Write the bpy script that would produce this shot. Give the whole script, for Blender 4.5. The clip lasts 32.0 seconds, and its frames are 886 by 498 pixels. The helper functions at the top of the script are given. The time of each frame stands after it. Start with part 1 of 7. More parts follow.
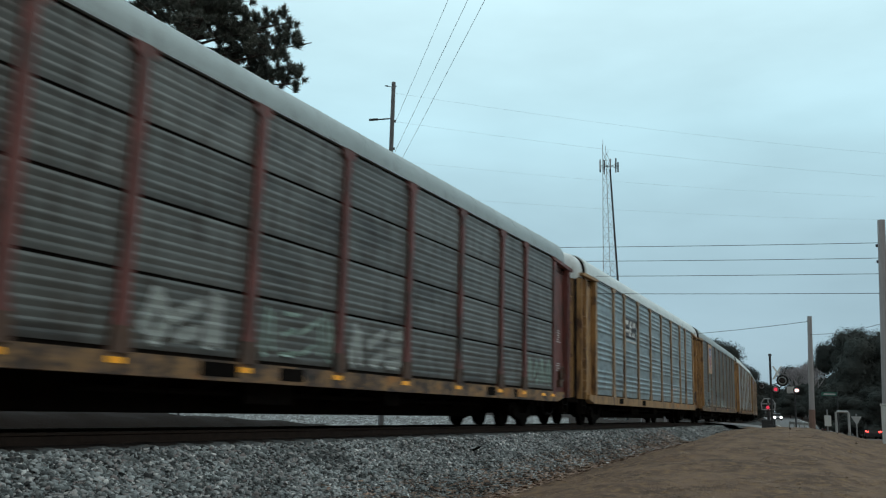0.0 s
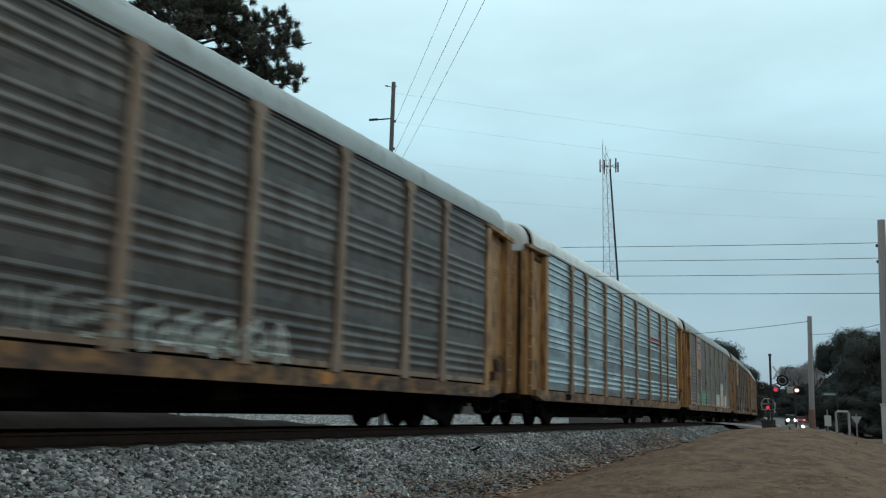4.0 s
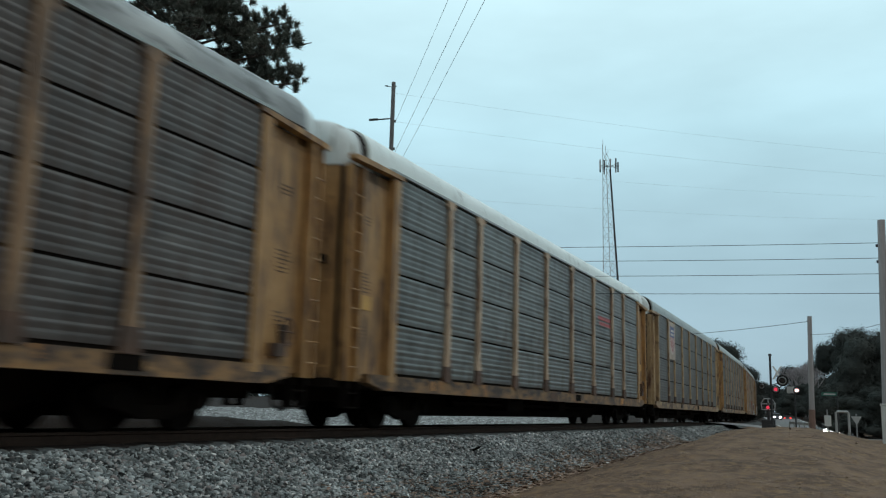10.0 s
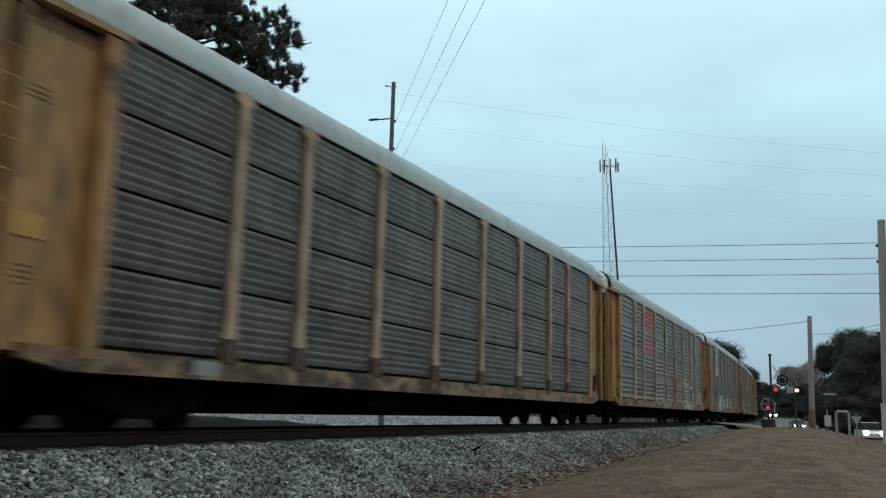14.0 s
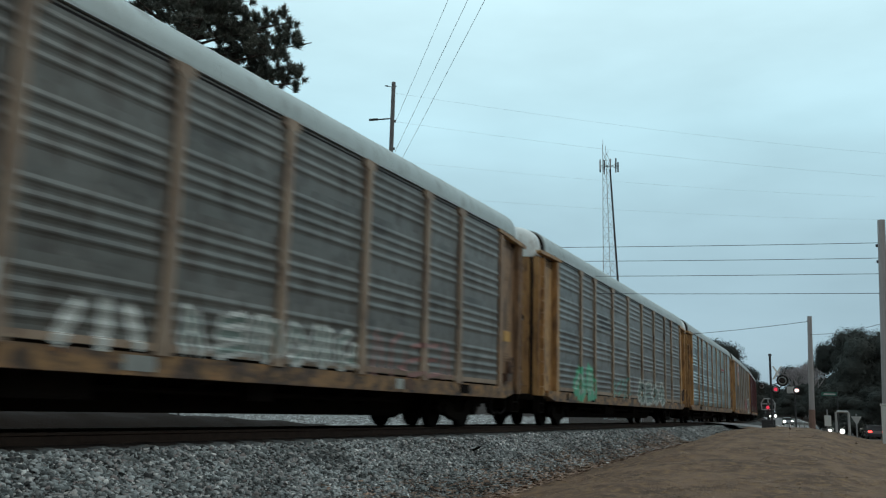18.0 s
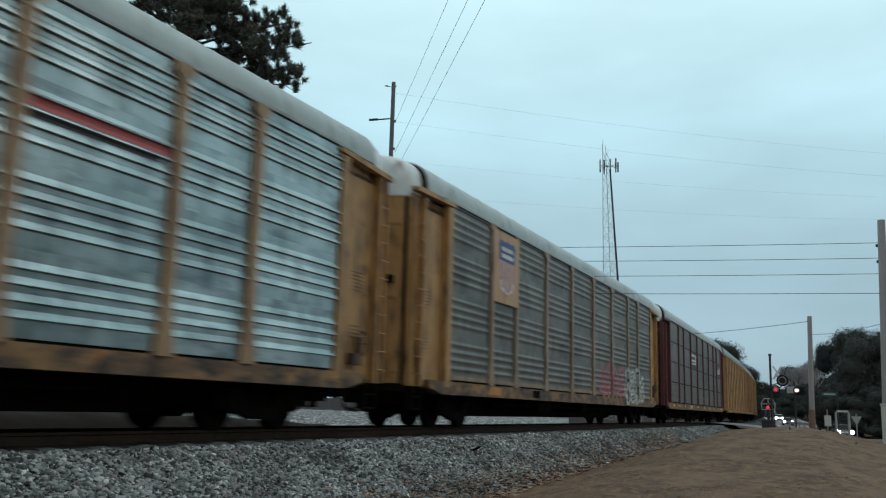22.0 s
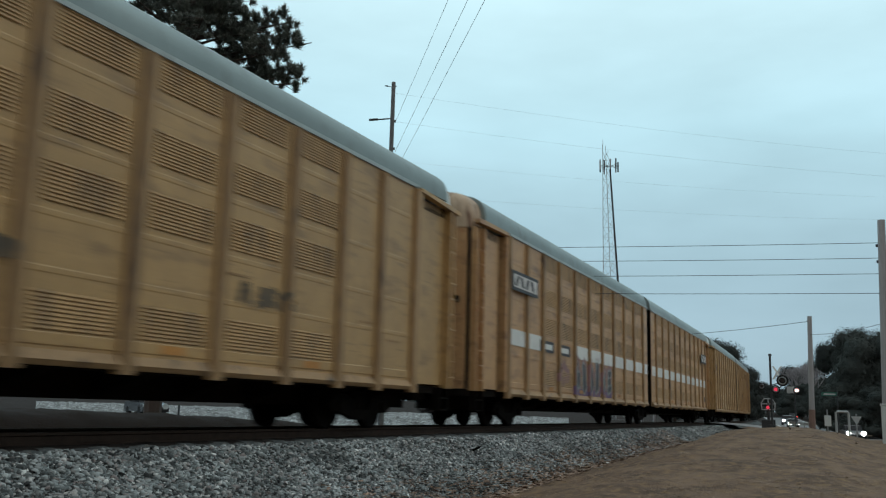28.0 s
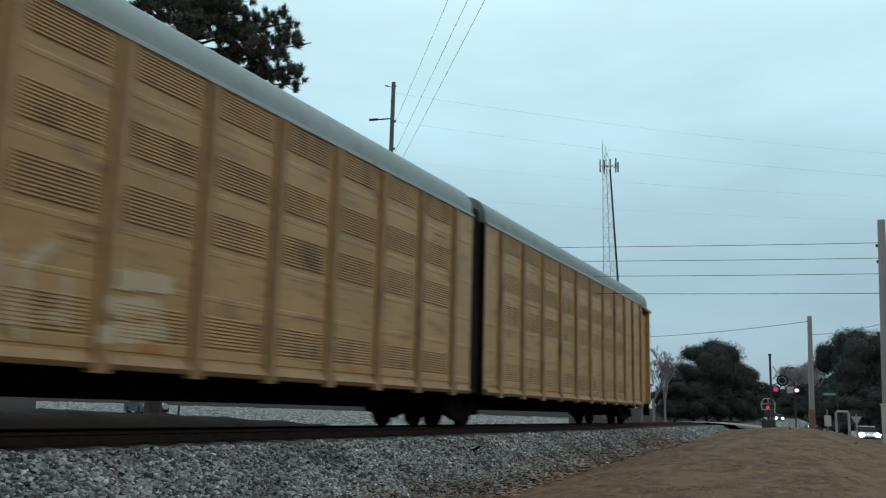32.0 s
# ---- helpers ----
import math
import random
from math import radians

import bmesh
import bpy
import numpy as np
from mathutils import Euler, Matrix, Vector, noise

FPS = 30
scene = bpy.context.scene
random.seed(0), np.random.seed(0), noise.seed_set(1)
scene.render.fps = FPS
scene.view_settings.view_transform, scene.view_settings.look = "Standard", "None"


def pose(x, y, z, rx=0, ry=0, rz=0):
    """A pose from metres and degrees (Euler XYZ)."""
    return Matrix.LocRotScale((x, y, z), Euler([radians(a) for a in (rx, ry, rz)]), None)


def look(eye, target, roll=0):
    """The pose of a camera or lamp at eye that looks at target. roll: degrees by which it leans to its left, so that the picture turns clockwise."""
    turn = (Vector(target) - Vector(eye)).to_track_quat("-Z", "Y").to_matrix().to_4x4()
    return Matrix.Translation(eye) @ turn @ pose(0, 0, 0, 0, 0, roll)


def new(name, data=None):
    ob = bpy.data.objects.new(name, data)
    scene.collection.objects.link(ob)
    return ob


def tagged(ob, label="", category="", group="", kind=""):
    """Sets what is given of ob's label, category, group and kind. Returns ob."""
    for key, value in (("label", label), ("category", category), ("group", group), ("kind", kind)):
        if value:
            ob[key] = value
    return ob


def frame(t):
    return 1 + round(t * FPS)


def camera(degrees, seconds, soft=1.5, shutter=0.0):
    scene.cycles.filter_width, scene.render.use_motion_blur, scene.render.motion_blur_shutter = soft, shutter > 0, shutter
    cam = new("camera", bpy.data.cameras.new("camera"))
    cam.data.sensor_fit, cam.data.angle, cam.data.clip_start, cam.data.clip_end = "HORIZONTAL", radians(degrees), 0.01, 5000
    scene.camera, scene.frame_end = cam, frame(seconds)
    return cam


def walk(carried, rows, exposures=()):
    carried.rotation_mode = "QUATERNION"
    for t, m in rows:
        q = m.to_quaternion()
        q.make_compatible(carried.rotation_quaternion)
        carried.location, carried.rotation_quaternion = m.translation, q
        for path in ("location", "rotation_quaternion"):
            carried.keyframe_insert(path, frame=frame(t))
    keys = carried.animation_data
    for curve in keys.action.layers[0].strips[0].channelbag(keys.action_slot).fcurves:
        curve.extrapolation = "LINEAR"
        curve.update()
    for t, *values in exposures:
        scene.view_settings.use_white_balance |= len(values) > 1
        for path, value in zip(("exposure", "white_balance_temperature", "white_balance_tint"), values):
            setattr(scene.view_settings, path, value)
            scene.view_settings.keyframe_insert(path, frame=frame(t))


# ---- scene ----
# World: x runs along the track away from the camera, y to its left, z up; the rail tops lie at z = 0.
cam = camera(52.8, 32.0, soft=1.2, shutter=0.5)
EYE = (0.0, 0.0, 0.45)
YAW, PITCH, ROLL = 25.342, 10.176, 1.53
AIM = Vector((math.cos(radians(YAW)) * math.cos(radians(PITCH)), math.sin(radians(YAW)) * math.cos(radians(PITCH)), math.sin(radians(PITCH))))
SHOT = look(EYE, Vector(EYE) + AIM, ROLL)
walk(cam, [(0.0, SHOT), (32.0, SHOT)], [(0.0, 0.0), (32.0, 0.0)])

# ---------------------------------------------------------------- sky and sun
world = bpy.data.worlds.new("sky")
scene.world = world
world.use_nodes = True
wn, wl = world.node_tree.nodes, world.node_tree.links
wn.clear()
w_out = wn.new("ShaderNodeOutputWorld")
w_sky = wn.new("ShaderNodeTexSky")
w_sky.sky_type, w_sky.sun_disc = "NISHITA", False
w_sky.sun_elevation, w_sky.sun_rotation = radians(24), radians(150)
w_bg1 = wn.new("ShaderNodeBackground")
w_bg1.inputs["Strength"].default_value = 0.06
wl.new(w_sky.outputs[0], w_bg1.inputs["Color"])
# the overcast: pale above, greyer towards the horizon, with soft cloud
w_tc = wn.new("ShaderNodeTexCoord")
w_sep = wn.new("ShaderNodeSeparateXYZ")
wl.new(w_tc.outputs["Generated"], w_sep.inputs[0])
w_ramp = wn.new("ShaderNodeValToRGB")
for spot, (pos, col) in enumerate(((0.0, (0.33, 0.46, 0.54, 1)), (0.13, (0.40, 0.585, 0.68, 1)), (0.30, (0.54, 0.82, 0.92, 1)), (0.52, (0.74, 1.02, 1.09, 1)))):
    el = w_ramp.color_ramp.elements[spot] if spot < 2 else w_ramp.color_ramp.elements.new(pos)
    el.position, el.color = pos, col
wl.new(w_sep.outputs["Z"], w_ramp.inputs[0])
w_map = wn.new("ShaderNodeMapping")
w_map.inputs["Scale"].default_value = (1.0, 1.0, 3.2)
wl.new(w_tc.outputs["Generated"], w_map.inputs["Vector"])
w_noise = wn.new("ShaderNodeTexNoise")
w_noise.inputs["Scale"].default_value, w_noise.inputs["Detail"].default_value = 2.6, 5.0
wl.new(w_map.outputs[0], w_noise.inputs["Vector"])
w_cl = wn.new("ShaderNodeMapRange")
for socket, value in (("From Min", 0.3), ("From Max", 0.7), ("To Min", 0.86), ("To Max", 1.1)):
    w_cl.inputs[socket].default_value = value
wl.new(w_noise.outputs["Fac"], w_cl.inputs["Value"])
# behind the camera the cloud is lit warmer and whiter
w_dot = wn.new("ShaderNodeVectorMath")
w_dot.operation = "DOT_PRODUCT"
w_dot.inputs[1].default_value = (0.80, 0.55, 0.12)
wl.new(w_tc.outputs["Generated"], w_dot.inputs[0])
w_turn = wn.new("ShaderNodeMapRange")
w_turn.interpolation_type = "SMOOTHSTEP"
for socket, value in (("From Min", 0.45), ("From Max", -0.35), ("To Min", 0.0), ("To Max", 1.0)):
    w_turn.inputs[socket].default_value = value
wl.new(w_dot.outputs["Value"], w_turn.inputs["Value"])
w_warm = wn.new("ShaderNodeMix")
w_warm.data_type = "RGBA"
w_warm.inputs[7].default_value = (0.635, 0.665, 0.655, 1)
wl.new(w_turn.outputs[0], w_warm.inputs[0])
wl.new(w_ramp.outputs[0], w_warm.inputs[6])
w_bg2 = wn.new("ShaderNodeBackground")
wl.new(w_warm.outputs[2], w_bg2.inputs["Color"])
wl.new(w_cl.outputs[0], w_bg2.inputs["Strength"])
w_mix = wn.new("ShaderNodeMixShader")
w_mix.inputs[0].default_value = 0.94
wl.new(w_bg1.outputs[0], w_mix.inputs[1])
wl.new(w_bg2.outputs[0], w_mix.inputs[2])
wl.new(w_mix.outputs[0], w_out.inputs[0])

sun_data = bpy.data.lights.new("sun", "SUN")
sun_data.energy, sun_data.angle, sun_data.color = 0.45, radians(40), (1.0, 0.98, 0.95)
sun = new("sun", sun_data)
sun.matrix_world = look((12, -16, 40), (0, 0, 0))

# ---------------------------------------------------------------- materials
def mat(name, col, col2=None, rough=0.6, metal=0.0, scale=3.0, amount=0.35, fine=40.0, bump=0.15, stretch=(1, 1, 1), vary=0.12, dirt=None, dirt_amount=0.0, dirt_scale=1.2, dirt_stretch=(1, 1, 0.25), emit=None, power=0.0, spec=0.5, blots=()):
    """A worn surface: two tones in large patches, fine grain, streaks of dirt, a little difference from piece to piece."""
    m = bpy.data.materials.new(name)
    m.use_nodes = True
    nt = m.node_tree
    nd, lk = nt.nodes, nt.links
    bs = nd["Principled BSDF"]
    bs.inputs["Roughness"].default_value, bs.inputs["Metallic"].default_value = rough, metal
    bs.inputs["Specular IOR Level"].default_value = spec
    tc = nd.new("ShaderNodeTexCoord")
    mp = nd.new("ShaderNodeMapping")
    mp.inputs["Scale"].default_value = stretch
    oi = nd.new("ShaderNodeObjectInfo")
    add = nd.new("ShaderNodeVectorMath")
    add.operation = "ADD"
    mul = nd.new("ShaderNodeMath")
    mul.operation, mul.inputs[1].default_value = "MULTIPLY", 37.0
    lk.new(oi.outputs["Random"], mul.inputs[0])
    lk.new(tc.outputs["Object"], mp.inputs["Vector"])
    lk.new(mp.outputs[0], add.inputs[0])
    lk.new(mul.outputs[0], add.inputs[1])
    big = nd.new("ShaderNodeTexNoise")
    big.inputs["Scale"].default_value, big.inputs["Detail"].default_value = scale, 6.0
    lk.new(add.outputs[0], big.inputs["Vector"])
    small = nd.new("ShaderNodeTexNoise")
    small.inputs["Scale"].default_value, small.inputs["Detail"].default_value = fine, 3.0
    lk.new(add.outputs[0], small.inputs["Vector"])
    c2 = col2 or tuple(c * 0.6 for c in col)
    r1 = nd.new("ShaderNodeMapRange")
    r1.inputs["From Min"].default_value, r1.inputs["From Max"].default_value = 0.35, 0.65
    r1.inputs["To Max"].default_value = min(1.0, amount * 2)
    lk.new(big.outputs["Fac"], r1.inputs["Value"])
    mx = nd.new("ShaderNodeMix")
    mx.data_type = "RGBA"
    mx.inputs[6].default_value, mx.inputs[7].default_value = (*col, 1), (*c2, 1)
    lk.new(r1.outputs[0], mx.inputs[0])
    out = mx.outputs[2]
    if dirt:
        mp2 = nd.new("ShaderNodeMapping")
        mp2.inputs["Scale"].default_value = dirt_stretch
        lk.new(tc.outputs["Object"], mp2.inputs["Vector"])
        ad2 = nd.new("ShaderNodeVectorMath")
        ad2.operation = "ADD"
        lk.new(mp2.outputs[0], ad2.inputs[0])
        lk.new(mul.outputs[0], ad2.inputs[1])
        dn = nd.new("ShaderNodeTexNoise")
        dn.inputs["Scale"].default_value, dn.inputs["Detail"].default_value = dirt_scale * 4, 7.0
        lk.new(ad2.outputs[0], dn.inputs["Vector"])
        dr = nd.new("ShaderNodeMapRange")
        dr.inputs["From Min"].default_value, dr.inputs["From Max"].default_value = 0.62 - dirt_amount * 0.35, 0.80 - dirt_amount * 0.35
        lk.new(dn.outputs["Fac"], dr.inputs["Value"])
        dm = nd.new("ShaderNodeMix")
        dm.data_type = "RGBA"
        dm.inputs[7].default_value = (*dirt, 1)
        lk.new(dr.outputs[0], dm.inputs[0])
        lk.new(out, dm.inputs[6])
        out = dm.outputs[2]
    # separate blotches: colour, size of the pattern, how rare and how soft they are, stretch
    for b_col, b_scale, b_from, b_to, b_most, b_stretch in blots:
        b_mp = nd.new("ShaderNodeMapping")
        b_mp.inputs["Scale"].default_value = b_stretch
        b_mp.inputs["Location"].default_value = (b_scale * 3.1, b_scale * 1.7, b_from * 40)
        lk.new(add.outputs[0], b_mp.inputs["Vector"])
        b_no = nd.new("ShaderNodeTexNoise")
        b_no.inputs["Scale"].default_value, b_no.inputs["Detail"].default_value, b_no.inputs["Roughness"].default_value = b_scale, 8.0, 0.62
        lk.new(b_mp.outputs[0], b_no.inputs["Vector"])
        b_mr = nd.new("ShaderNodeMapRange")
        b_mr.inputs["From Min"].default_value, b_mr.inputs["From Max"].default_value, b_mr.inputs["To Max"].default_value = b_from, b_to, b_most
        lk.new(b_no.outputs["Fac"], b_mr.inputs["Value"])
        b_mx = nd.new("ShaderNodeMix")
        b_mx.data_type = "RGBA"
        b_mx.inputs[7].default_value = (*b_col, 1)
        lk.new(b_mr.outputs[0], b_mx.inputs[0])
        lk.new(out, b_mx.inputs[6])
        out = b_mx.outputs[2]
    # grain and the difference from piece to piece
    g = nd.new("ShaderNodeMapRange")
    g.inputs["To Min"].default_value, g.inputs["To Max"].default_value = 0.82, 1.18
    lk.new(small.outputs["Fac"], g.inputs["Value"])
    v = nd.new("ShaderNodeMapRange")
    v.inputs["To Min"].default_value, v.inputs["To Max"].default_value = 1 - vary, 1 + vary
    lk.new(oi.outputs["Random"], v.inputs["Value"])
    gv = nd.new("ShaderNodeMath")
    gv.operation = "MULTIPLY"
    lk.new(g.outputs[0], gv.inputs[0])
    lk.new(v.outputs[0], gv.inputs[1])
    sc = nd.new("ShaderNodeVectorMath")
    sc.operation = "SCALE"
    lk.new(out, sc.inputs[0])
    lk.new(gv.outputs[0], sc.inputs["Scale"])
    lk.new(sc.outputs[0], bs.inputs["Base Color"])
    if bump:
        bp = nd.new("ShaderNodeBump")
        bp.inputs["Strength"].default_value, bp.inputs["Distance"].default_value = bump, 0.02
        lk.new(small.outputs["Fac"], bp.inputs["Height"])
        lk.new(bp.outputs[0], bs.inputs["Normal"])
    if emit:
        bs.inputs["Emission Color"].default_value, bs.inputs["Emission Strength"].default_value = (*emit, 1), power
    return m


RUST = (0.10, 0.045, 0.025)
GRIME = (0.045, 0.038, 0.032)
YEL = (0.45, 0.270, 0.108)
# rust that bleeds through paint, water marks on bare sheets, soot
RUSTED = [((0.075, 0.038, 0.024), 1.5, 0.60, 0.68, 0.85, (1, 1, 0.7)), ((0.20, 0.11, 0.05), 4.0, 0.56, 0.68, 0.6, (1, 1, 0.35)), ((0.055, 0.04, 0.032), 0.8, 0.58, 0.74, 0.6, (1, 1, 0.5))]
WATERED = [((0.38, 0.46, 0.47), 2.6, 0.58, 0.74, 0.4, (0.35, 1, 1)), ((0.095, 0.12, 0.125), 1.6, 0.50, 0.64, 0.6, (0.45, 1, 1.3)), ((0.12, 0.15, 0.155), 5.0, 0.55, 0.66, 0.5, (0.5, 1, 1))]
SOOTED = [((0.035, 0.032, 0.03), 1.2, 0.52, 0.68, 0.7, (0.6, 1, 1)), ((0.21, 0.205, 0.19), 2.6, 0.58, 0.74, 0.5, (0.3, 1, 1.4)), ((0.075, 0.05, 0.036), 5.0, 0.60, 0.70, 0.6, (1.6, 1, 0.25))]
SILLED = [((0.028, 0.022, 0.02), 1.6, 0.50, 0.60, 0.9, (0.8, 1, 1)), ((0.42, 0.19, 0.05), 2.3, 0.60, 0.65, 0.8, (0.8, 1, 1)), ((0.13, 0.085, 0.06), 5.0, 0.52, 0.62, 0.7, (0.6, 1, 1))]
M = {
    "yellow": mat("rack_yellow", YEL, (0.35, 0.19, 0.065), 0.55, dirt=(0.13, 0.075, 0.04), dirt_amount=0.37, blots=RUSTED),
    "yellow_dirty": mat("rack_yellow_dirty", (0.32, 0.185, 0.075), (0.19, 0.11, 0.055), 0.65, dirt=(0.055, 0.04, 0.032), dirt_amount=0.45, dirt_stretch=(0.5, 1, 1), blots=SILLED),
    "cream_sill": mat("sill_grimy_cream", (0.36, 0.25, 0.135), (0.24, 0.16, 0.09), 0.65, dirt=(0.075, 0.05, 0.038), dirt_amount=0.42, dirt_stretch=(0.5, 1, 1), blots=SILLED),
    "cream": mat("rack_faded_cream", (0.46, 0.34, 0.19), (0.36, 0.255, 0.135), 0.6, dirt=RUST, dirt_amount=0.3, blots=RUSTED),
    "peach": mat("rack_faded_peach", (0.47, 0.36, 0.255), (0.40, 0.29, 0.19), 0.6, dirt=(0.15, 0.08, 0.05), dirt_amount=0.3, blots=RUSTED),
    "brown": mat("rack_brown", (0.190, 0.062, 0.052), (0.125, 0.042, 0.036), 0.6, dirt=GRIME, dirt_amount=0.3),
    "maroon": mat("rack_maroon", (0.125, 0.030, 0.036), (0.085, 0.022, 0.027), 0.55, dirt=GRIME, dirt_amount=0.2),
    "silver": mat("panel_silver", (0.44, 0.51, 0.51), (0.26, 0.33, 0.335), 0.28, 0.85, scale=0.8, amount=0.5, dirt=(0.13, 0.16, 0.16), dirt_amount=0.25, vary=0.05, blots=WATERED),
    "bluegrey": mat("panel_blue_grey", (0.302, 0.390, 0.419), (0.234, 0.312, 0.341), 0.42, 0.30, scale=0.9, dirt=(0.20, 0.19, 0.17), dirt_amount=0.25, vary=0.07, blots=WATERED),
    "grey": mat("panel_grey", (0.158, 0.172, 0.165), (0.112, 0.119, 0.112), 0.42, 0.30, scale=0.9, dirt=(0.075, 0.06, 0.048), dirt_amount=0.30, vary=0.09, blots=SOOTED),
    "dark": mat("panel_weathered", (0.119, 0.119, 0.112), (0.076, 0.071, 0.063), 0.46, 0.25, scale=0.9, dirt=(0.06, 0.047, 0.038), dirt_amount=0.42, vary=0.16, blots=SOOTED),
    "pewter": mat("panel_pewter", (0.150, 0.158, 0.148), (0.098, 0.100, 0.092), 0.44, 0.25, scale=0.9, dirt=(0.075, 0.065, 0.055), dirt_amount=0.36, vary=0.14, blots=SOOTED),
    "umber": mat("panel_umber", (0.105, 0.098, 0.094), (0.070, 0.062, 0.058), 0.5, 0.2, scale=0.9, dirt=(0.07, 0.05, 0.042), dirt_amount=0.40, vary=0.12, blots=SOOTED),
    "salmon": mat("rack_faded_salmon", (0.37, 0.245, 0.165), (0.29, 0.185, 0.12), 0.6, dirt=(0.13, 0.08, 0.055), dirt_amount=0.4, blots=RUSTED),
    "ochre": mat("rack_grimy_ochre", (0.30, 0.19, 0.105), (0.21, 0.13, 0.075), 0.6, dirt=(0.07, 0.048, 0.036), dirt_amount=0.45, blots=RUSTED),
    "posttaupe": mat("post_faded_taupe", (0.31, 0.240, 0.174), (0.24, 0.183, 0.132), 0.6, dirt=(0.13, 0.085, 0.06), dirt_amount=0.3, blots=RUSTED),
    "postorange": mat("post_faded_orange", (0.37, 0.25, 0.145), (0.29, 0.19, 0.11), 0.6, dirt=(0.16, 0.09, 0.05), dirt_amount=0.3),
    "tan": mat("panel_drab_weathered", (0.150, 0.158, 0.148), (0.112, 0.114, 0.104), 0.46, 0.20, scale=0.9, dirt=(0.075, 0.066, 0.056), dirt_amount=0.35, vary=0.10, blots=SOOTED),
    "buff": mat("bodyside_buff", (0.470, 0.298, 0.122), (0.395, 0.246, 0.102), 0.5, dirt=(0.26, 0.16, 0.075), dirt_amount=0.22, dirt_scale=0.7, dirt_stretch=(0.3, 1, 1.3), vary=0.06, blots=[((0.24, 0.145, 0.07), 1.6, 0.54, 0.72, 0.3, (0.4, 1, 1.0)), ((0.13, 0.08, 0.045), 4.0, 0.60, 0.68, 0.45, (0.22, 1, 3.2))]),
    "buff2": mat("bodyside_orange_buff", (0.490, 0.292, 0.132), (0.405, 0.233, 0.106), 0.5, dirt=(0.26, 0.15, 0.075), dirt_amount=0.22, dirt_scale=0.7, dirt_stretch=(0.3, 1, 1.3), vary=0.06, blots=[((0.24, 0.13, 0.07), 1.6, 0.54, 0.72, 0.3, (0.4, 1, 1.0)), ((0.13, 0.075, 0.045), 4.0, 0.60, 0.68, 0.45, (0.22, 1, 3.2)), ((0.42, 0.13, 0.06), 3.0, 0.64, 0.70, 0.6, (0.5, 1, 1.6))]),
    "buffpost": mat("post_buff", (0.33, 0.20, 0.088), (0.25, 0.15, 0.065), 0.65, dirt=(0.08, 0.05, 0.032), dirt_amount=0.2),
    "louvre": mat("louvre_buff", (0.40, 0.245, 0.10), (0.33, 0.20, 0.084), 0.65, dirt=(0.12, 0.08, 0.045), dirt_amount=0.25),
    "roof_white": mat("roof_white", (0.70, 0.79, 0.79), (0.60, 0.69, 0.68), 0.5, dirt=(0.26, 0.28, 0.27), dirt_amount=0.12, scale=0.5),
    "roof_grey": mat("roof_grey", (0.36, 0.42, 0.42), (0.30, 0.35, 0.35), 0.5, 0.2, dirt=(0.19, 0.20, 0.19), dirt_amount=0.18, scale=0.5),
    "roof_teal": mat("roof_teal", (0.22, 0.28, 0.28), (0.17, 0.22, 0.22), 0.5, 0.2, dirt=(0.13, 0.14, 0.135), dirt_amount=0.2, scale=0.5),
    "roof_patchy": mat("roof_patchy", (0.52, 0.56, 0.56), (0.17, 0.19, 0.20), 0.5, dirt=(0.14, 0.15, 0.15), dirt_amount=0.35, scale=0.45, amount=0.5, dirt_stretch=(0.3, 1, 1)),
    "cap_white": mat("cap_white", (0.64, 0.73, 0.74), (0.54, 0.61, 0.61), 0.5, dirt=(0.24, 0.24, 0.22), dirt_amount=0.15),
    # near-black tones: shade beneath the wagons is put into these three colours
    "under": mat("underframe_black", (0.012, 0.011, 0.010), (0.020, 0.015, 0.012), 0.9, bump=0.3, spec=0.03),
    "iron": mat("shade_dark_iron", (0.006, 0.0055, 0.005), (0.012, 0.009, 0.007), 0.9, bump=0.3, spec=0.04),
    "tread": mat("shade_dark_wheel", (0.008, 0.007, 0.0065), (0.006, 0.005, 0.005), 0.85, 0.0, spec=0.05),
    "black": mat("rubber_black", (0.018, 0.018, 0.02), (0.03, 0.03, 0.03), 0.8, spec=0.15),
    # reflectors glow a little: the light they send back is put into emission
    "amber": mat("reflector_amber_glow", (0.85, 0.40, 0.02), (0.80, 0.34, 0.02), 0.3, emit=(1.0, 0.45, 0.03), power=0.22),
    "foot": mat("rusty_foot", (0.13, 0.075, 0.05), (0.07, 0.045, 0.035), 0.8, dirt=GRIME, dirt_amount=0.4),
    "sillorange": mat("sill_orange", (0.48, 0.22, 0.05), (0.38, 0.17, 0.04), 0.6, dirt=GRIME, dirt_amount=0.25),
    "stencil": mat("faded_stencil", (0.13, 0.085, 0.045), (0.20, 0.12, 0.06), 0.7, bump=0),
    "white": mat("paint_white", (0.70, 0.72, 0.70), (0.58, 0.60, 0.58), 0.55),
    "red": mat("paint_red", (0.42, 0.075, 0.075), (0.32, 0.06, 0.06), 0.55),
    "blue": mat("paint_blue", (0.035, 0.075, 0.26), (0.03, 0.06, 0.2), 0.5),
    "shieldred": mat("paint_dull_red", (0.36, 0.10, 0.10), (0.32, 0.10, 0.10), 0.55),
    "shieldwhite": mat("paint_dull_white", (0.62, 0.60, 0.58), (0.55, 0.53, 0.50), 0.55),
    "shieldyellow": mat("paint_yellow", (0.62, 0.37, 0.085), (0.52, 0.30, 0.075), 0.5, dirt=(0.25, 0.15, 0.06), dirt_amount=0.1),
    "shieldpeach": mat("paint_peach", (0.54, 0.34, 0.19), (0.45, 0.28, 0.17), 0.55, dirt=(0.25, 0.16, 0.11), dirt_amount=0.15),
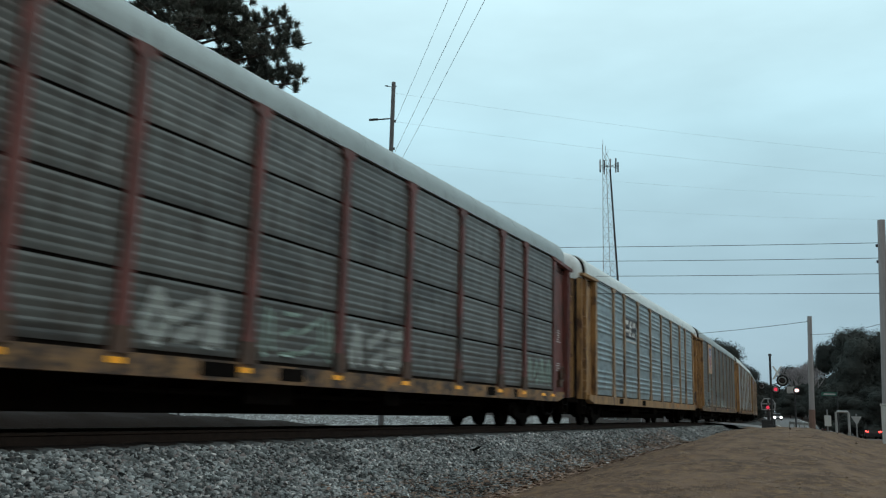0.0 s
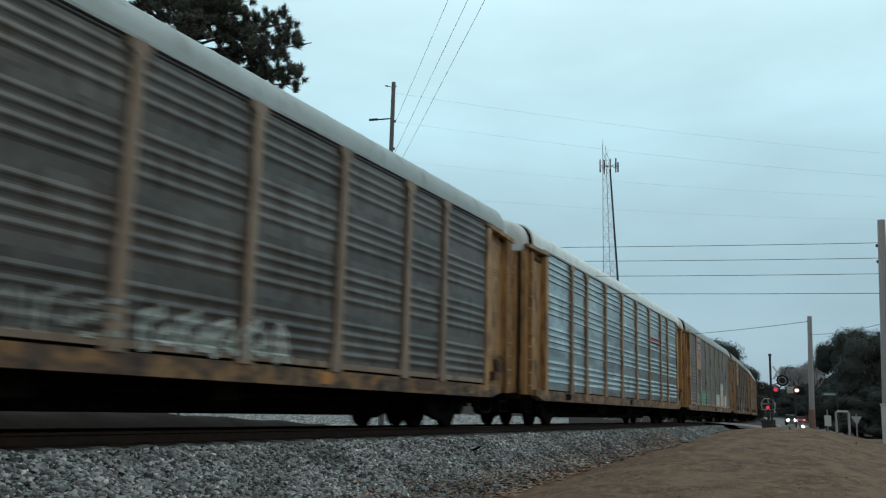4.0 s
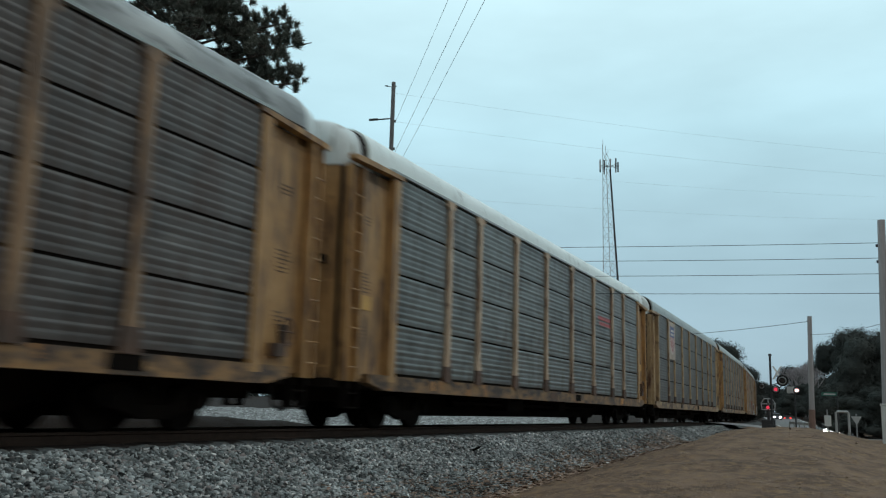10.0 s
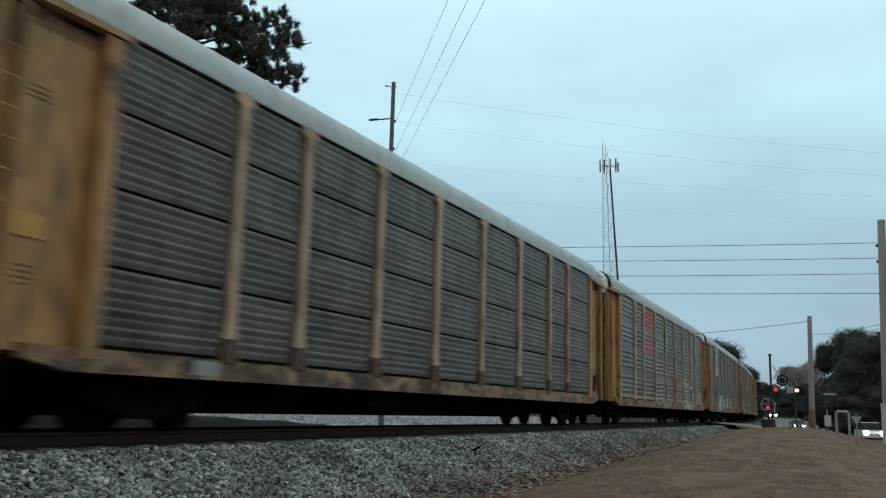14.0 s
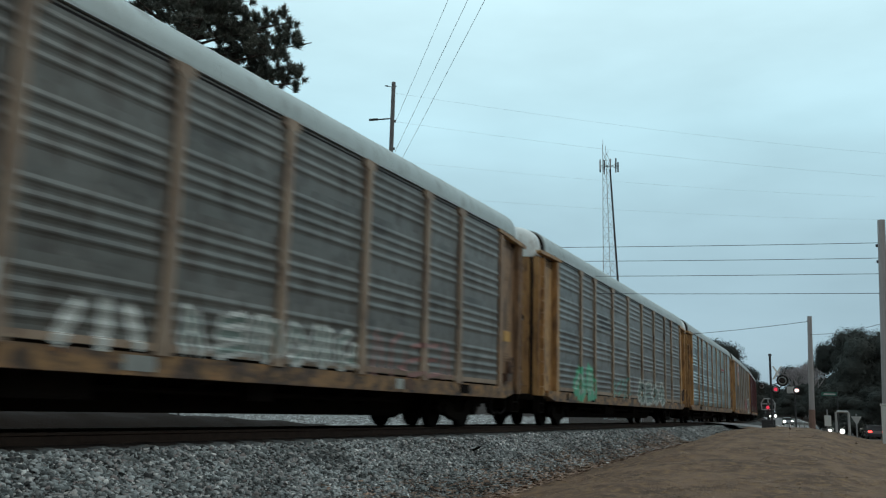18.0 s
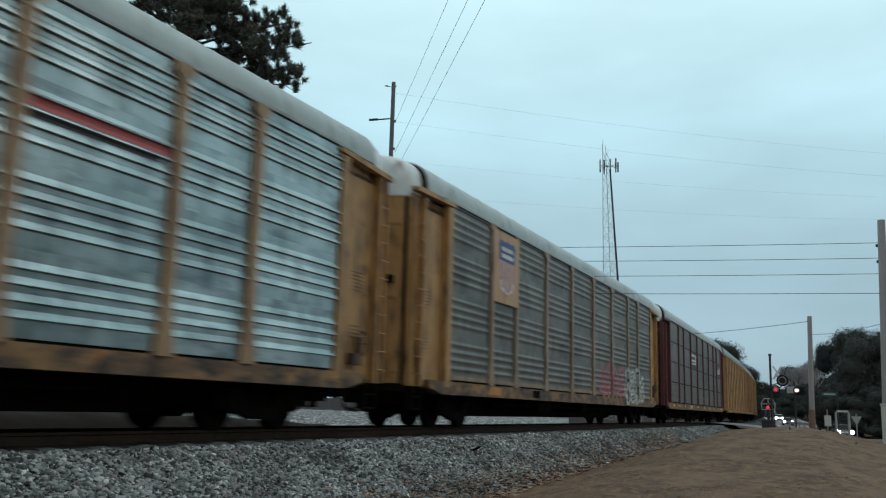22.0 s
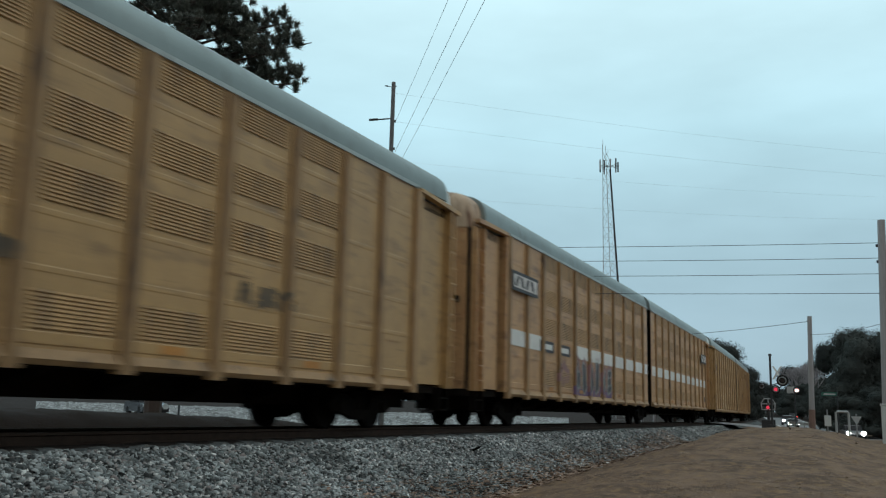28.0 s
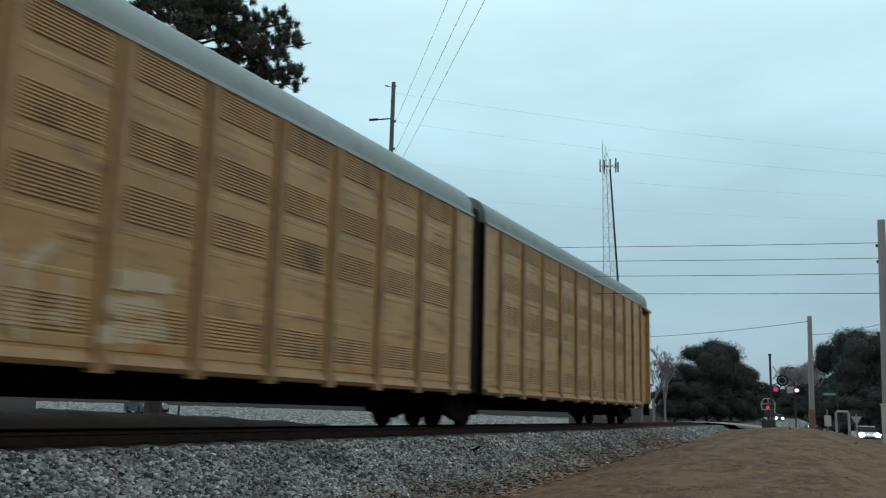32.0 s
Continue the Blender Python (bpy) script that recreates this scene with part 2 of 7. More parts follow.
    "shieldpale": mat("paint_pale_pink", (0.46, 0.38, 0.30), (0.38, 0.31, 0.25), 0.55, dirt=(0.2, 0.16, 0.13), dirt_amount=0.2),
    "plate_maroon": mat("plate_maroon", (0.055, 0.010, 0.014), (0.045, 0.010, 0.013), 0.5),
    "redfaded": mat("paint_faded_red", (0.36, 0.10, 0.09), (0.28, 0.09, 0.08), 0.55, scale=2),
    "g_green2": mat("spray_sea_green", (0.13, 0.40, 0.30), (0.10, 0.33, 0.25), 0.6, scale=2),
    "g_white": mat("spray_white", (0.58, 0.62, 0.60), (0.38, 0.42, 0.40), 0.6, scale=2),
    "g_pale": mat("spray_pale_grey", (0.34, 0.38, 0.36), (0.24, 0.26, 0.25), 0.6, scale=2),
    "g_green": mat("spray_green", (0.09, 0.40, 0.24), (0.06, 0.28, 0.18), 0.6, scale=2),
    "g_teal": mat("spray_teal", (0.16, 0.38, 0.32), (0.11, 0.28, 0.24), 0.6, scale=2),
    "g_mint": mat("spray_mint", (0.30, 0.42, 0.36), (0.18, 0.27, 0.23), 0.6, scale=2),
    "g_pink": mat("spray_pink", (0.42, 0.17, 0.19), (0.30, 0.12, 0.14), 0.6, scale=2),
    "g_film": mat("spray_cream_film", (0.50, 0.42, 0.30), (0.44, 0.34, 0.21), 0.6, scale=2),
    "g_tealgrey": mat("spray_teal_grey", (0.17, 0.23, 0.21), (0.12, 0.17, 0.155), 0.6, scale=2),
    "g_tan": mat("spray_tan", (0.33, 0.29, 0.24), (0.24, 0.21, 0.17), 0.6, scale=2),
    "g_rust": mat("spray_rust", (0.36, 0.13, 0.07), (0.24, 0.09, 0.05), 0.6, scale=2),
    "g_dred": mat("spray_dark_red", (0.17, 0.055, 0.06), (0.11, 0.04, 0.045), 0.6, scale=2),
    "g_ash": mat("scorched_ash", (0.10, 0.085, 0.065), (0.20, 0.14, 0.075), 0.8, scale=3),
    "g_dark": mat("spray_black", (0.03, 0.035, 0.04), (0.05, 0.05, 0.06), 0.6, scale=2),
    "g_pink2": mat("spray_dull_pink", (0.30, 0.16, 0.15), (0.24, 0.13, 0.12), 0.6, scale=2),
    "g_purple": mat("spray_violet", (0.16, 0.10, 0.22), (0.10, 0.07, 0.14), 0.6, scale=2),
    "g_orange": mat("spray_orange", (0.50, 0.20, 0.10), (0.40, 0.15, 0.08), 0.6, scale=2),
}


# ---------------------------------------------------------------- building helpers
class Shape:
    """Gathers boxes, prisms and rings into one mesh."""

    def __init__(self):
        self.v, self.f = [], []

    def add(self, verts, faces):
        n = len(self.v)
        self.v += [tuple(p) for p in verts]
        self.f += [tuple(i + n for i in face) for face in faces]
        return self

    def box(self, x0, x1, y0, y1, z0, z1, c=0.0):
        """A box; c bevels its four long edges in the xz outline."""
        if c <= 0:
            vs = [(x, y, z) for x in (x0, x1) for y in (y0, y1) for z in (z0, z1)]
            return self.add(vs, [(0, 1, 3, 2), (4, 6, 7, 5), (0, 4, 5, 1), (2, 3, 7, 6), (0, 2, 6, 4), (1, 5, 7, 3)])
        ring = [(x0 + c, z0), (x1 - c, z0), (x1, z0 + c), (x1, z1 - c), (x1 - c, z1), (x0 + c, z1), (x0, z1 - c), (x0, z0 + c)]
        return self.prism_y(ring, y0, y1)

    def prism_y(self, ring, y0, y1):
        n = len(ring)
        vs = [(x, y0, z) for x, z in ring] + [(x, y1, z) for x, z in ring]
        fs = [(i, (i + 1) % n, n + (i + 1) % n, n + i) for i in range(n)]
        return self.add(vs, fs + [tuple(range(n - 1, -1, -1)), tuple(range(n, 2 * n))])

    def prism_x(self, ring, x0, x1):
        n = len(ring)
        vs = [(x0, y, z) for y, z in ring] + [(x1, y, z) for y, z in ring]
        fs = [(i, (i + 1) % n, n + (i + 1) % n, n + i) for i in range(n)]
        return self.add(vs, fs + [tuple(range(n - 1, -1, -1)), tuple(range(n, 2 * n))])

    def prism_z(self, ring, z0, z1):
        n = len(ring)
        vs = [(x, y, z0) for x, y in ring] + [(x, y, z1) for x, y in ring]
        fs = [(i, (i + 1) % n, n + (i + 1) % n, n + i) for i in range(n)]
        return self.add(vs, fs + [tuple(range(n - 1, -1, -1)), tuple(range(n, 2 * n))])

    def tube(self, pts, r0, r1=None, n=6):
        """A tapered round bar along a line of points."""
        r1 = r0 if r1 is None else r1
        pts = [Vector(p) for p in pts]
        rings = []
        for i, p in enumerate(pts):
            d = (pts[min(i + 1, len(pts) - 1)] - pts[max(i - 1, 0)]).normalized()
            a = d.cross(Vector((0, 0, 1)) if abs(d.z) < 0.9 else Vector((1, 0, 0))).normalized()
            b = d.cross(a)
            r = r0 + (r1 - r0) * i / max(1, len(pts) - 1)
            rings.append([p + a * (r * math.cos(2 * math.pi * k / n)) + b * (r * math.sin(2 * math.pi * k / n)) for k in range(n)])
        vs = [q for ring in rings for q in ring]
        fs = [(i * n + k, i * n + (k + 1) % n, (i + 1) * n + (k + 1) % n, (i + 1) * n + k) for i in range(len(pts) - 1) for k in range(n)]
        fs += [tuple(range(n - 1, -1, -1)), tuple(range((len(pts) - 1) * n, len(pts) * n))]
        return self.add(vs, fs)

    def disc_y(self, cx, cz, r, y0, y1, n=20):
        return self.prism_y([(cx + r * math.cos(2 * math.pi * k / n), cz + r * math.sin(2 * math.pi * k / n)) for k in range(n)], y0, y1)

    def disc_x(self, cy, cz, r, x0, x1, n=20):
        return self.prism_x([(cy + r * math.cos(2 * math.pi * k / n), cz + r * math.sin(2 * math.pi * k / n)) for k in range(n)], x0, x1)

    def mesh(self, name, smooth=False):
        me = bpy.data.meshes.new(name)
        me.from_pydata(self.v, [], self.f)
        me.validate()
        bm = bmesh.new()
        bm.from_mesh(me)
        bmesh.ops.recalc_face_normals(bm, faces=bm.faces)
        bm.to_mesh(me)
        bm.free()
        if smooth:
            me.polygons.foreach_set("use_smooth", [True] * len(me.polygons))
        return me


def mesh_of(name, shape, material, smooth=False):
    me = shape.mesh(name, smooth) if isinstance(shape, Shape) else shape
    if not me.materials:
        me.materials.append(material)
    return me


def part(name, shape, material, parent, label="", at=(0, 0, 0), turn=0.0, smooth=False):
    """One mesh object under a thing or a part. A mesh that several pieces share keeps each piece's own material."""
    ob = new(name, mesh_of(name, shape, material, smooth))
    if ob.data.materials[0] is not material:
        ob.material_slots[0].link = "OBJECT"
        ob.material_slots[0].material = material
    ob.parent = parent
    ob.location = at
    if turn:
        ob.rotation_euler = (0, 0, turn)
    if label:
        tagged(ob, label)
    return ob


def thing(name, shape, material, label, category, group="", m=None, smooth=False):
    ob = new(name, mesh_of(name, shape, material, smooth) if shape is not None else None)
    if m is not None:
        ob.matrix_world = m
    return tagged(ob, label, category, group)


def setting(name, shape, material, label="", kind="structure", smooth=False):
    return tagged(new(name, mesh_of(name, shape, material, smooth)), label, "", "", kind)


# ---------------------------------------------------------------- the line of the track
TRACK_Y, BEND, BEND_FROM = 10.77, 3.887e-4, 20.35


def track(s):
    """The track's centre at s: x, y and the angle by which it has turned."""
    d = max(s - BEND_FROM, 0.0)
    return s, TRACK_Y + BEND * d * d, math.atan(2 * BEND * d)


# ---------------------------------------------------------------- ground, ballast, road
def yc(x):
    d = np.maximum(x - BEND_FROM, 0.0)
    return TRACK_Y + BEND * d * d


def lane_y(x):
    """The lane on which traffic comes nearer; the other one lies 3.3 m to its right."""
    return -0.07 + 0.155 * (x - 90.0) - 0.018 * np.maximum(x - 152.0, 0) + 0.083 * np.maximum(x - 240.0, 0)


def road_z(x):
    return np.interp(x, [-80, 0, 50, 90, 125, 152, 187, 207, 240, 258, 300, 440], [-2.0, -1.8, -1.62, -1.5, -1.5, -1.28, -0.75, -0.26, 0.6, -2.4, -5.0, -6.0])


def rise_z(x):
    """The land on both sides of the road; past the crest the road runs down in a cutting."""
    return np.where(x < 240, road_z(x), np.interp(x, [240, 300, 440], [0.6, 2.0, 3.4]))


def smooth(t):
    t = np.clip(t, 0, 1)
    return t * t * (3 - 2 * t)


def ground_z(x, y):
    w = y - yc(x)
    toe = np.interp(x, [-60, 16, 22, 34, 45, 61, 74, 200], [-1.4, -1.3, -1.18, -0.98, -0.78, -0.5, -0.42, -0.5])
    crest = np.interp(x, [-5, 6, 10, 16, 24, 31, 37, 44, 58, 72], [-1.45, -1.4, -1.22, -0.80, -0.26, 0.04, 0.10, -0.10, -0.60, -0.62])
    crest = crest - 0.10 * np.clip(-0.4 - y, 0, 8) * smooth((x - 8) / 20)
    crest = crest - 0.34 * smooth((0.056 - y / np.maximum(x, 8.0)) / 0.06) * smooth((x - 14) / 12) * (1 - smooth((x - 60) / 10))
    k = smooth((-w - 3.0) / 4.5)
    z = toe * (1 - k) + crest * k
    # beyond the track: low ground, and a brown bank beside the near stretch
    far = np.interp(w, [1, 3, 14, 40, 200], [-0.6, -0.75, -0.7, -0.55, 0.5])
    bank = np.interp(x, [12, 18, 23, 27, 32], [0.95, 0.87, 0.68, 0.47, 0.0]) * smooth((w - 2.6) / 2.2) * (1 - smooth((w - 9) / 4))
    z = np.where(w > 0, far + bank, z)
    z = np.where(np.abs(w) < 3.0, np.minimum(z, -0.45), z)
    # the road's bed
    r = np.abs(y - (lane_y(x) - 1.65))
    kr = 1 - smooth((r - 3.9) / 2.5)
    z = z * (1 - kr) + (road_z(x) - 0.10) * kr
    far_r = smooth((x - 112) / 30.0) * smooth((-w - 3.4) / 3.0)
    z = z * (1 - far_r) + (rise_z(x) - 0.25) * far_r * (1 - kr) + (road_z(x) - 0.10) * far_r * kr
    z = z + 4.0 * smooth((np.hypot(x, y) - 160) / 300) * (w > 0)
    return z


def bumps(x, y, amp, size):
    return amp * (np.sin(x / size * 2.1 + 1.3 * np.sin(y / size * 1.7)) + np.sin(y / size * 2.9 + 1.1 * np.sin(x / size * 2.3 + 2.0))) * 0.5


def sheet(name, xs, ys, zfun, material, label, flat=False):
    gx, gy = np.meshgrid(xs, ys, indexing="ij")
    if not flat:
        gz = zfun(gx, gy)
        vs = np.stack([gx, gy, gz], -1).reshape(-1, 3)
    else:
        vs = zfun(gx, gy).reshape(-1, 3)
    nx, ny = len(xs), len(ys)
    i, j = np.meshgrid(np.arange(nx - 1), np.arange(ny - 1), indexing="ij")
    a = (i * ny + j).reshape(-1)
    me = bpy.data.meshes.new(name)
    me.from_pydata(vs.tolist(), [], np.stack([a, a + ny, a + ny + 1, a + 1], -1).tolist())
    me.materials.append(material)
    me.polygons.foreach_set("use_smooth", [True] * len(me.polygons))
    return tagged(new(name, me), label, "", "", "structure")


m_grass = mat("dry_grass", (0.168, 0.112, 0.078), (0.085, 0.058, 0.043), 0.9, scale=1.5, fine=26.0, bump=0.9, amount=0.5, dirt=(0.20, 0.130, 0.075), dirt_amount=0.35, dirt_scale=1.4, dirt_stretch=(1, 1, 1), spec=0.1)
m_ballast = mat("ballast_stone", (0.07, 0.08, 0.082), (0.04, 0.046, 0.047), 0.9, scale=9.0, fine=30.0, bump=1.0, amount=0.5, dirt=(0.10, 0.095, 0.085), dirt_amount=0.3, dirt_scale=2.4, dirt_stretch=(1, 1, 1), spec=0.2)
# the road's wet sky sheen is put into a paler asphalt colour
m_asphalt = mat("sheen_pale_asphalt", (0.14, 0.14, 0.143), (0.10, 0.10, 0.102), 0.85, scale=0.6, fine=50.0, bump=0.3)
m_concrete = mat("pale_concrete", (0.25, 0.25, 0.255), (0.15, 0.15, 0.15), 0.85, scale=0.5, fine=20.0, bump=0.2, dirt=(0.2, 0.19, 0.18), dirt_amount=0.25, dirt_stretch=(1, 1, 1))
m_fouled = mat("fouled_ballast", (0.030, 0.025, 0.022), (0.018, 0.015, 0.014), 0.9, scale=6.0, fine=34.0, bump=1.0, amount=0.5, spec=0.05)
m_tie = mat("creosoted_wood", (0.035, 0.028, 0.024), (0.055, 0.045, 0.038), 0.9, scale=4.0, fine=30.0, stretch=(1, 0.2, 1), bump=0.6, spec=0.08)
m_rail = mat("rail_steel", (0.055, 0.038, 0.030), (0.035, 0.026, 0.022), 0.8, 0.0, scale=6, spec=0.1)
m_railtop = mat("polished_steel", (0.35, 0.34, 0.33), (0.28, 0.27, 0.26), 0.3, 0.9)

# beyond the track bare brown earth replaces grass, the train's shade painted in
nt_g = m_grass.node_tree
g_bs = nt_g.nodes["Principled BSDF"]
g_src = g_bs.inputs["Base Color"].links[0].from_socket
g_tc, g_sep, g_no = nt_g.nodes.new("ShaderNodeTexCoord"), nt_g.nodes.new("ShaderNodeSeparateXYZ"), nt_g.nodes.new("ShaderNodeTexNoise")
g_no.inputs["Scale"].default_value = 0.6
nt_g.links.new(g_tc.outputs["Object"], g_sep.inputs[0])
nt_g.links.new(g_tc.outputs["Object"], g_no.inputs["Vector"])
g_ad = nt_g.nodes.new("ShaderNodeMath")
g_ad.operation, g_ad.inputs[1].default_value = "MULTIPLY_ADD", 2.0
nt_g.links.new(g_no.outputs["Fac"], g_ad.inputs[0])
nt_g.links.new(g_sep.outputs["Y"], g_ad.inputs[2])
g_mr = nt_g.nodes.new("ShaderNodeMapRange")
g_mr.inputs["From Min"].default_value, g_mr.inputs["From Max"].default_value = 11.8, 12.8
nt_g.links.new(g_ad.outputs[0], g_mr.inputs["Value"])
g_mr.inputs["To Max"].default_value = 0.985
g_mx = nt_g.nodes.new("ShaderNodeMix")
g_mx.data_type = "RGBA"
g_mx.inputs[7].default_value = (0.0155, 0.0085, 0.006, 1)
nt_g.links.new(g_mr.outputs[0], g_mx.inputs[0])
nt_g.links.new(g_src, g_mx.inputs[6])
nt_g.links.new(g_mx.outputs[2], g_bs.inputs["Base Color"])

gxs = np.concatenate([np.linspace(-900, -60, 15)[:-1], np.linspace(-60, 4, 33)[:-1], np.linspace(4, 50, 186)[:-1], np.linspace(50, 130, 81)[:-1], np.linspace(130, 300, 35)[:-1], np.geomspace(300, 3500, 14)])
gys = np.concatenate([-np.geomspace(60, 3000, 12)[::-1][:-1], np.linspace(-60, -8, 27)[:-1], np.linspace(-8, 24, 129)[:-1], np.linspace(24, 60, 25)[:-1], np.geomspace(60, 3000, 14)])
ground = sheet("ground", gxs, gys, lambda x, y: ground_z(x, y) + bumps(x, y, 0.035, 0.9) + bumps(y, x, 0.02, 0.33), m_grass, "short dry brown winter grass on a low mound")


def ballast_z(w):
    return np.interp(np.abs(w), [0, 1.75, 1.95, 6.0], [-0.17, -0.185, -0.225, -2.25])


bxs = np.concatenate([np.linspace(-70, 2, 37)[:-1], np.linspace(2, 45, 330)[:-1], np.linspace(45, 120, 151)[:-1], np.linspace(120, 640, 105)])
bws = np.concatenate([np.linspace(-5.2, -1.6, 55)[:-1], np.linspace(-1.6, 1.6, 9)[:-1], np.linspace(1.6, 4.5, 16)])
ballast = sheet("ballast", bxs, bws, lambda x, w: np.stack([x, yc(x) + w, ballast_z(w) + bumps(x, w, 0.03, 0.27) + bumps(w, x, 0.022, 0.11) * (np.abs(w) > 1.3)], -1), m_ballast, "grey crushed-stone railway ballast", flat=True)

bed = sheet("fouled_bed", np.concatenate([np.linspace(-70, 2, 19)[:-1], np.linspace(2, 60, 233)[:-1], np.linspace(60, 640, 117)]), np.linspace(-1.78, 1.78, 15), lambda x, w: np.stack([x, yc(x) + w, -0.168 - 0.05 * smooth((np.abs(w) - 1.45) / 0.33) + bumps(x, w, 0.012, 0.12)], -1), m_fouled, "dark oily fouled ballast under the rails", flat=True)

# rails and sleepers
RAIL = [(-0.035, 0.0), (0.035, 0.0), (0.035, -0.035), (0.010, -0.05), (0.010, -0.145), (0.070, -0.165), (0.070, -0.172), (-0.070, -0.172), (-0.070, -0.165), (-0.010, -0.145), (-0.010, -0.05), (-0.035, -0.035)]
for side_off in (-0.753, 0.753):
    rail = Shape()
    stations = [-70.0] + [4.0 * k for k in range(-4, 160)]
    for a, b in zip(stations[:-1], stations[1:]):
        ya, yb = float(yc(np.array(a))) + side_off, float(yc(np.array(b))) + side_off
        n = len(RAIL)
        rail.add([(a, ya + p, q) for p, q in RAIL] + [(b, yb + p, q) for p, q in RAIL], [(i, (i + 1) % n, n + (i + 1) % n, n + i) for i in range(n)])
    setting("rail", rail, m_rail, "rusty-sided steel railway rail")
tie = Shape().box(-0.115, 0.115, -1.3, 1.3, -0.36, -0.174, 0.012)
tie_mesh = mesh_of("sleeper", tie, m_tie)
sleepers = tagged(new("sleepers"), "dark creosoted wooden sleepers under the rails", "sleepers", "", "structure")
for k in range(118):
    s = 0.4 + 0.54 * k
    ob = part("sleeper", tie_mesh, m_tie, sleepers, "", (s, float(yc(np.array(s))), 0), track(s)[2])

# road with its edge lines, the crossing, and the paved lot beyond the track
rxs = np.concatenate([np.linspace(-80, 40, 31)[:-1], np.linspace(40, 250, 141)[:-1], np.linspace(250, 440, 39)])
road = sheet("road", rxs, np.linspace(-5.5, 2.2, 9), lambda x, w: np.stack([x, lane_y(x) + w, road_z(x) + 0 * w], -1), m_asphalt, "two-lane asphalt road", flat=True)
m_line = mat("road_paint", (0.55, 0.54, 0.50), (0.42, 0.41, 0.38), 0.7)
for w0 in (-5.2, 1.75):
    sheet("road_edge_line", rxs, np.array([w0, w0 + 0.14]), lambda x, w: np.stack([x, lane_y(x) + w, road_z(x) + 0.006 + 0 * w], -1), m_line, "white painted road edge line", flat=True)
cw = np.linspace(-9.5, 9.0, 32)
crossing = sheet("crossing_pavement", np.linspace(69.0, 80.0, 12), cw, lambda x, w: np.stack([x, yc(x) + w, np.interp(w, [-9.5, -7, -3, -1.4, 1.4, 3, 9], [-0.50, -0.45, -0.12, -0.012, -0.012, -0.10, -0.55])], -1), m_concrete, "pale worn level-crossing pavement", flat=True)
m_lot = mat("worn_lot", (0.19, 0.195, 0.195), (0.06, 0.058, 0.055), 0.9, scale=0.5, fine=5.0, amount=0.5, bump=0.4, dirt=(0.05, 0.042, 0.038), dirt_amount=0.45, dirt_scale=0.2, dirt_stretch=(1, 1, 1), blots=[((0.42, 0.43, 0.43), 2.2, 0.50, 0.58, 0.85, (1, 1, 1)), ((0.045, 0.04, 0.036), 1.1, 0.54, 0.60, 0.85, (1, 1, 1)), ((0.05, 0.045, 0.04), 7.0, 0.55, 0.62, 0.8, (1, 1, 1))])
rng_l = np.random.default_rng(31)
lot = sheet("gravel_lot", np.linspace(52, 150, 90), np.linspace(0.30, 0.86, 260), lambda r, a: np.stack([r * np.cos(a), r * np.sin(a), ground_z(r * np.cos(a), r * np.sin(a)) - 0.05 + (0.15 + 0.16 * rng_l.random(r.shape) ** 2 + bumps(r * np.cos(a), r * np.sin(a), 0.10, 2.4)) * smooth((r - 52) / 7)], -1), m_lot, "rough pale gravel lot beyond the track", flat=True)
lot.data.polygons.foreach_set("use_smooth", [False] * len(lot.data.polygons))


# ---------------------------------------------------------------- the train
HALF_W = 1.55
ROW_Z = [1.16 + 1.09 * k for k in range(5)]
POSTS = [-11.75, -9.05, -7.10, -4.27, -1.42, 1.42, 4.27, 7.10, 9.05, 11.75]
ROOF = [(1.53 * (-math.cos(a)) * (abs(math.cos(a)) ** -0.55), 5.56 + 0.79 * math.sin(a) ** 0.8) if 0.01 < a < 3.131 and abs(math.cos(a)) > 0.02 else ((-1.53 if a < 1 else 1.53) if abs(a - math.pi / 2) > 0.1 else 0.0, 5.56 if abs(a - math.pi / 2) > 0.1 else 6.35) for a in [math.pi * k / 18 for k in range(19)]]


def rib_profile(kind):
    """The outline of one sheet from its foot to its head: height and how far it stands out."""
    pts = []
    if kind == "seam":
        n, h = 8, 1.04
        for i in range(n):
            z = 0.02 + h * i / n
            s = h / n
            o = 0.012 if i % 2 else 0.006
            pts += [(z, 0.0), (z + 0.50 * s, o), (z + 0.68 * s, o), (z + 0.95 * s, 0.0)]
        pts.append((h + 0.02, 0.0))
    elif kind == "bold":
        pts.append((0.0, 0.0))
        for z in (0.28, 0.48, 0.68, 0.88):
            pts += [(z - 0.052, 0.0), (z - 0.048, 0.040), (z - 0.038, 0.046), (z + 0.060, 0.0)]
        pts.append((1.09, 0.0))
    else:
        pts.append((0.0, 0.0))
        for z in (0.28, 0.48, 0.68, 0.88):
            pts += [(z - 0.100, 0.0), (z - 0.055, 0.008), (z - 0.022, 0.020), (z + 0.004, 0.022), (z + 0.034, 0.012), (z + 0.066, 0.0)]
        pts.append((1.09, 0.0))
    return pts


def ribs_at(kind, z):
    """How far the sheets stand out at height z on the car's side."""
    pts = PROFILES[kind]
    r = (z - ROW_Z[0]) % ROW_H[kind]
    return float(np.interp(r, [p[0] for p in pts], [p[1] for p in pts]))


PROFILES = {kind: rib_profile(kind) for kind in ("seam", "bold", "fine")}
ROW_H = {"seam": 1.09, "bold": 1.09, "fine": 1.09}
SHEETS = {}


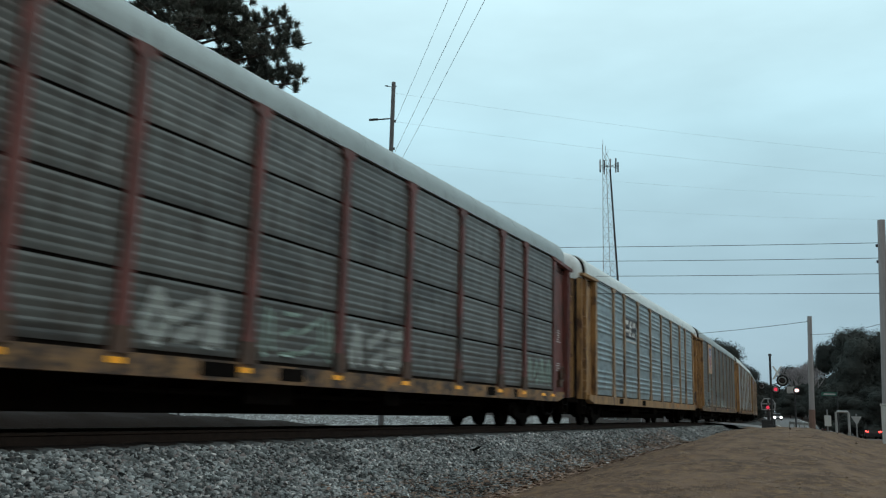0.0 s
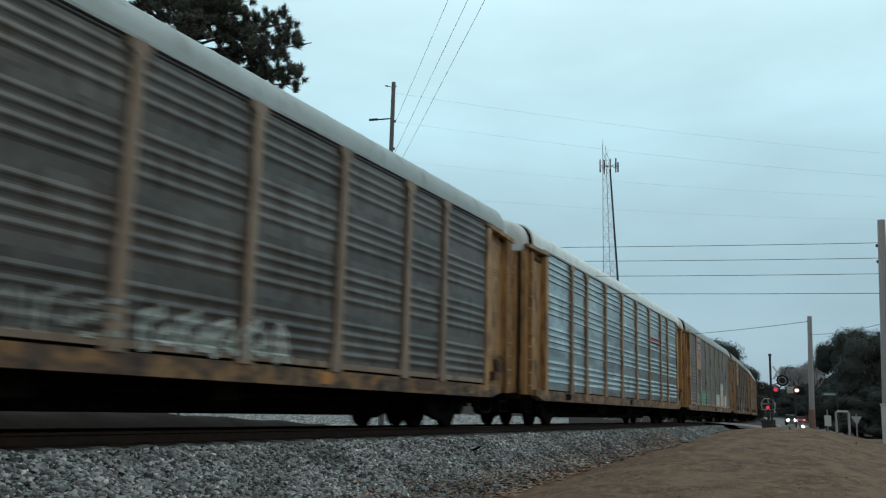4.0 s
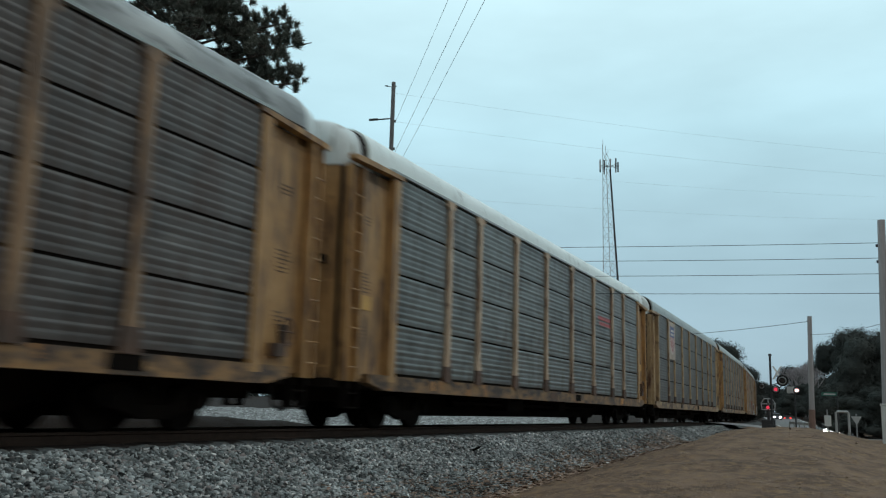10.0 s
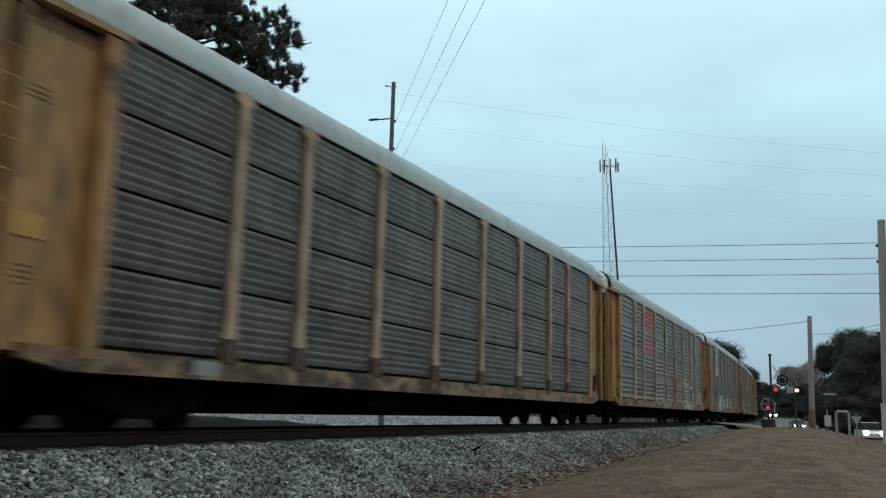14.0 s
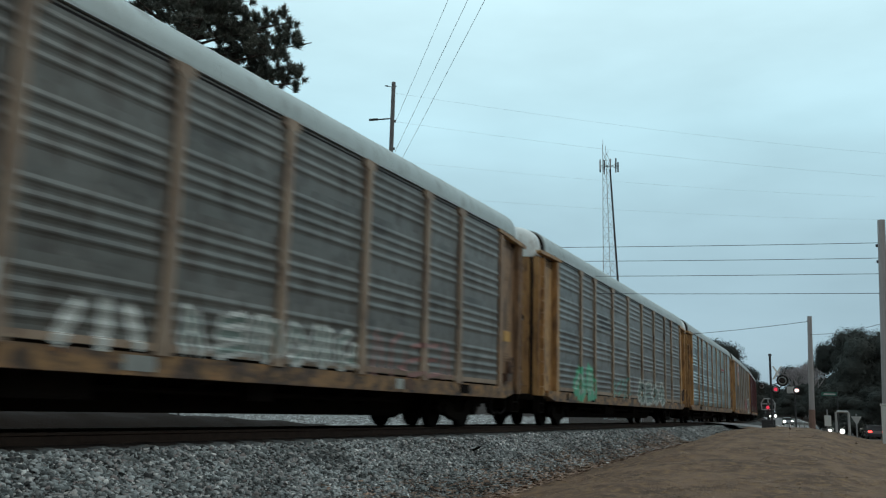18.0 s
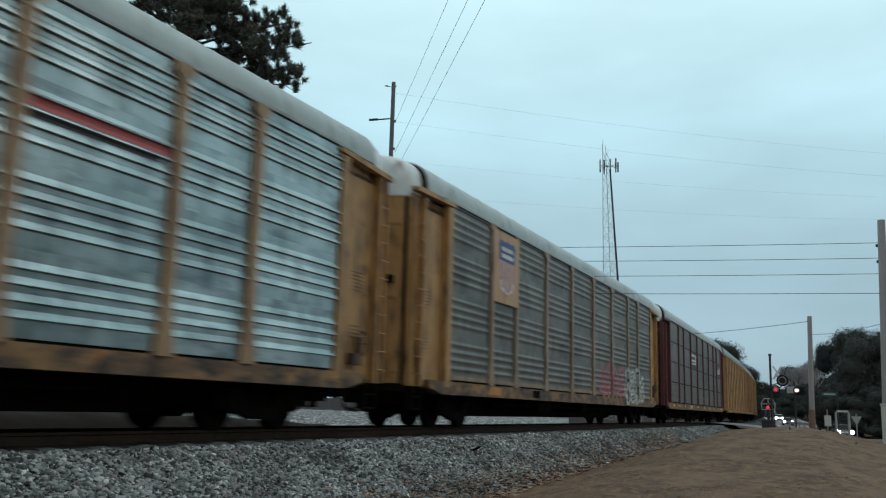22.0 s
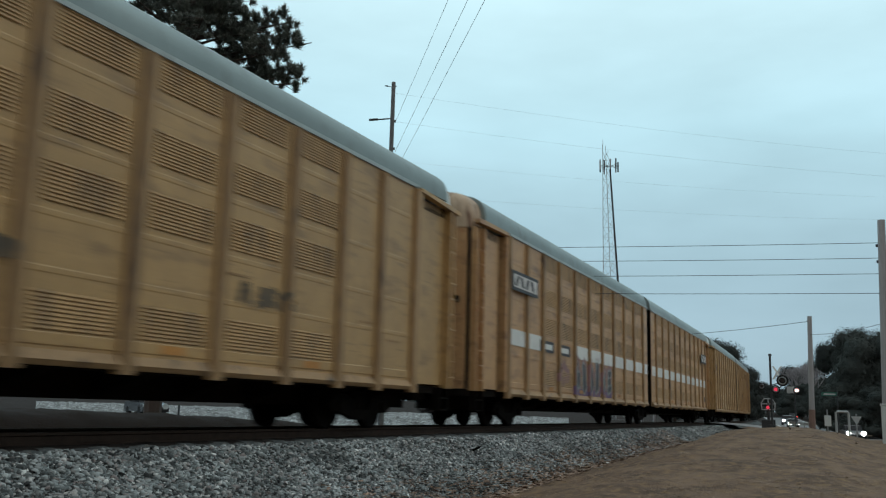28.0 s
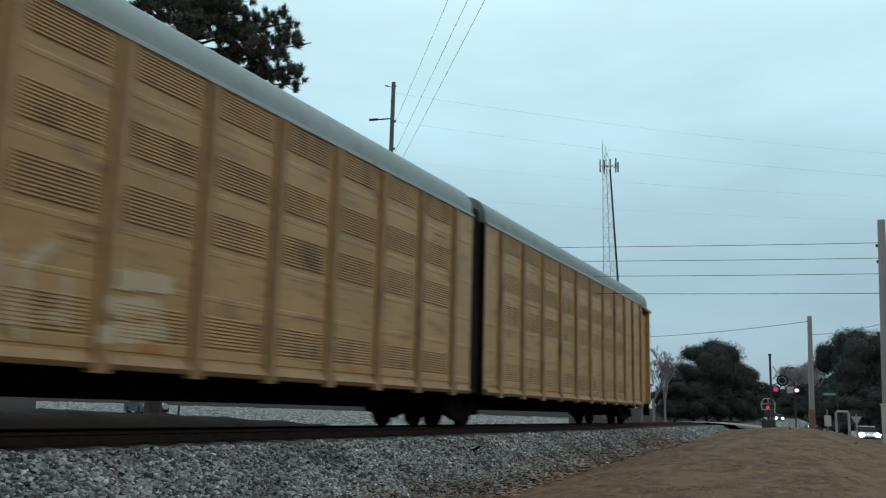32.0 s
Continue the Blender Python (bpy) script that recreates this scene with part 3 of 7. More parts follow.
def sheet_mesh(kind, width):
    """A ribbed steel sheet, one bay wide and one row high, its face towards -y."""
    key = (kind, round(width, 2))
    if key not in SHEETS:
        pts = PROFILES[kind]
        x = width / 2 - 0.02
        vs, fs = [], []
        for z, o in pts:
            vs += [(-x, -o, z), (x, -o, z)]
        n = len(pts)
        for i in range(n - 1):
            fs.append((2 * i, 2 * i + 1, 2 * i + 3, 2 * i + 2))
        b = len(vs)
        vs += [(-x, 0.012, pts[0][0]), (x, 0.012, pts[0][0]), (-x, 0.012, pts[-1][0]), (x, 0.012, pts[-1][0])]
        fs += [(0, b, b + 1, 1), (2 * n - 2, 2 * n - 1, b + 3, b + 2), (b, b + 2, b + 3, b + 1)]
        me = bpy.data.meshes.new("side_sheet")
        me.from_pydata(vs, [], fs)
        SHEETS[key] = me
    return SHEETS[key]


CACHE = {}


def cached(key, build):
    if key not in CACHE:
        CACHE[key] = build()
    return CACHE[key]


def post_mesh():
    s = Shape()
    ring = [(-0.19, 1.10), (0.19, 1.10), (0.19, 1.24), (0.105, 1.82), (0.10, 5.32), (0.22, 5.41), (0.22, 5.54), (-0.22, 5.54), (-0.22, 5.41), (-0.10, 5.32), (-0.105, 1.82), (-0.19, 1.24)]
    return s.prism_y(ring, -0.075, 0.02).mesh("post")


def truck(parent, x, thick=0.0):
    """A two-axle truck: side frames with their springs, bolster, wheels on axles."""
    def frame_mesh():
        s = Shape()
        ring = [(-1.25, 0.50), (-1.15, 0.66), (-0.62, 0.72), (-0.40, 0.60), (-0.30, 0.40), (0.30, 0.40), (0.40, 0.60), (0.62, 0.72), (1.15, 0.66), (1.25, 0.50), (1.12, 0.36), (0.80, 0.34), (0.44, 0.24), (0.30, 0.19), (-0.30, 0.19), (-0.44, 0.24), (-0.80, 0.34), (-1.12, 0.36)]
        s.prism_y(ring, -0.09, 0.09)
        for cx in (-0.2, 0.0, 0.2):
            s.tube([(cx, 0, 0.38), (cx, 0, 0.70)], 0.075, n=8)
        for cx in (-0.89, 0.89):
            s.disc_y(cx, 0.46, 0.13, -0.16, 0.10, 12)
        return s.mesh("side_frame")

    def wheel_mesh():
        s = Shape()
        s.disc_y(0, 0, 0.455, -0.065, 0.065, 28)
        s.disc_y(0, 0, 0.485, 0.065, 0.095, 28)
        s.disc_y(0, 0, 0.16, -0.12, 0.11, 14)
        return s.mesh("wheel")

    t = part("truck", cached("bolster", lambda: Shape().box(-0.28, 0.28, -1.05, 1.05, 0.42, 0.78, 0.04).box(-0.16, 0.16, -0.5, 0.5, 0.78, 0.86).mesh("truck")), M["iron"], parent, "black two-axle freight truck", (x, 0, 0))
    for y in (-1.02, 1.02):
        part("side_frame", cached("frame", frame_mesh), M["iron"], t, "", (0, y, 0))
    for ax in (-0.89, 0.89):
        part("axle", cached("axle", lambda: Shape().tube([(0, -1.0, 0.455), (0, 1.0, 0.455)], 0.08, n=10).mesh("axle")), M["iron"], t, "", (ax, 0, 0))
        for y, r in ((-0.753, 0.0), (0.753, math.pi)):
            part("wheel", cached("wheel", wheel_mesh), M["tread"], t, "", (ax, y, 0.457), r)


def end_parts(car, sign, x_end, look_of):
    """One end of a rack: recessed bay, post, slanting head beam, ladder column, end doors, cap."""
    c, cap, box_dark = look_of["end"], look_of["cap"], look_of.get("tidy", 0)

    def bx(s, a, b, *rest):
        lo, hi = sorted((sign * a, sign * b))
        return s.box(lo, hi, *rest)

    xe = x_end
    for y in (-1, 1):
        ya, yb = sorted((y * (HALF_W - 0.16), y * (HALF_W - 0.12)))
        part("end_bay_panel", bx(Shape(), xe - 1.80, xe - 0.42, ya, yb, 1.02, 5.36), c, car)
        ya, yb = sorted((y * (HALF_W - 0.20), y * (HALF_W + 0.05)))
        part("end_post", bx(Shape(), look_of["sheets"], look_of["sheets"] + 0.28, ya, yb, 0.98, 5.40), c, car)
        # corner column with its ladder
        column = part("corner_column", bx(Shape(), xe - 0.36, xe - 0.05, *sorted((y * (HALF_W - 0.14), y * (HALF_W - 0.10))), 0.95, 5.31), c, car)
        part("flange", bx(Shape(), xe - 0.44, xe - 0.36, ya, yb, 0.95, 5.32), c, column)
        part("flange", bx(Shape(), xe - 0.05, xe + 0.01, *sorted((y * (HALF_W - 0.22), y * (HALF_W - 0.02))), 0.95, 5.31), c, column)
        rung = cached("rung", lambda: Shape().tube([(-0.185, 0, 0), (-0.185, -0.03, 0), (0.185, -0.03, 0), (0.185, 0, 0)], 0.013, n=5).mesh("rung"))
        for k in range(10):
            part("rung", rung, c, column, "", (sign * (xe - 0.215), y * (HALF_W + 0.005), 1.22 + 0.385 * k), 0.0 if y < 0 else math.pi)
        # head beam that steps down towards the end
        low = 5.40 if sign < 0 else 5.31
        ring = [(sign * (xe - 2.12), 5.53), (sign * (xe - 2.12), 5.44), (sign * (xe - 0.02), low), (sign * (xe + 0.06), low + 0.01), (sign * (xe + 0.06), low + 0.10), (sign * (xe - 0.3), low + 0.13)]
        part("head_beam", Shape().prism_y(ring, *sorted((y * (HALF_W - 0.10), y * (HALF_W + 0.07)))), look_of.get("beam", c), car)
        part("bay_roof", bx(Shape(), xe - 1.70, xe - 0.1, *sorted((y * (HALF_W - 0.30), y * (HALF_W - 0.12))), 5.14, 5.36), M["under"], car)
        if box_dark:
            brk = bx(Shape(), xe - 1.30, xe - 0.98, *sorted((y * (HALF_W - 0.12), y * (HALF_W + 0.05))), 1.28, 1.50)
            bx(brk, xe - 1.02, xe - 0.80, *sorted((y * (HALF_W - 0.12), y * (HALF_W - 0.04))), 1.45, 1.85)
            part("brake_gear", brk, M["foot"], car)
            wh = Shape()
            ring = [(sign * (xe - 0.95) + 0.24 * math.cos(k * math.pi / 8), y * (HALF_W + 0.02), 1.72 + 0.24 * math.sin(k * math.pi / 8)) for k in range(17)]
            wh.tube(ring, 0.022, n=5)
            for k in range(4):
                wh.tube([ring[4 * k], (sign * (xe - 0.95), y * (HALF_W + 0.02), 1.72)], 0.014, n=4)
            part("brake_wheel", wh, M["foot"], car, "rusty hand-brake wheel")
    # doors: two leaves on each end, slightly bowed
    for y in (-1, 1):
        ring = [(sign * (xe - 0.22), y * 1.27), (sign * (xe + 0.06), y * 1.22), (sign * (xe + 0.22), y * 0.8), (sign * (xe + 0.30), y * 0.02), (sign * (xe + 0.22), y * 0.02), (sign * (xe + 0.10), y * 0.8), (sign * (xe - 0.28), y * 1.25)]
        leaf = part("end_door", Shape().prism_z(ring, 1.0, 5.30), c, car)
        for zz in (1.2, 2.9, 4.6):
            part("door_strap", Shape().prism_z([(sign * (xe + 0.08), y * 1.20), (sign * (xe + 0.24), y * 0.80), (sign * (xe + 0.32), y * 0.05), (sign * (xe + 0.29), y * 0.05), (sign * (xe + 0.20), y * 0.80), (sign * (xe + 0.05), y * 1.20)], zz, zz + 0.05), c, leaf)
        # black strip put in for the dark gap between door and column
        part("door_seal", bx(Shape(), xe - 0.10, xe + 0.03, *sorted((y * 1.275, y * 1.345)), 1.0, 5.29), M["black"], car)
    lat = Shape()
    for y in (-1, 1):
        lat.box(*sorted((sign * (xe + 0.1), sign * (xe + 0.30))), *sorted((y * 0.42, y * 1.08)), 3.26, 3.43)
    part("door_lock", lat, M["under"], car)
    # the cap over the doors: rounded in plan as they are
    plan = [(xe - 1.0, 1.40), (xe - 0.10, 1.38), (xe + 0.03, 1.31), (xe + 0.12, 1.16), (xe + 0.20, 0.90), (xe + 0.27, 0.50), (xe + 0.30, 0.0)]
    bow = [math.pi / 2 * k / 9 for k in range(9)]
    heads = [(5.30, 1.0), (5.42, 1.0)] + [(5.54 + 0.80 * math.sin(a) ** 0.85, math.cos(a) ** 0.42) for a in bow]
    cp, n = Shape(), 2 * len(plan) - 1
    vs = []
    for zz, k in heads:
        half_ring = [(px, py * k, zz) for px, py in plan]
        full = half_ring + [(px, -py, zz) for px, py, zz in half_ring[-2::-1]]
        vs += [(sign * (px if px < xe - 0.5 else px - 0.07 * max(0.0, (zz - 5.85) / 0.45) ** 2), py, zz) for px, py, zz in full]
    fs = [(i * n + j, i * n + (j + 1) % n, (i + 1) * n + (j + 1) % n, (i + 1) * n + j) for i in range(len(heads) - 1) for j in range(n)]
    cp.add(vs, fs + [tuple(range(n)), tuple(range((len(heads) - 1) * n, len(heads) * n))])
    cp = cp.mesh("end_cap", True)
    cp.set_sharp_from_angle(angle=radians(55))
    seal_ring = [(y * 0.962, 5.5 + (z - 5.5) * 0.962) for y, z in ROOF] + [(1.47, 5.24), (1.38, 5.24), (1.38, 5.6), (-1.38, 5.6), (-1.38, 5.24), (-1.47, 5.24)]
    part("roof_seal", Shape().prism_x(seal_ring, *sorted((sign * (xe - 0.66), sign * (xe - 0.57)))), M["under"], car, "black rubber strip round the roof's end")
    part("end_cap", cp, cap, car)
    # platform, steps, coupler and hose
    plat = bx(Shape(), xe - 1.9, xe + 0.12, -1.35, 1.35, 0.82, 0.98)
    part("end_sill", plat, M["under"], car)
    for y in (-1, 1):
        st = Shape()
        for zz in (0.42, 0.70):
            bx(st, xe - 0.62, xe - 0.18, *sorted((y * 1.30, y * 1.50)), zz, zz + 0.03)
        bx(st, xe - 0.64, xe - 0.60, *sorted((y * 1.30, y * 1.50)), 0.42, 0.95)
        bx(st, xe - 0.20, xe - 0.16, *sorted((y * 1.30, y * 1.50)), 0.42, 0.95)
        part("step", st, M["iron"], car)
    cp = bx(Shape(), xe, xe + 0.62, -0.12, 0.12, 0.70, 0.92)
    bx(cp, xe + 0.40, xe + 0.66, -0.2, 0.16, 0.66, 0.96)
    part("coupler", cp, M["iron"], car)
    part("air_hose", Shape().tube([(sign * (xe + 0.1), -0.5, 0.80), (sign * (xe + 0.22), -0.5, 0.46), (sign * (xe + 0.5), -0.48, 0.36), (sign * (xe + 0.8), -0.46, 0.44)], 0.03, n=6), M["black"], car)


def shield_emblem(car, x0, x1, z0, z1, plate):
    """A heraldic shield on a painted plate: blue head with pale bars, upright stripes below."""
    y = -HALF_W - 0.085
    p = part("emblem_plate", Shape().box(x0, x1, y, y + 0.03, z0, z1, 0.03), plate, car, "painted plate with a striped shield")
    cx, w, top, bot = (x0 + x1) / 2, (x1 - x0) * 0.62, z1 - (z1 - z0) * 0.10, z0 + (z1 - z0) * 0.14
    h = top - bot
    red, white = (M["shieldred"], M["shieldwhite"])
    ring = [(cx - w / 2, bot + h * 0.30), (cx - w * 0.36, bot + h * 0.06), (cx, bot), (cx + w * 0.36, bot + h * 0.06), (cx + w / 2, bot + h * 0.30), (cx + w / 2, bot + h * 0.60), (cx - w / 2, bot + h * 0.60)]
    part("shield", Shape().prism_y(ring, y - 0.006, y - 0.001), white, p)
    for i in range(6):
        xx = cx - w / 2 + w * (i + 0.5) / 6
        b = bot + h * (0.03 + 0.20 * (abs(i - 2.5) / 2.5) ** 2.2)
        part("stripe", Shape().box(xx - w * 0.046, xx + w * 0.046, y - 0.010, y - 0.007, b, bot + h * 0.60), red, p)
    ring = [(cx - w / 2, bot + h * 0.60), (cx + w / 2, bot + h * 0.60), (cx + w * 0.50, bot + h * 0.80), (cx + w * 0.56, bot + h * 0.90), (cx + w * 0.40, bot + h), (cx + w * 0.18, bot + h * 0.95), (cx, bot + h), (cx - w * 0.18, bot + h * 0.95), (cx - w * 0.40, bot + h), (cx - w * 0.56, bot + h * 0.90), (cx - w * 0.50, bot + h * 0.80)]
    part("shield_head", Shape().prism_y(ring, y - 0.006, y - 0.001), M["blue"], p)
    for zz in (0.66, 0.79):
        part("bar", Shape().box(cx - w * 0.38, cx + w * 0.38, y - 0.010, y - 0.007, bot + h * zz, bot + h * (zz + 0.075)), white, p)


STROKES = [((0, 0.2, 0.4, 1.8), (1.0, 0, 1.1, 2), (1.9, 0.3, 1.7, 1.7)), ((0, 1.2, 2, 1.8), (0.3, 0.2, 1.8, 0.7)), ((0.2, 0, 0.2, 1.5), (0.2, 1.5, 1.2, 2), (1.2, 0.4, 2, 0.4), (1.9, 0.4, 1.9, 1.2)),
           ((0.1, 0.5, 1, 1.9), (1, 1.9, 1.9, 1.1), (0.9, 0, 1.8, 0.5)), ((0, 0.1, 2, 0.3), (0.2, 0.9, 1.7, 1.1), (0.4, 1.8, 2, 1.9)), ((0.3, 0, 0.6, 2), (1.4, 0.2, 1.1, 1.8))]


def laid_paint(car, kind, on, x0, z0, cell, material, lift, posts):
    """A mask of cells becomes a skin of paint that lies on ribs, posts and sill."""
    vs, fs, corner = [], [], {}
    for i, j in zip(*np.nonzero(on)):
        ids = []
        for a, b in ((i, j), (i + 1, j), (i + 1, j + 1), (i, j + 1)):
            if (a, b) not in corner:
                x, z = x0 + a * cell, z0 + b * cell
                o = ribs_at(kind, z) if kind in PROFILES else 0.012
                if kind in PROFILES and z < 1.29:
                    o = 0.056
                if any(abs(x - p) < 0.135 for p in posts):
                    o = 0.086 if kind in PROFILES else 0.090
                corner[(a, b)] = len(vs)
                vs.append((x, -HALF_W - o - lift, z))
            ids.append(corner[(a, b)])
        fs.append(ids)
    if vs:
        me = bpy.data.meshes.new("spray_paint")
        me.from_pydata(vs, [], fs)
        tagged(part("spray_paint", me, material, car), "weathered spray-painted shapes", kind="stuff")


def spray(car, kind, posts, x0, x1, z0, z1, seed, letters, coats):
    """Fat painted strokes side by side, coat over coat; each coat: material and half its stroke's width."""
    rng = random.Random(seed)
    cell = 0.04
    nx, nz = int((x1 - x0) / cell), int((z1 - z0) / cell)
    gx, gz = np.meshgrid((np.arange(nx) + 0.5) * cell, (np.arange(nz) + 0.5) * cell, indexing="ij")
    edge = max(c[1] for c in coats)
    wide, high = (x1 - x0) / letters, z1 - z0
    dist = np.full(gx.shape, 9.0)
    for k in range(letters):
        top = rng.uniform(0.86, 1.0)
        lean = rng.uniform(-0.12, 0.12)
        inset = min(edge * 0.85, wide * 0.32)
        for u0, v0, u1, v1 in STROKES[rng.randrange(len(STROKES))]:
            ends = []
            for u, v in ((u0, v0), (u1, v1)):
                zz = edge + (high * top - 2 * edge) * v / 2 + rng.uniform(-0.03, 0.03)
                ends.append((wide * k + inset + (wide - 2 * inset) * u / 2 + lean * (zz - high / 2), zz))
            (ax, az), (bx_, bz) = ends
            dx, dz = bx_ - ax, bz - az
            u = np.clip(((gx - ax) * dx + (gz - az) * dz) / (dx * dx + dz * dz + 1e-6), 0, 1)
            dist = np.minimum(dist, np.hypot(gx - ax - u * dx, gz - az - u * dz))
    ragged = 1.0 + 0.16 * np.sin(gx * 9.0 + seed) * np.sin(gz * 11.0 + 1.7 * seed) + 0.10 * np.sin(gx * 23.0 + 2.0 * seed)
    for n, (material, radius) in enumerate(coats):
        laid_paint(car, kind, dist < radius * ragged, x0, z0, cell, material, 0.006 + 0.005 * n, posts)


def painted(car, kind, x0, x1, z0, z1, material, skew=0.0, lift=0.007):
    """A painted block that follows the ribs of the sheets; skew leans it."""
    n = max(1, int(round((z1 - z0) / 0.04)))
    vs, fs = [], []
    for i in range(n + 1):
        z = z0 + (z1 - z0) * i / n
        o = (ribs_at(kind, z) if kind in PROFILES else 0.014) + lift
        d = skew * (i / n - 0.5)
        vs += [(x0 + d, -HALF_W - o, z), (x1 + d, -HALF_W - o, z)]
    me = bpy.data.meshes.new("painted_mark")
    me.from_pydata(vs, [], [(2 * i, 2 * i + 1, 2 * i + 3, 2 * i + 2) for i in range(n)])
    part("painted_mark", me, material, car)


def rack_car(spec):
    """An enclosed auto-carrying railway wagon with ribbed steel sheets between posts."""
    car = new("autorack_wagon")
    tagged(car, spec["label"], "railway wagon", "wagons of the train")
    kind = spec["kind"]
    post, pan, sill = spec["post"], spec["panel"], spec["sill"]
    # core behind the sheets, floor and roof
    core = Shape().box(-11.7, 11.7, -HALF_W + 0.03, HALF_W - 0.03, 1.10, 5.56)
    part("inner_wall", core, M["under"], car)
    part("roof", cached(("roof", 13.1), lambda: roof_mesh(13.1)), spec["roof"], car)
    if spec.get("flap"):
        fl = Shape().tube([(12.4, -0.9, 6.12), (12.9, -0.9, 6.34), (13.3, -0.9, 6.26), (13.6, -0.9, 6.02)], 0.03, n=6)
        fl.tube([(12.4, -0.2, 6.22), (12.9, -0.2, 6.42), (13.3, -0.2, 6.34), (13.6, -0.2, 6.08)], 0.03, n=6)
        part("roof_hoop", fl, M["under"], car, "bent black bar on the roof's end")
    part("eave_rail", cached("eave", lambda: Shape().box(-12.2, 12.2, -HALF_W - 0.045, -HALF_W + 0.05, 5.545, 5.60).box(-12.2, 12.2, HALF_W - 0.05, HALF_W + 0.045, 5.545, 5.60).mesh("eave_rail")), spec.get("eave", M["roof_grey"]), car)
    if spec["kind"] == "fine":
        for y in (-1, 1):
            slot = cached(("slot", y), lambda: Shape().box(-1.0, 1.0, *sorted((y * (HALF_W + 0.004), y * (HALF_W - 0.02))), 5.45, 5.487).mesh("eave_slot"))
            for a, b in zip(POSTS[:-1], POSTS[1:]):
                gap = part("eave_slot", slot, M["black"], car, "", ((a + b) / 2, 0, 0))
                gap.scale.x = (b - a - 0.55) / 2
    for y in (-1, 1):
        ring = [(-12.9, 1.115), (12.9, 1.115), (12.9, 0.94), (12.2, 0.80), (-12.2, 0.80), (-12.9, 0.94)]
        part("side_sill", cached(("sill", y), lambda: Shape().prism_y(ring, *sorted((y * (HALF_W - 0.22), y * (HALF_W + 0.045)))).mesh("side_sill")), sill, car)
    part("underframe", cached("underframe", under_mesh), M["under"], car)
    posts = spec.get("posts", POSTS)
    for i, (a, b) in enumerate(zip(posts[:-1], posts[1:])):
        me = sheet_mesh(kind, b - a)
        for r in range(round(4.36 / ROW_H[kind])):
            z = ROW_Z[0] + ROW_H[kind] * r
            part("side_sheet", me, pan, car, "", ((a + b) / 2, -HALF_W, z))
            part("side_sheet", me, pan, car, "", ((a + b) / 2, HALF_W, z), math.pi)
    if kind == "fine" and spec.get("flange", True):
        for a, b in zip(posts[:-1], posts[1:]):
            w = b - a
            part("bottom_flange", cached(("flange", round(w, 2)), lambda: Shape().box(-w / 2 + 0.10, w / 2 - 0.10, -0.035, 0.01, 1.165, 1.275).mesh("bottom_flange")), post, car, "", ((a + b) / 2, -HALF_W, 0))
    for x in posts[1:-1]:
        part("post", cached("post", post_mesh), post, car, "", (x, -HALF_W, 0))
        part("post", cached("post", post_mesh), post, car, "", (x, HALF_W, 0), math.pi)
        if kind == "seam":
            part("post_foot", cached("post_foot", lambda: Shape().prism_y([(-0.195, 1.09), (0.195, 1.09), (0.195, 1.25), (0.165, 1.46), (-0.165, 1.46), (-0.195, 1.25)], -0.082, 0.0).mesh("post_foot")), M["foot"], car, "", (x, -HALF_W, 0))
    for sign in (-1, 1):
        end_parts(car, sign, 13.75, dict(end=spec.get("rear", spec["end"]) if sign > 0 else spec.get("fore", spec["end"]), cap=spec["cap"], beam=spec.get("beam", spec["end"]), tidy=sign > 0, sheets=posts[-1] if sign > 0 else -posts[0]))
        truck(car, sign * 10.2)
    if spec.get("amber"):
        am = cached("amber", lambda: Shape().box(-0.16, 0.16, -0.012, 0, 0, 0.085).mesh("reflector"))
        for x in posts[1:] + [-11, 10.8]:
            part("reflector", am, M["amber"], car, "amber reflector", (x - 0.05, -HALF_W - 0.046, 0.95))
    if spec.get("shield"):
        shield_emblem(car, posts[1] + 0.02, posts[2] + 0.03, 3.42, 5.44, spec["shield"])
    rng = random.Random(spec["seed"])
    # stencilled data on the end bays, too small to read
    mark = M["stencil"] if spec["end"] not in (M["brown"], M["maroon"]) else M["white"]
    for x in (-12.9, 12.75):
        for top, rows in ((4.35, 3), (3.15, 6), (2.05, 4)):
            if rng.random() < 0.25:
                continue
            for k in range(rows):
                zz = top - 0.075 * k
                half = rng.uniform(0.12, 0.26)
                part("stencil_bar", Shape().box(x - half, x + half * rng.uniform(0.5, 1.0), -HALF_W + 0.112, -HALF_W + 0.119, zz, zz + 0.026), mark, car)
        if rng.random() < 0.6 and mark is M["stencil"]:
            part("notice_plate", Shape().box(x - 0.24, x + 0.24, -HALF_W + 0.100, -HALF_W + 0.119, 2.42, 2.72, 0.01), M["shieldyellow"], car, "small yellow notice plate")
    # plates and placards along the sill
    for k in range(spec.get("plates", 5)):
        x = rng.uniform(-11.5, 11.5)
        w = rng.uniform(0.25, 0.9)
        part("sill_plate", Shape().box(x - w / 2, x + w / 2, -HALF_W - 0.052, -HALF_W - 0.046, 0.86, 1.08), rng.choice((M["foot"], M["g_pale"], M["sillorange"], M["iron"], M["yellow_dirty"])), car)
    for s in spec.get("sprays", ()):
        spray(car, kind, posts, *s)
    for x0, x1, z0, z1, m, *skew in spec.get("marks", ()):
        painted(car, kind, x0, x1, z0, z1, M[m.rstrip("_")], *(skew or [0.0]), 0.014 if m.endswith("_") else 0.007)
    return car


def shade_round(me):
    """Smooth shading on the long curved faces alone."""
    me.polygons.foreach_set("use_smooth", [abs(p.normal.x) < 0.5 for p in me.polygons])
    me.set_sharp_from_angle(angle=radians(40))
    return me


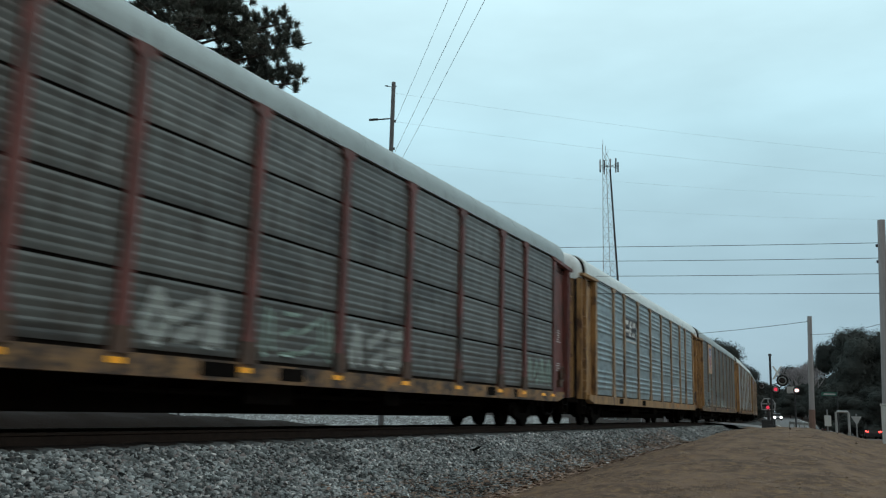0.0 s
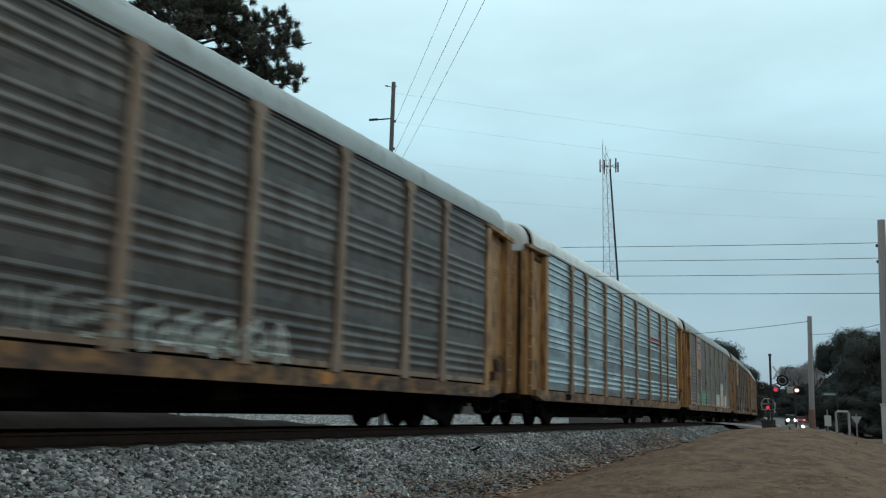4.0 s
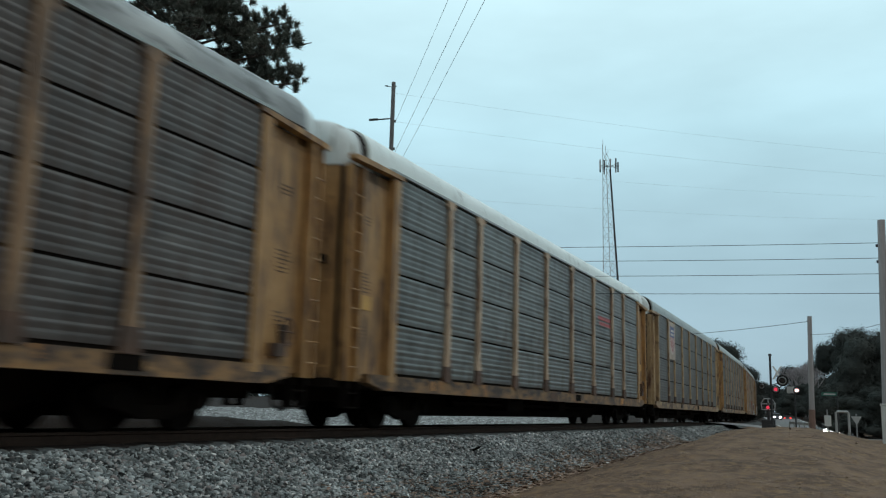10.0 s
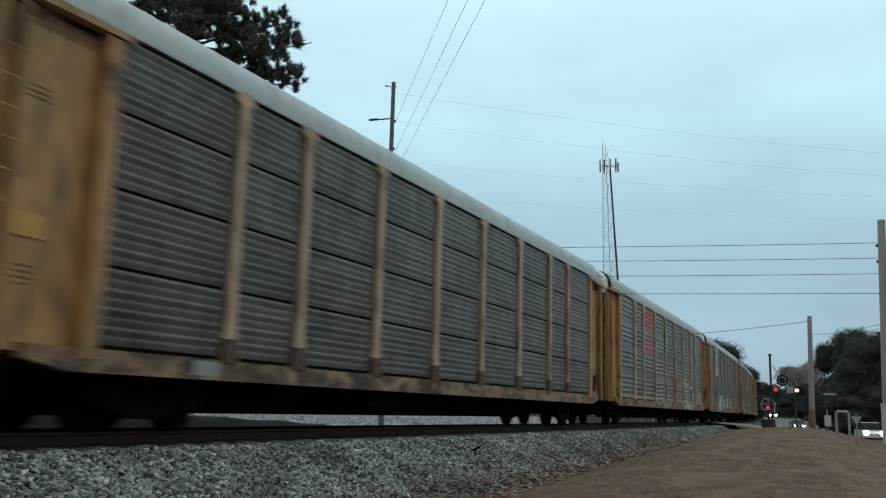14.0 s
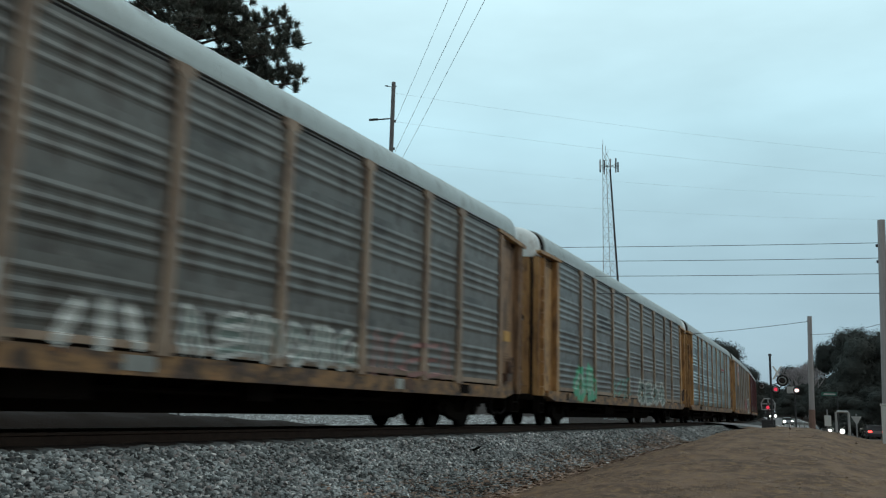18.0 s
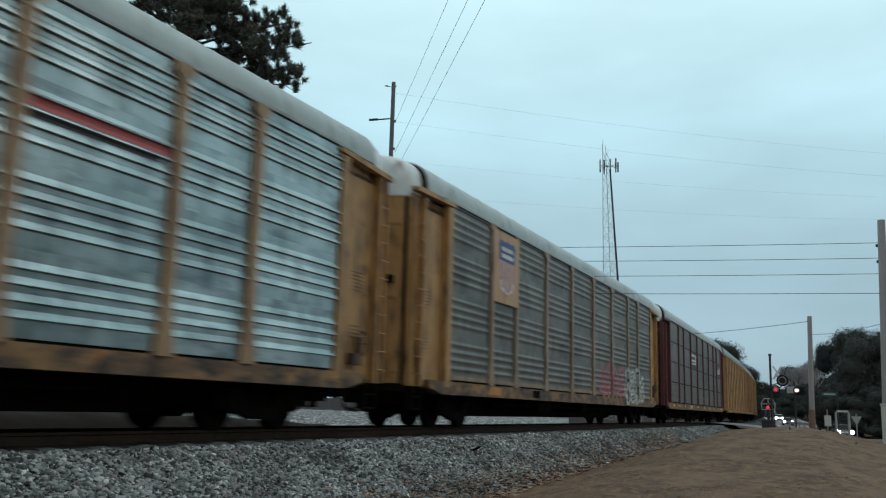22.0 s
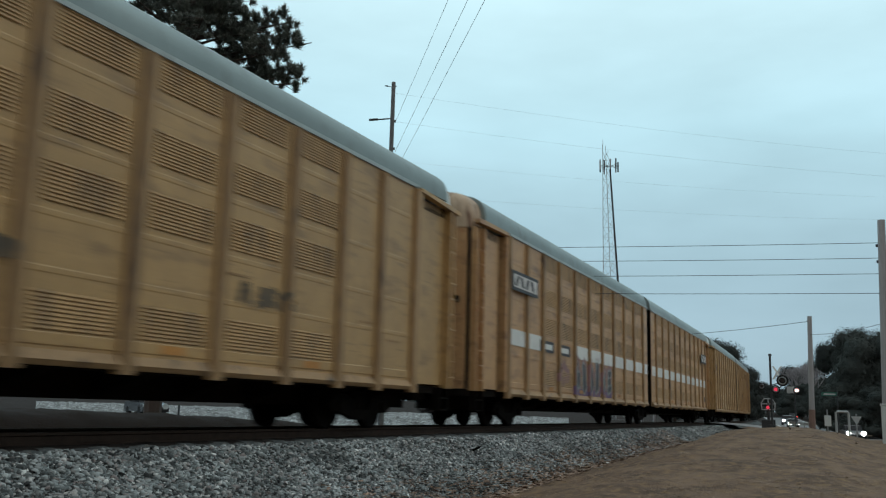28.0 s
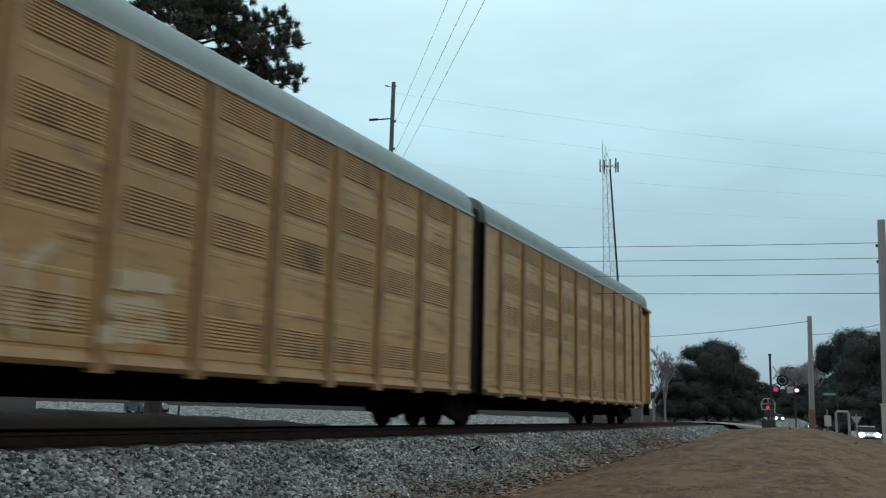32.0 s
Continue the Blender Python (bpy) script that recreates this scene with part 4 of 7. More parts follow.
def roof_mesh(half):
    s = Shape()
    s.prism_x([(y, z) for y, z in ROOF] + [(1.3, 5.5), (-1.3, 5.5)], -half, half)
    x = -half + 0.6
    while x < half - 0.5:
        ring = [(y * 1.002, z + 0.005) for y, z in ROOF]
        s.prism_x(ring + [(1.3, 5.6), (-1.3, 5.6)], x - 0.03, x + 0.03)
        x += 1.49
    return shade_round(s.mesh("roof"))


def under_mesh():
    s = Shape().prism_y([(-13.4, 0.55), (-9.0, 0.55), (-8.2, 0.27), (8.2, 0.27), (9.0, 0.55), (13.4, 0.55), (13.4, 1.0), (-13.4, 1.0)], -0.38, 0.38).box(-12.9, 12.9, -1.34, 1.34, 0.93, 1.11)
    for k in range(-4, 5):
        x = 1.55 * k
        s.prism_x([(-1.45, 0.82), (-0.38, 0.50), (0.38, 0.50), (1.45, 0.82), (1.45, 0.98), (-1.45, 0.98)], x - 0.10, x + 0.10)
    s.box(-3.6, -2.2, -1.1, -0.5, 0.45, 0.85).box(1.2, 1.9, -1.2, -0.55, 0.50, 0.9)
    s.tube([(-7.2, -0.9, 0.62), (7.2, -0.9, 0.62)], 0.05)
    return s.mesh("underframe")


def louvre_mesh(w, h):
    """A patch of pressed louvres: narrow slats that lean outward."""
    s = Shape()
    n = max(3, int(round(h / 0.055)))
    for i in range(n):
        z = h * i / n
        s.add([(-w / 2, -0.002, z), (w / 2, -0.002, z), (w / 2, -0.010, z + 0.012), (-w / 2, -0.010, z + 0.012), (-w / 2, 0.0, z + h / n - 0.008), (w / 2, 0.0, z + h / n - 0.008)], [(0, 1, 2, 3), (3, 2, 5, 4)])
    return s.mesh("louvre")


def long_post_mesh():
    s = Shape()
    s.prism_z([(-0.125, 0.02), (-0.095, -0.085), (0.095, -0.085), (0.125, 0.02)], 1.0, 5.46)
    s.prism_z([(-0.17, 0.02), (-0.13, -0.10), (0.13, -0.10), (0.17, 0.02)], 0.80, 1.08)
    return s.mesh("post")


def long_unit(spec, sign):
    """One half of a two-unit articulated auto wagon. The joint lies at local x = 0 and the outer end towards sign."""
    car = new("articulated_wagon_unit")
    tagged(car, spec["label"], "railway wagon", "wagons of the train")
    body, postm = spec["body"], M["buffpost"]
    a0, n = 0.46, 11
    edges = [a0] + [1.60 + 1.88 * k for k in range(8)] + [16.50, 18.05, 19.65]
    xo = 21.95
    lo, hi = sorted((sign * a0, sign * edges[-1]))
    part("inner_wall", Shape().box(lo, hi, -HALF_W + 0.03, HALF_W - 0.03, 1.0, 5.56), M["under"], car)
    rl, rh = sorted((sign * a0, sign * (xo - 0.55)))
    rs = Shape().prism_x([(y, z) for y, z in ROOF] + [(1.3, 5.5), (-1.3, 5.5)], rl, rh)
    part("roof", shade_round(rs.mesh("roof")), spec["roof"], car)
    part("eave_rail", Shape().box(lo, hi, -HALF_W - 0.04, -HALF_W + 0.05, 5.49, 5.57).box(lo, hi, HALF_W - 0.05, HALF_W + 0.04, 5.49, 5.57), M["roof_grey"], car)
    for i, (a, b) in enumerate(zip(edges[:-1], edges[1:])):
        w = b - a
        cx = sign * (a + b) / 2
        me = cached(("flat", round(w, 2)), lambda: flat_sheet(w))
        sk = cached(("skirt", round(w, 2)), lambda: Shape().prism_x([(-0.10, 0.93), (-0.02, 1.06), (0.10, 1.06), (0.10, 0.86), (-0.06, 0.86)], -w / 2 + 0.12, w / 2 - 0.12).mesh("skirt"))
        for y, r in ((-HALF_W, 0.0), (HALF_W, math.pi)):
            sheet_ob = part("body_sheet", me, body, car, "", (cx, y, 0), r)
            part("skirt", sk, spec.get("skirt", M["buffpost"]), car, "", (cx, y, 0), r)
            if w > 1.5 and i < n - 2:
                for z0, hh in ((4.98, 0.53), (3.86, 0.53), (2.91, 0.55), (1.30, 0.50)):
                    if i in spec.get("skip", ()) and z0 > 1.5:
                        continue
                    part("louvre", cached(("louvre", hh), lambda: louvre_mesh(1.34, hh)), M["louvre"], sheet_ob, "", (0, -0.012, z0))
            if spec.get("stripe") and w > 0.9 and (sign > 0 or i not in (7, 8)):
                part("stripe", cached(("stripe", round(w, 2)), lambda: Shape().box(-w / 2 + 0.10, w / 2 - 0.10, -0.018, -0.006, 2.34, 2.80).mesh("stripe")), M["white"], sheet_ob, "white painted stripe")
    for e in edges[1:]:
        for y, r in ((-HALF_W, 0.0), (HALF_W, math.pi)):
            part("post", cached("long_post", long_post_mesh), postm, car, "", (sign * e, y, 0), r)
    for y in (-1, 1):
        part("side_sill", Shape().box(lo, hi, *sorted((y * (HALF_W - 0.3), y * (HALF_W - 0.05))), 0.84, 1.08), M["under"], car)
    ul, uh = sorted((sign * 0.3, sign * (xo - 0.4)))
    un = Shape().box(ul, uh, -0.38, 0.38, 0.46, 1.0).box(lo, hi, -1.3, 1.3, 0.86, 1.02)
    for k in range(1, 11):
        x = sign * (a0 + 1.87 * k)
        un.prism_x([(-1.42, 0.80), (-0.38, 0.50), (0.38, 0.50), (1.42, 0.80), (1.42, 0.98), (-1.42, 0.98)], x - 0.09, x + 0.09)
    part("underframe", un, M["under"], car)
    end_parts(car, sign, xo, dict(end=spec["end"], cap=spec["cap"], beam=spec["end"], sheets=edges[-1]))
    truck(car, sign * 18.3)
    if sign < 0:
        truck(car, 0.0)
        ring = [(-1.36, 0.9), (1.36, 0.9), (1.36, 5.5), (1.3, 5.9), (0.8, 6.08), (-0.8, 6.08), (-1.3, 5.9), (-1.36, 5.5)]
        for k in range(6):
            part("bellows_fold", Shape().prism_x([(y * (1.0 if k % 2 else 0.97), z) for y, z in ring], -0.45 + 0.15 * k, -0.30 + 0.15 * k), M["black"], car, "black rubber fold of the joint")
    rng = random.Random(spec["seed"] + sign)
    for x0, x1, z0, z1, m, skew in spec.get("marks", {}).get(sign, ()):
        painted(car, "flat", x0, x1, z0, z1, M[{"white_over": "white", "dark_over": "g_dark"}.get(m, m)], skew, {"white_over": 0.012, "dark_over": 0.016}.get(m, 0.007))
    for s in spec.get("sprays", {}).get(sign, ()):
        spray(car, "flat", [sign * e for e in edges], *s)
    if spec.get("boards"):
        name_board(car, spec["boards"][sign])
    for k in (3, 6, 8):
        x = (edges[k] + edges[k + 1]) / 2 * sign
        painted(car, "flat", x - 0.26, x + 0.26, 1.13, 1.25, M["sillorange"])
    for k in range(5):
        x = sign * rng.uniform(2, 19.5)
        z = rng.uniform(1.4, 4.6)
        part("stencil_bar", Shape().box(x - 0.3, x + 0.3, -HALF_W - 0.010, -HALF_W - 0.005, z, z + 0.04), M["buffpost"], car)
    return car


def flat_sheet(w):
    s = Shape()
    pts = [(1.0, 0.0), (1.10, 0.0), (1.12, 0.012), (1.26, 0.012), (1.28, 0.0), (2.00, 0.0), (2.02, 0.005), (2.08, 0.005), (2.10, 0.0), (2.72, 0.0), (2.74, 0.005), (2.80, 0.005), (2.82, 0.0), (3.66, 0.0), (3.68, 0.005), (3.74, 0.005), (3.76, 0.0), (4.70, 0.0), (4.72, 0.005), (4.78, 0.005), (4.80, 0.0), (5.52, 0.0)]
    vs = []
    for z, o in pts:
        vs += [(-w / 2, -o, z), (w / 2, -o, z)]
    s.add(vs, [(2 * i, 2 * i + 1, 2 * i + 3, 2 * i + 2) for i in range(len(pts) - 1)])
    s.box(-w / 2, w / 2, 0.004, 0.016, 1.0, 5.52)
    return s.mesh("body_sheet")


def name_board(car, a):
    """A dark board bolted over the posts, with a pale field and dark slanting blocks."""
    y = -HALF_W - 0.095
    board = part("name_board", Shape().box(a, a + 2.35, y - 0.02, y, 3.92, 4.50, 0.02), M["g_dark"], car, "dark board with pale blocks")
    part("pale_field", Shape().box(a + 0.14, a + 2.21, y - 0.026, y - 0.0205, 4.02, 4.40), M["shieldwhite"], board)
    for k in range(4):
        x, d = a + 0.36 + 0.46 * k, 0.09 * (-1) ** k
        part("block", Shape().prism_y([(x - 0.07 - d, 4.06), (x + 0.13 - d, 4.06), (x + 0.13 + d, 4.36), (x - 0.07 + d, 4.36)], y - 0.032, y - 0.0265), M["g_dark"], board)


BOARDS = {-1: -19.6, 1: 17.2}
BOARD_MARKS = {-1: [(-16.75, -15.3, 2.34, 2.70, "g_dark", 0.0), (-14.9, -13.45, 2.34, 2.70, "g_dark", 0.0), (-16.55, -15.5, 2.43, 2.60, "white_over", 0.0), (-14.7, -13.65, 2.43, 2.60, "white_over", 0.0)], 1: [(18.85, 19.25, 1.42, 1.72, "g_dark", 0.0)]}


# the wagons in their order, the foremost first
WAGONS = [
    dict(kind="seam", panel=M["pewter"], post=M["brown"], end=M["brown"], sill=M["yellow_dirty"], cap=M["cap_white"], roof=M["roof_grey"], amber=True, seed=1, plates=9,
         label="weathered grey auto wagon with rusty brown posts and ends",
         sprays=[(-6.75, -4.75, 1.22, 2.2, 11, 3, [(M["g_pale"], 0.11)]), (-3.95, -1.6, 1.24, 2.2, 12, 4, [(M["g_mint"], 0.04)]), (-1.1, 1.25, 1.16, 2.2, 13, 3, [(M["g_pale"], 0.1)]), (9.3, 11.6, 1.28, 2.2, 14, 4, [(M["g_mint"], 0.06)])]),
    dict(kind="fine", flange=False, panel=M["bluegrey"], post=M["postorange"], end=M["yellow"], sill=M["yellow"], cap=M["cap_white"], roof=M["roof_white"], eave=M["roof_white"], seed=2, marks=[(-7.15, -4.6, 3.72, 4.62, "g_dark", 0.3), (-7.0, -6.2, 4.30, 4.50, "white_", 0.1), (-7.1, -6.1, 3.95, 4.10, "white_", 0.1), (-6.0, -5.65, 3.82, 4.50, "white_", 0.25), (-5.35, -4.75, 4.28, 4.50, "white_", 0.1), (-5.5, -4.9, 3.84, 4.02, "white_", 0.1), (-7.1, -4.7, 3.55, 3.64, "white_")], label="pale blue-grey auto wagon with yellow posts and white roof"),
    dict(kind="fine", panel=M["dark"], post=M["posttaupe"], end=M["yellow"], sill=M["yellow_dirty"], cap=M["cap_white"], roof=M["roof_grey"], shield=M["shieldpeach"], seed=3, label="grimy grey-brown auto wagon with a striped shield and spray paint",
         sprays=[(-11.7, -8.8, 1.02, 2.25, 31, 4, [(M["g_pale"], 0.12), (M["g_dark"], 0.05)]), (-8.8, -6.3, 1.3, 2.45, 32, 3, [(M["g_pale"], 0.05)]), (-4.1, -1.3, 1.25, 1.9, 34, 4, [(M["g_pale"], 0.04)]), (-1.0, 2.9, 1.13, 1.88, 33, 5, [(M["g_white"], 0.1), (M["g_tealgrey"], 0.04)])]),
    dict(kind="bold", panel=M["silver"], post=M["postorange"], end=M["yellow"], sill=M["yellow_dirty"], cap=M["cap_white"], roof=M["roof_white"], eave=M["roof_grey"], seed=4, flap=True, marks=[(4.42, 6.95, 4.02, 4.20, "red"), (4.42, 6.8, 3.90, 3.97, "g_dark")], label="bright silver ribbed auto wagon with yellow posts"),
    dict(kind="fine", panel=M["grey"], post=M["peach"], end=M["yellow"], rear=M["salmon"], sill=M["yellow_dirty"], cap=M["cap_white"], roof=M["roof_grey"], shield=M["shieldpeach"], seed=5, label="grey auto wagon with a faded shield and green spray paint",
         sprays=[(-6.98, -4.4, 1.1, 2.32, 51, 2, [(M["g_green2"], 0.33)]), (-3.95, -2.0, 1.55, 2.33, 52, 2, [(M["g_teal"], 0.14)]), (-8.8, -7.4, 1.5, 1.95, 56, 3, [(M["g_pale"], 0.05)])], marks=[(1.53, 4.16, 1.2, 2.08, "g_white"), (4.38, 6.99, 1.2, 2.98, "g_white"), (7.21, 8.94, 1.2, 2.08, "g_white")]),
    dict(kind="seam", panel=M["umber"], post=M["ochre"], end=M["yellow"], sill=M["yellow_dirty"], cap=M["cap_white"], roof=M["roof_patchy"], shield=M["shieldyellow"], seed=6, plates=8, label="dark weathered auto wagon with a bright yellow shield plate",
         sprays=[(-4.3, -2.9, 1.3, 2.1, 61, 2, [(M["g_pale"], 0.06)]), (-2.9, 0.6, 0.86, 2.1, 62, 3, [(M["g_mint"], 0.2), (M["g_tealgrey"], 0.05)]), (0.7, 3.2, 0.86, 1.9, 63, 3, [(M["g_mint"], 0.09)])]),
    dict(kind="seam", panel=M["grey"], post=M["peach"], end=M["yellow"], sill=M["yellow_dirty"], cap=M["cap_white"], roof=M["roof_white"], seed=7, marks=[(5.0, 6.9, 4.05, 4.2, "red"), (5.2, 6.9, 3.85, 3.98, "red")], label="grey seamed auto wagon with pale yellow posts and white roof"),
    dict(kind="seam", panel=M["dark"], post=M["cream"], end=M["cream"], sill=M["cream_sill"], cap=M["cap_white"], roof=M["roof_grey"], shield=M["shieldpale"], seed=8, plates=8, label="weathered auto wagon with rust-streaked cream posts and shield"),
    dict(kind="seam", panel=M["dark"], post=M["peach"], end=M["yellow"], sill=M["cream_sill"], cap=M["peach"], roof=M["roof_grey"], seed=9, label="dark grey seamed auto wagon with peach-coloured posts"),
    dict(kind="fine", panel=M["grey"], post=M["peach"], end=M["yellow"], sill=M["yellow_dirty"], cap=M["cap_white"], roof=M["roof_grey"], seed=10, marks=[(-6.9, -4.4, 4.75, 5.45, "redfaded"), (-6.9, -4.4, 4.30, 4.55, "redfaded"), (-6.5, -4.4, 3.95, 4.18, "redfaded", 0.3), (-6.9, -4.4, 3.35, 3.80, "redfaded")], label="grey auto wagon with a red emblem and coloured spray paint",
         sprays=[(-4.0, 0.3, 0.86, 2.5, 101, 3, [(M["g_tan"], 0.3), (M["g_dark"], 0.13), (M["g_pale"], 0.05)]), (0.6, 2.1, 0.78, 2.52, 103, 1, [(M["g_rust"], 0.24), (M["g_dark"], 0.08)]), (1.9, 4.5, 1.0, 2.5, 102, 2, [(M["g_tan"], 0.28), (M["g_dark"], 0.12), (M["g_tealgrey"], 0.05)]), (4.45, 7.85, 0.78, 2.52, 104, 3, [(M["g_white"], 0.26), (M["g_dred"], 0.1)]), (7.9, 8.9, 1.0, 1.75, 105, 1, [(M["g_pale"], 0.08)]), (9.6, 11.6, 1.2, 2.0, 106, 2, [(M["g_pale"], 0.08)])]),
    dict(kind="fine", panel=M["tan"], post=M["posttaupe"], end=M["yellow"], sill=M["yellow_dirty"], cap=M["cap_white"], roof=M["roof_grey"], shield=M["shieldpale"], rear=M["ochre"], seed=11, label="grey-brown auto wagon with faded shield and white spray paint",
         sprays=[(-11.1, -8.6, 1.2, 2.2, 111, 3, [(M["g_dred"], 0.07), (M["g_pale"], 0.03)]), (-8.4, -7.2, 1.2, 2.1, 113, 2, [(M["g_pale"], 0.04)]), (-7.2, -4.3, 0.8, 2.25, 112, 3, [(M["g_white"], 0.22), (M["g_tealgrey"], 0.06)]), (-3.4, -1.75, 1.05, 1.85, 115, 1, [(M["g_white"], 0.11)]), (-1.2, 4.15, 1.12, 2.0, 114, 6, [(M["g_white"], 0.13), (M["g_tealgrey"], 0.05)]), (4.6, 8.8, 1.1, 2.1, 116, 5, [(M["g_pink2"], 0.05)])]),
    dict(kind="fine", panel=M["grey"], post=M["posttaupe"], end=M["yellow"], sill=M["yellow_dirty"], cap=M["cap_white"], roof=M["roof_grey"], seed=12, marks=[(-6.7, -5.0, 4.10, 4.22, "g_dark", 0.2), (-6.4, -4.5, 3.92, 4.02, "g_dark", 0.2), (-6.1, -4.4, 3.74, 3.84, "g_dark", 0.2)], label="grey auto wagon with yellow ends and bright green spray paint",
         sprays=[(-10.05, -6.85, 0.82, 2.3, 121, 2, [(M["g_green"], 0.34), (M["g_mint"], 0.1)]), (-4.4, -1.2, 1.05, 2.05, 122, 4, [(M["g_teal"], 0.05)]), (0.3, 6.95, 0.82, 2.3, 123, 4, [(M["g_pale"], 0.34), (M["g_white"], 0.26), (M["g_tealgrey"], 0.2), (M["g_dark"], 0.03)])]),
    dict(kind="bold", panel=M["silver"], post=M["postorange"], end=M["yellow"], sill=M["yellow_dirty"], cap=M["cap_white"], roof=M["roof_grey"], eave=M["roof_grey"], seed=13, flap=True, marks=[(4.42, 6.95, 4.02, 4.20, "red"), (4.42, 6.8, 3.90, 3.97, "g_dark")], label="bright silver ribbed auto wagon with yellow posts"),
    dict(kind="fine", panel=M["tan"], post=M["posttaupe"], end=M["yellow"], sill=M["yellow_dirty"], cap=M["cap_white"], roof=M["roof_grey"], shield=M["shieldpeach"], seed=14, label="brownish auto wagon with yellow shield and pink spray paint",
         sprays=[(2.3, 6.4, 1.05, 2.5, 141, 4, [(M["g_pink"], 0.17), (M["g_dred"], 0.04)]), (6.45, 10.35, 0.84, 2.55, 142, 4, [(M["g_white"], 0.24), (M["g_dark"], 0.1), (M["g_pale"], 0.05)])]),
    dict(kind="seam", panel=M["pewter"], post=M["maroon"], end=M["maroon"], sill=M["yellow_dirty"], cap=M["cap_white"], roof=M["roof_grey"], amber=True, seed=15, marks=[(-4.16, -1.53, 3.38, 4.40, "plate_maroon"), (-4.0, -2.5, 4.10, 4.26, "white_", 0.05), (-4.0, -2.1, 3.80, 3.92, "white_"), (-4.0, -1.95, 3.62, 3.72, "white_"), (-2.30, -1.95, 3.72, 4.20, "white_", -0.1), (-2.2, -1.75, 4.12, 4.24, "white_"), (9.16, 11.70, 3.40, 4.44, "plate_maroon"), (9.6, 10.6, 3.80, 3.90, "white_"), (9.6, 11.0, 3.63, 3.71, "white_"), (10.7, 11.2, 3.7, 4.15, "white_", -0.1)], label="dark auto wagon with maroon posts and white emblem",
         sprays=[(-11.0, -7.4, 1.2, 2.05, 151, 6, [(M["g_tealgrey"], 0.04)]), (-7.0, -4.4, 1.2, 2.05, 152, 5, [(M["g_tealgrey"], 0.04)]), (-1.3, 4.0, 1.2, 2.0, 153, 8, [(M["g_tealgrey"], 0.04)])]),
]
LONG = [
    dict(body=M["buff"], end=M["buff"], cap=M["cap_white"], roof=M["roof_teal"], seed=21, label="buff yellow articulated auto wagon with louvred sides",
         marks={-1: [(-19.3, -18.5, 3.75, 4.05, "g_dark", 0.1)]}, sprays={1: [(7.8, 9.1, 2.05, 2.4, 211, 2, [(M["g_ash"], 0.08)]), (13.3, 15.0, 2.05, 2.5, 212, 3, [(M["g_ash"], 0.06)])]}),
    dict(body=M["buff2"], end=M["buff2"], cap=M["peach"], roof=M["roof_teal"], seed=22, stripe=True, marks=BOARD_MARKS, boards=BOARDS, label="orange-buff articulated auto wagon with a white stripe",
         sprays={-1: [(-15.0, -13.4, 1.3, 2.3, 223, 1, [(M["g_pink2"], 0.14)]), (-13.0, -7.5, 0.98, 2.6, 221, 6, [(M["g_pink2"], 0.34), (M["g_pale"], 0.19), (M["g_dark"], 0.12)]), (-13.1, -7.5, 0.98, 1.5, 222, 5, [(M["g_purple"], 0.12)])]}),
    dict(body=M["buff"], end=M["buff"], cap=M["cap_white"], roof=M["roof_teal"], seed=23, label="buff yellow articulated auto wagon, the last of the train",
         marks={-1: [(-19.3, -17.4, 4.18, 4.26, "g_dark", 0), (-19.2, -17.5, 4.06, 4.13, "g_dark", 0), (-19.0, -17.6, 3.94, 4.01, "g_dark", 0), (-18.2, -17.4, 3.88, 4.32, "g_dark", 0.15), (-18.5, -17.4, 3.56, 3.72, "g_dark", 0), (-18.6, -17.3, 2.95, 3.12, "foot", 0)]}, sprays={-1: [(-16.6, -15.5, 1.6, 2.3, 231, 1, [(M["g_film"], 0.16)]), (-15.2, -13.4, 1.15, 2.45, 232, 2, [(M["g_film"], 0.07)]), (-13.0, -11.6, 1.15, 2.4, 233, 1, [(M["g_film"], 0.14)])]}),
]


# ---------------------------------------------------------------- poles, wires, tower
m_poledark = mat("dark_pole", (0.17, 0.18, 0.185), (0.12, 0.125, 0.13), 0.85, scale=2, stretch=(1, 1, 0.1), fine=30, bump=0.4)
m_pole = mat("weathered_pole", (0.36, 0.36, 0.365), (0.26, 0.26, 0.265), 0.85, scale=2, stretch=(1, 1, 0.1), fine=30, bump=0.4)
m_polebase = mat("pole_red_base", (0.25, 0.16, 0.135), (0.17, 0.12, 0.10), 0.85)
m_steel = mat("galvanised_steel", (0.33, 0.35, 0.36), (0.24, 0.25, 0.26), 0.5, 0.6)
m_darksteel = mat("dark_steel", (0.05, 0.055, 0.06), (0.035, 0.04, 0.045), 0.6, 0.4)
m_wire = mat("wire_dark", (0.05, 0.055, 0.06), (0.04, 0.045, 0.05), 0.6, 0.2, bump=0)
m_wire_mid = mat("wire_mid", (0.24, 0.27, 0.29), (0.22, 0.25, 0.27), 0.6, 0.2, bump=0)
m_wire_pale = mat("wire_pale", (0.30, 0.34, 0.36), (0.28, 0.32, 0.34), 0.6, 0.2, bump=0)


def zground(x, y):
    return float(ground_z(np.array(float(x)), np.array(float(y))))


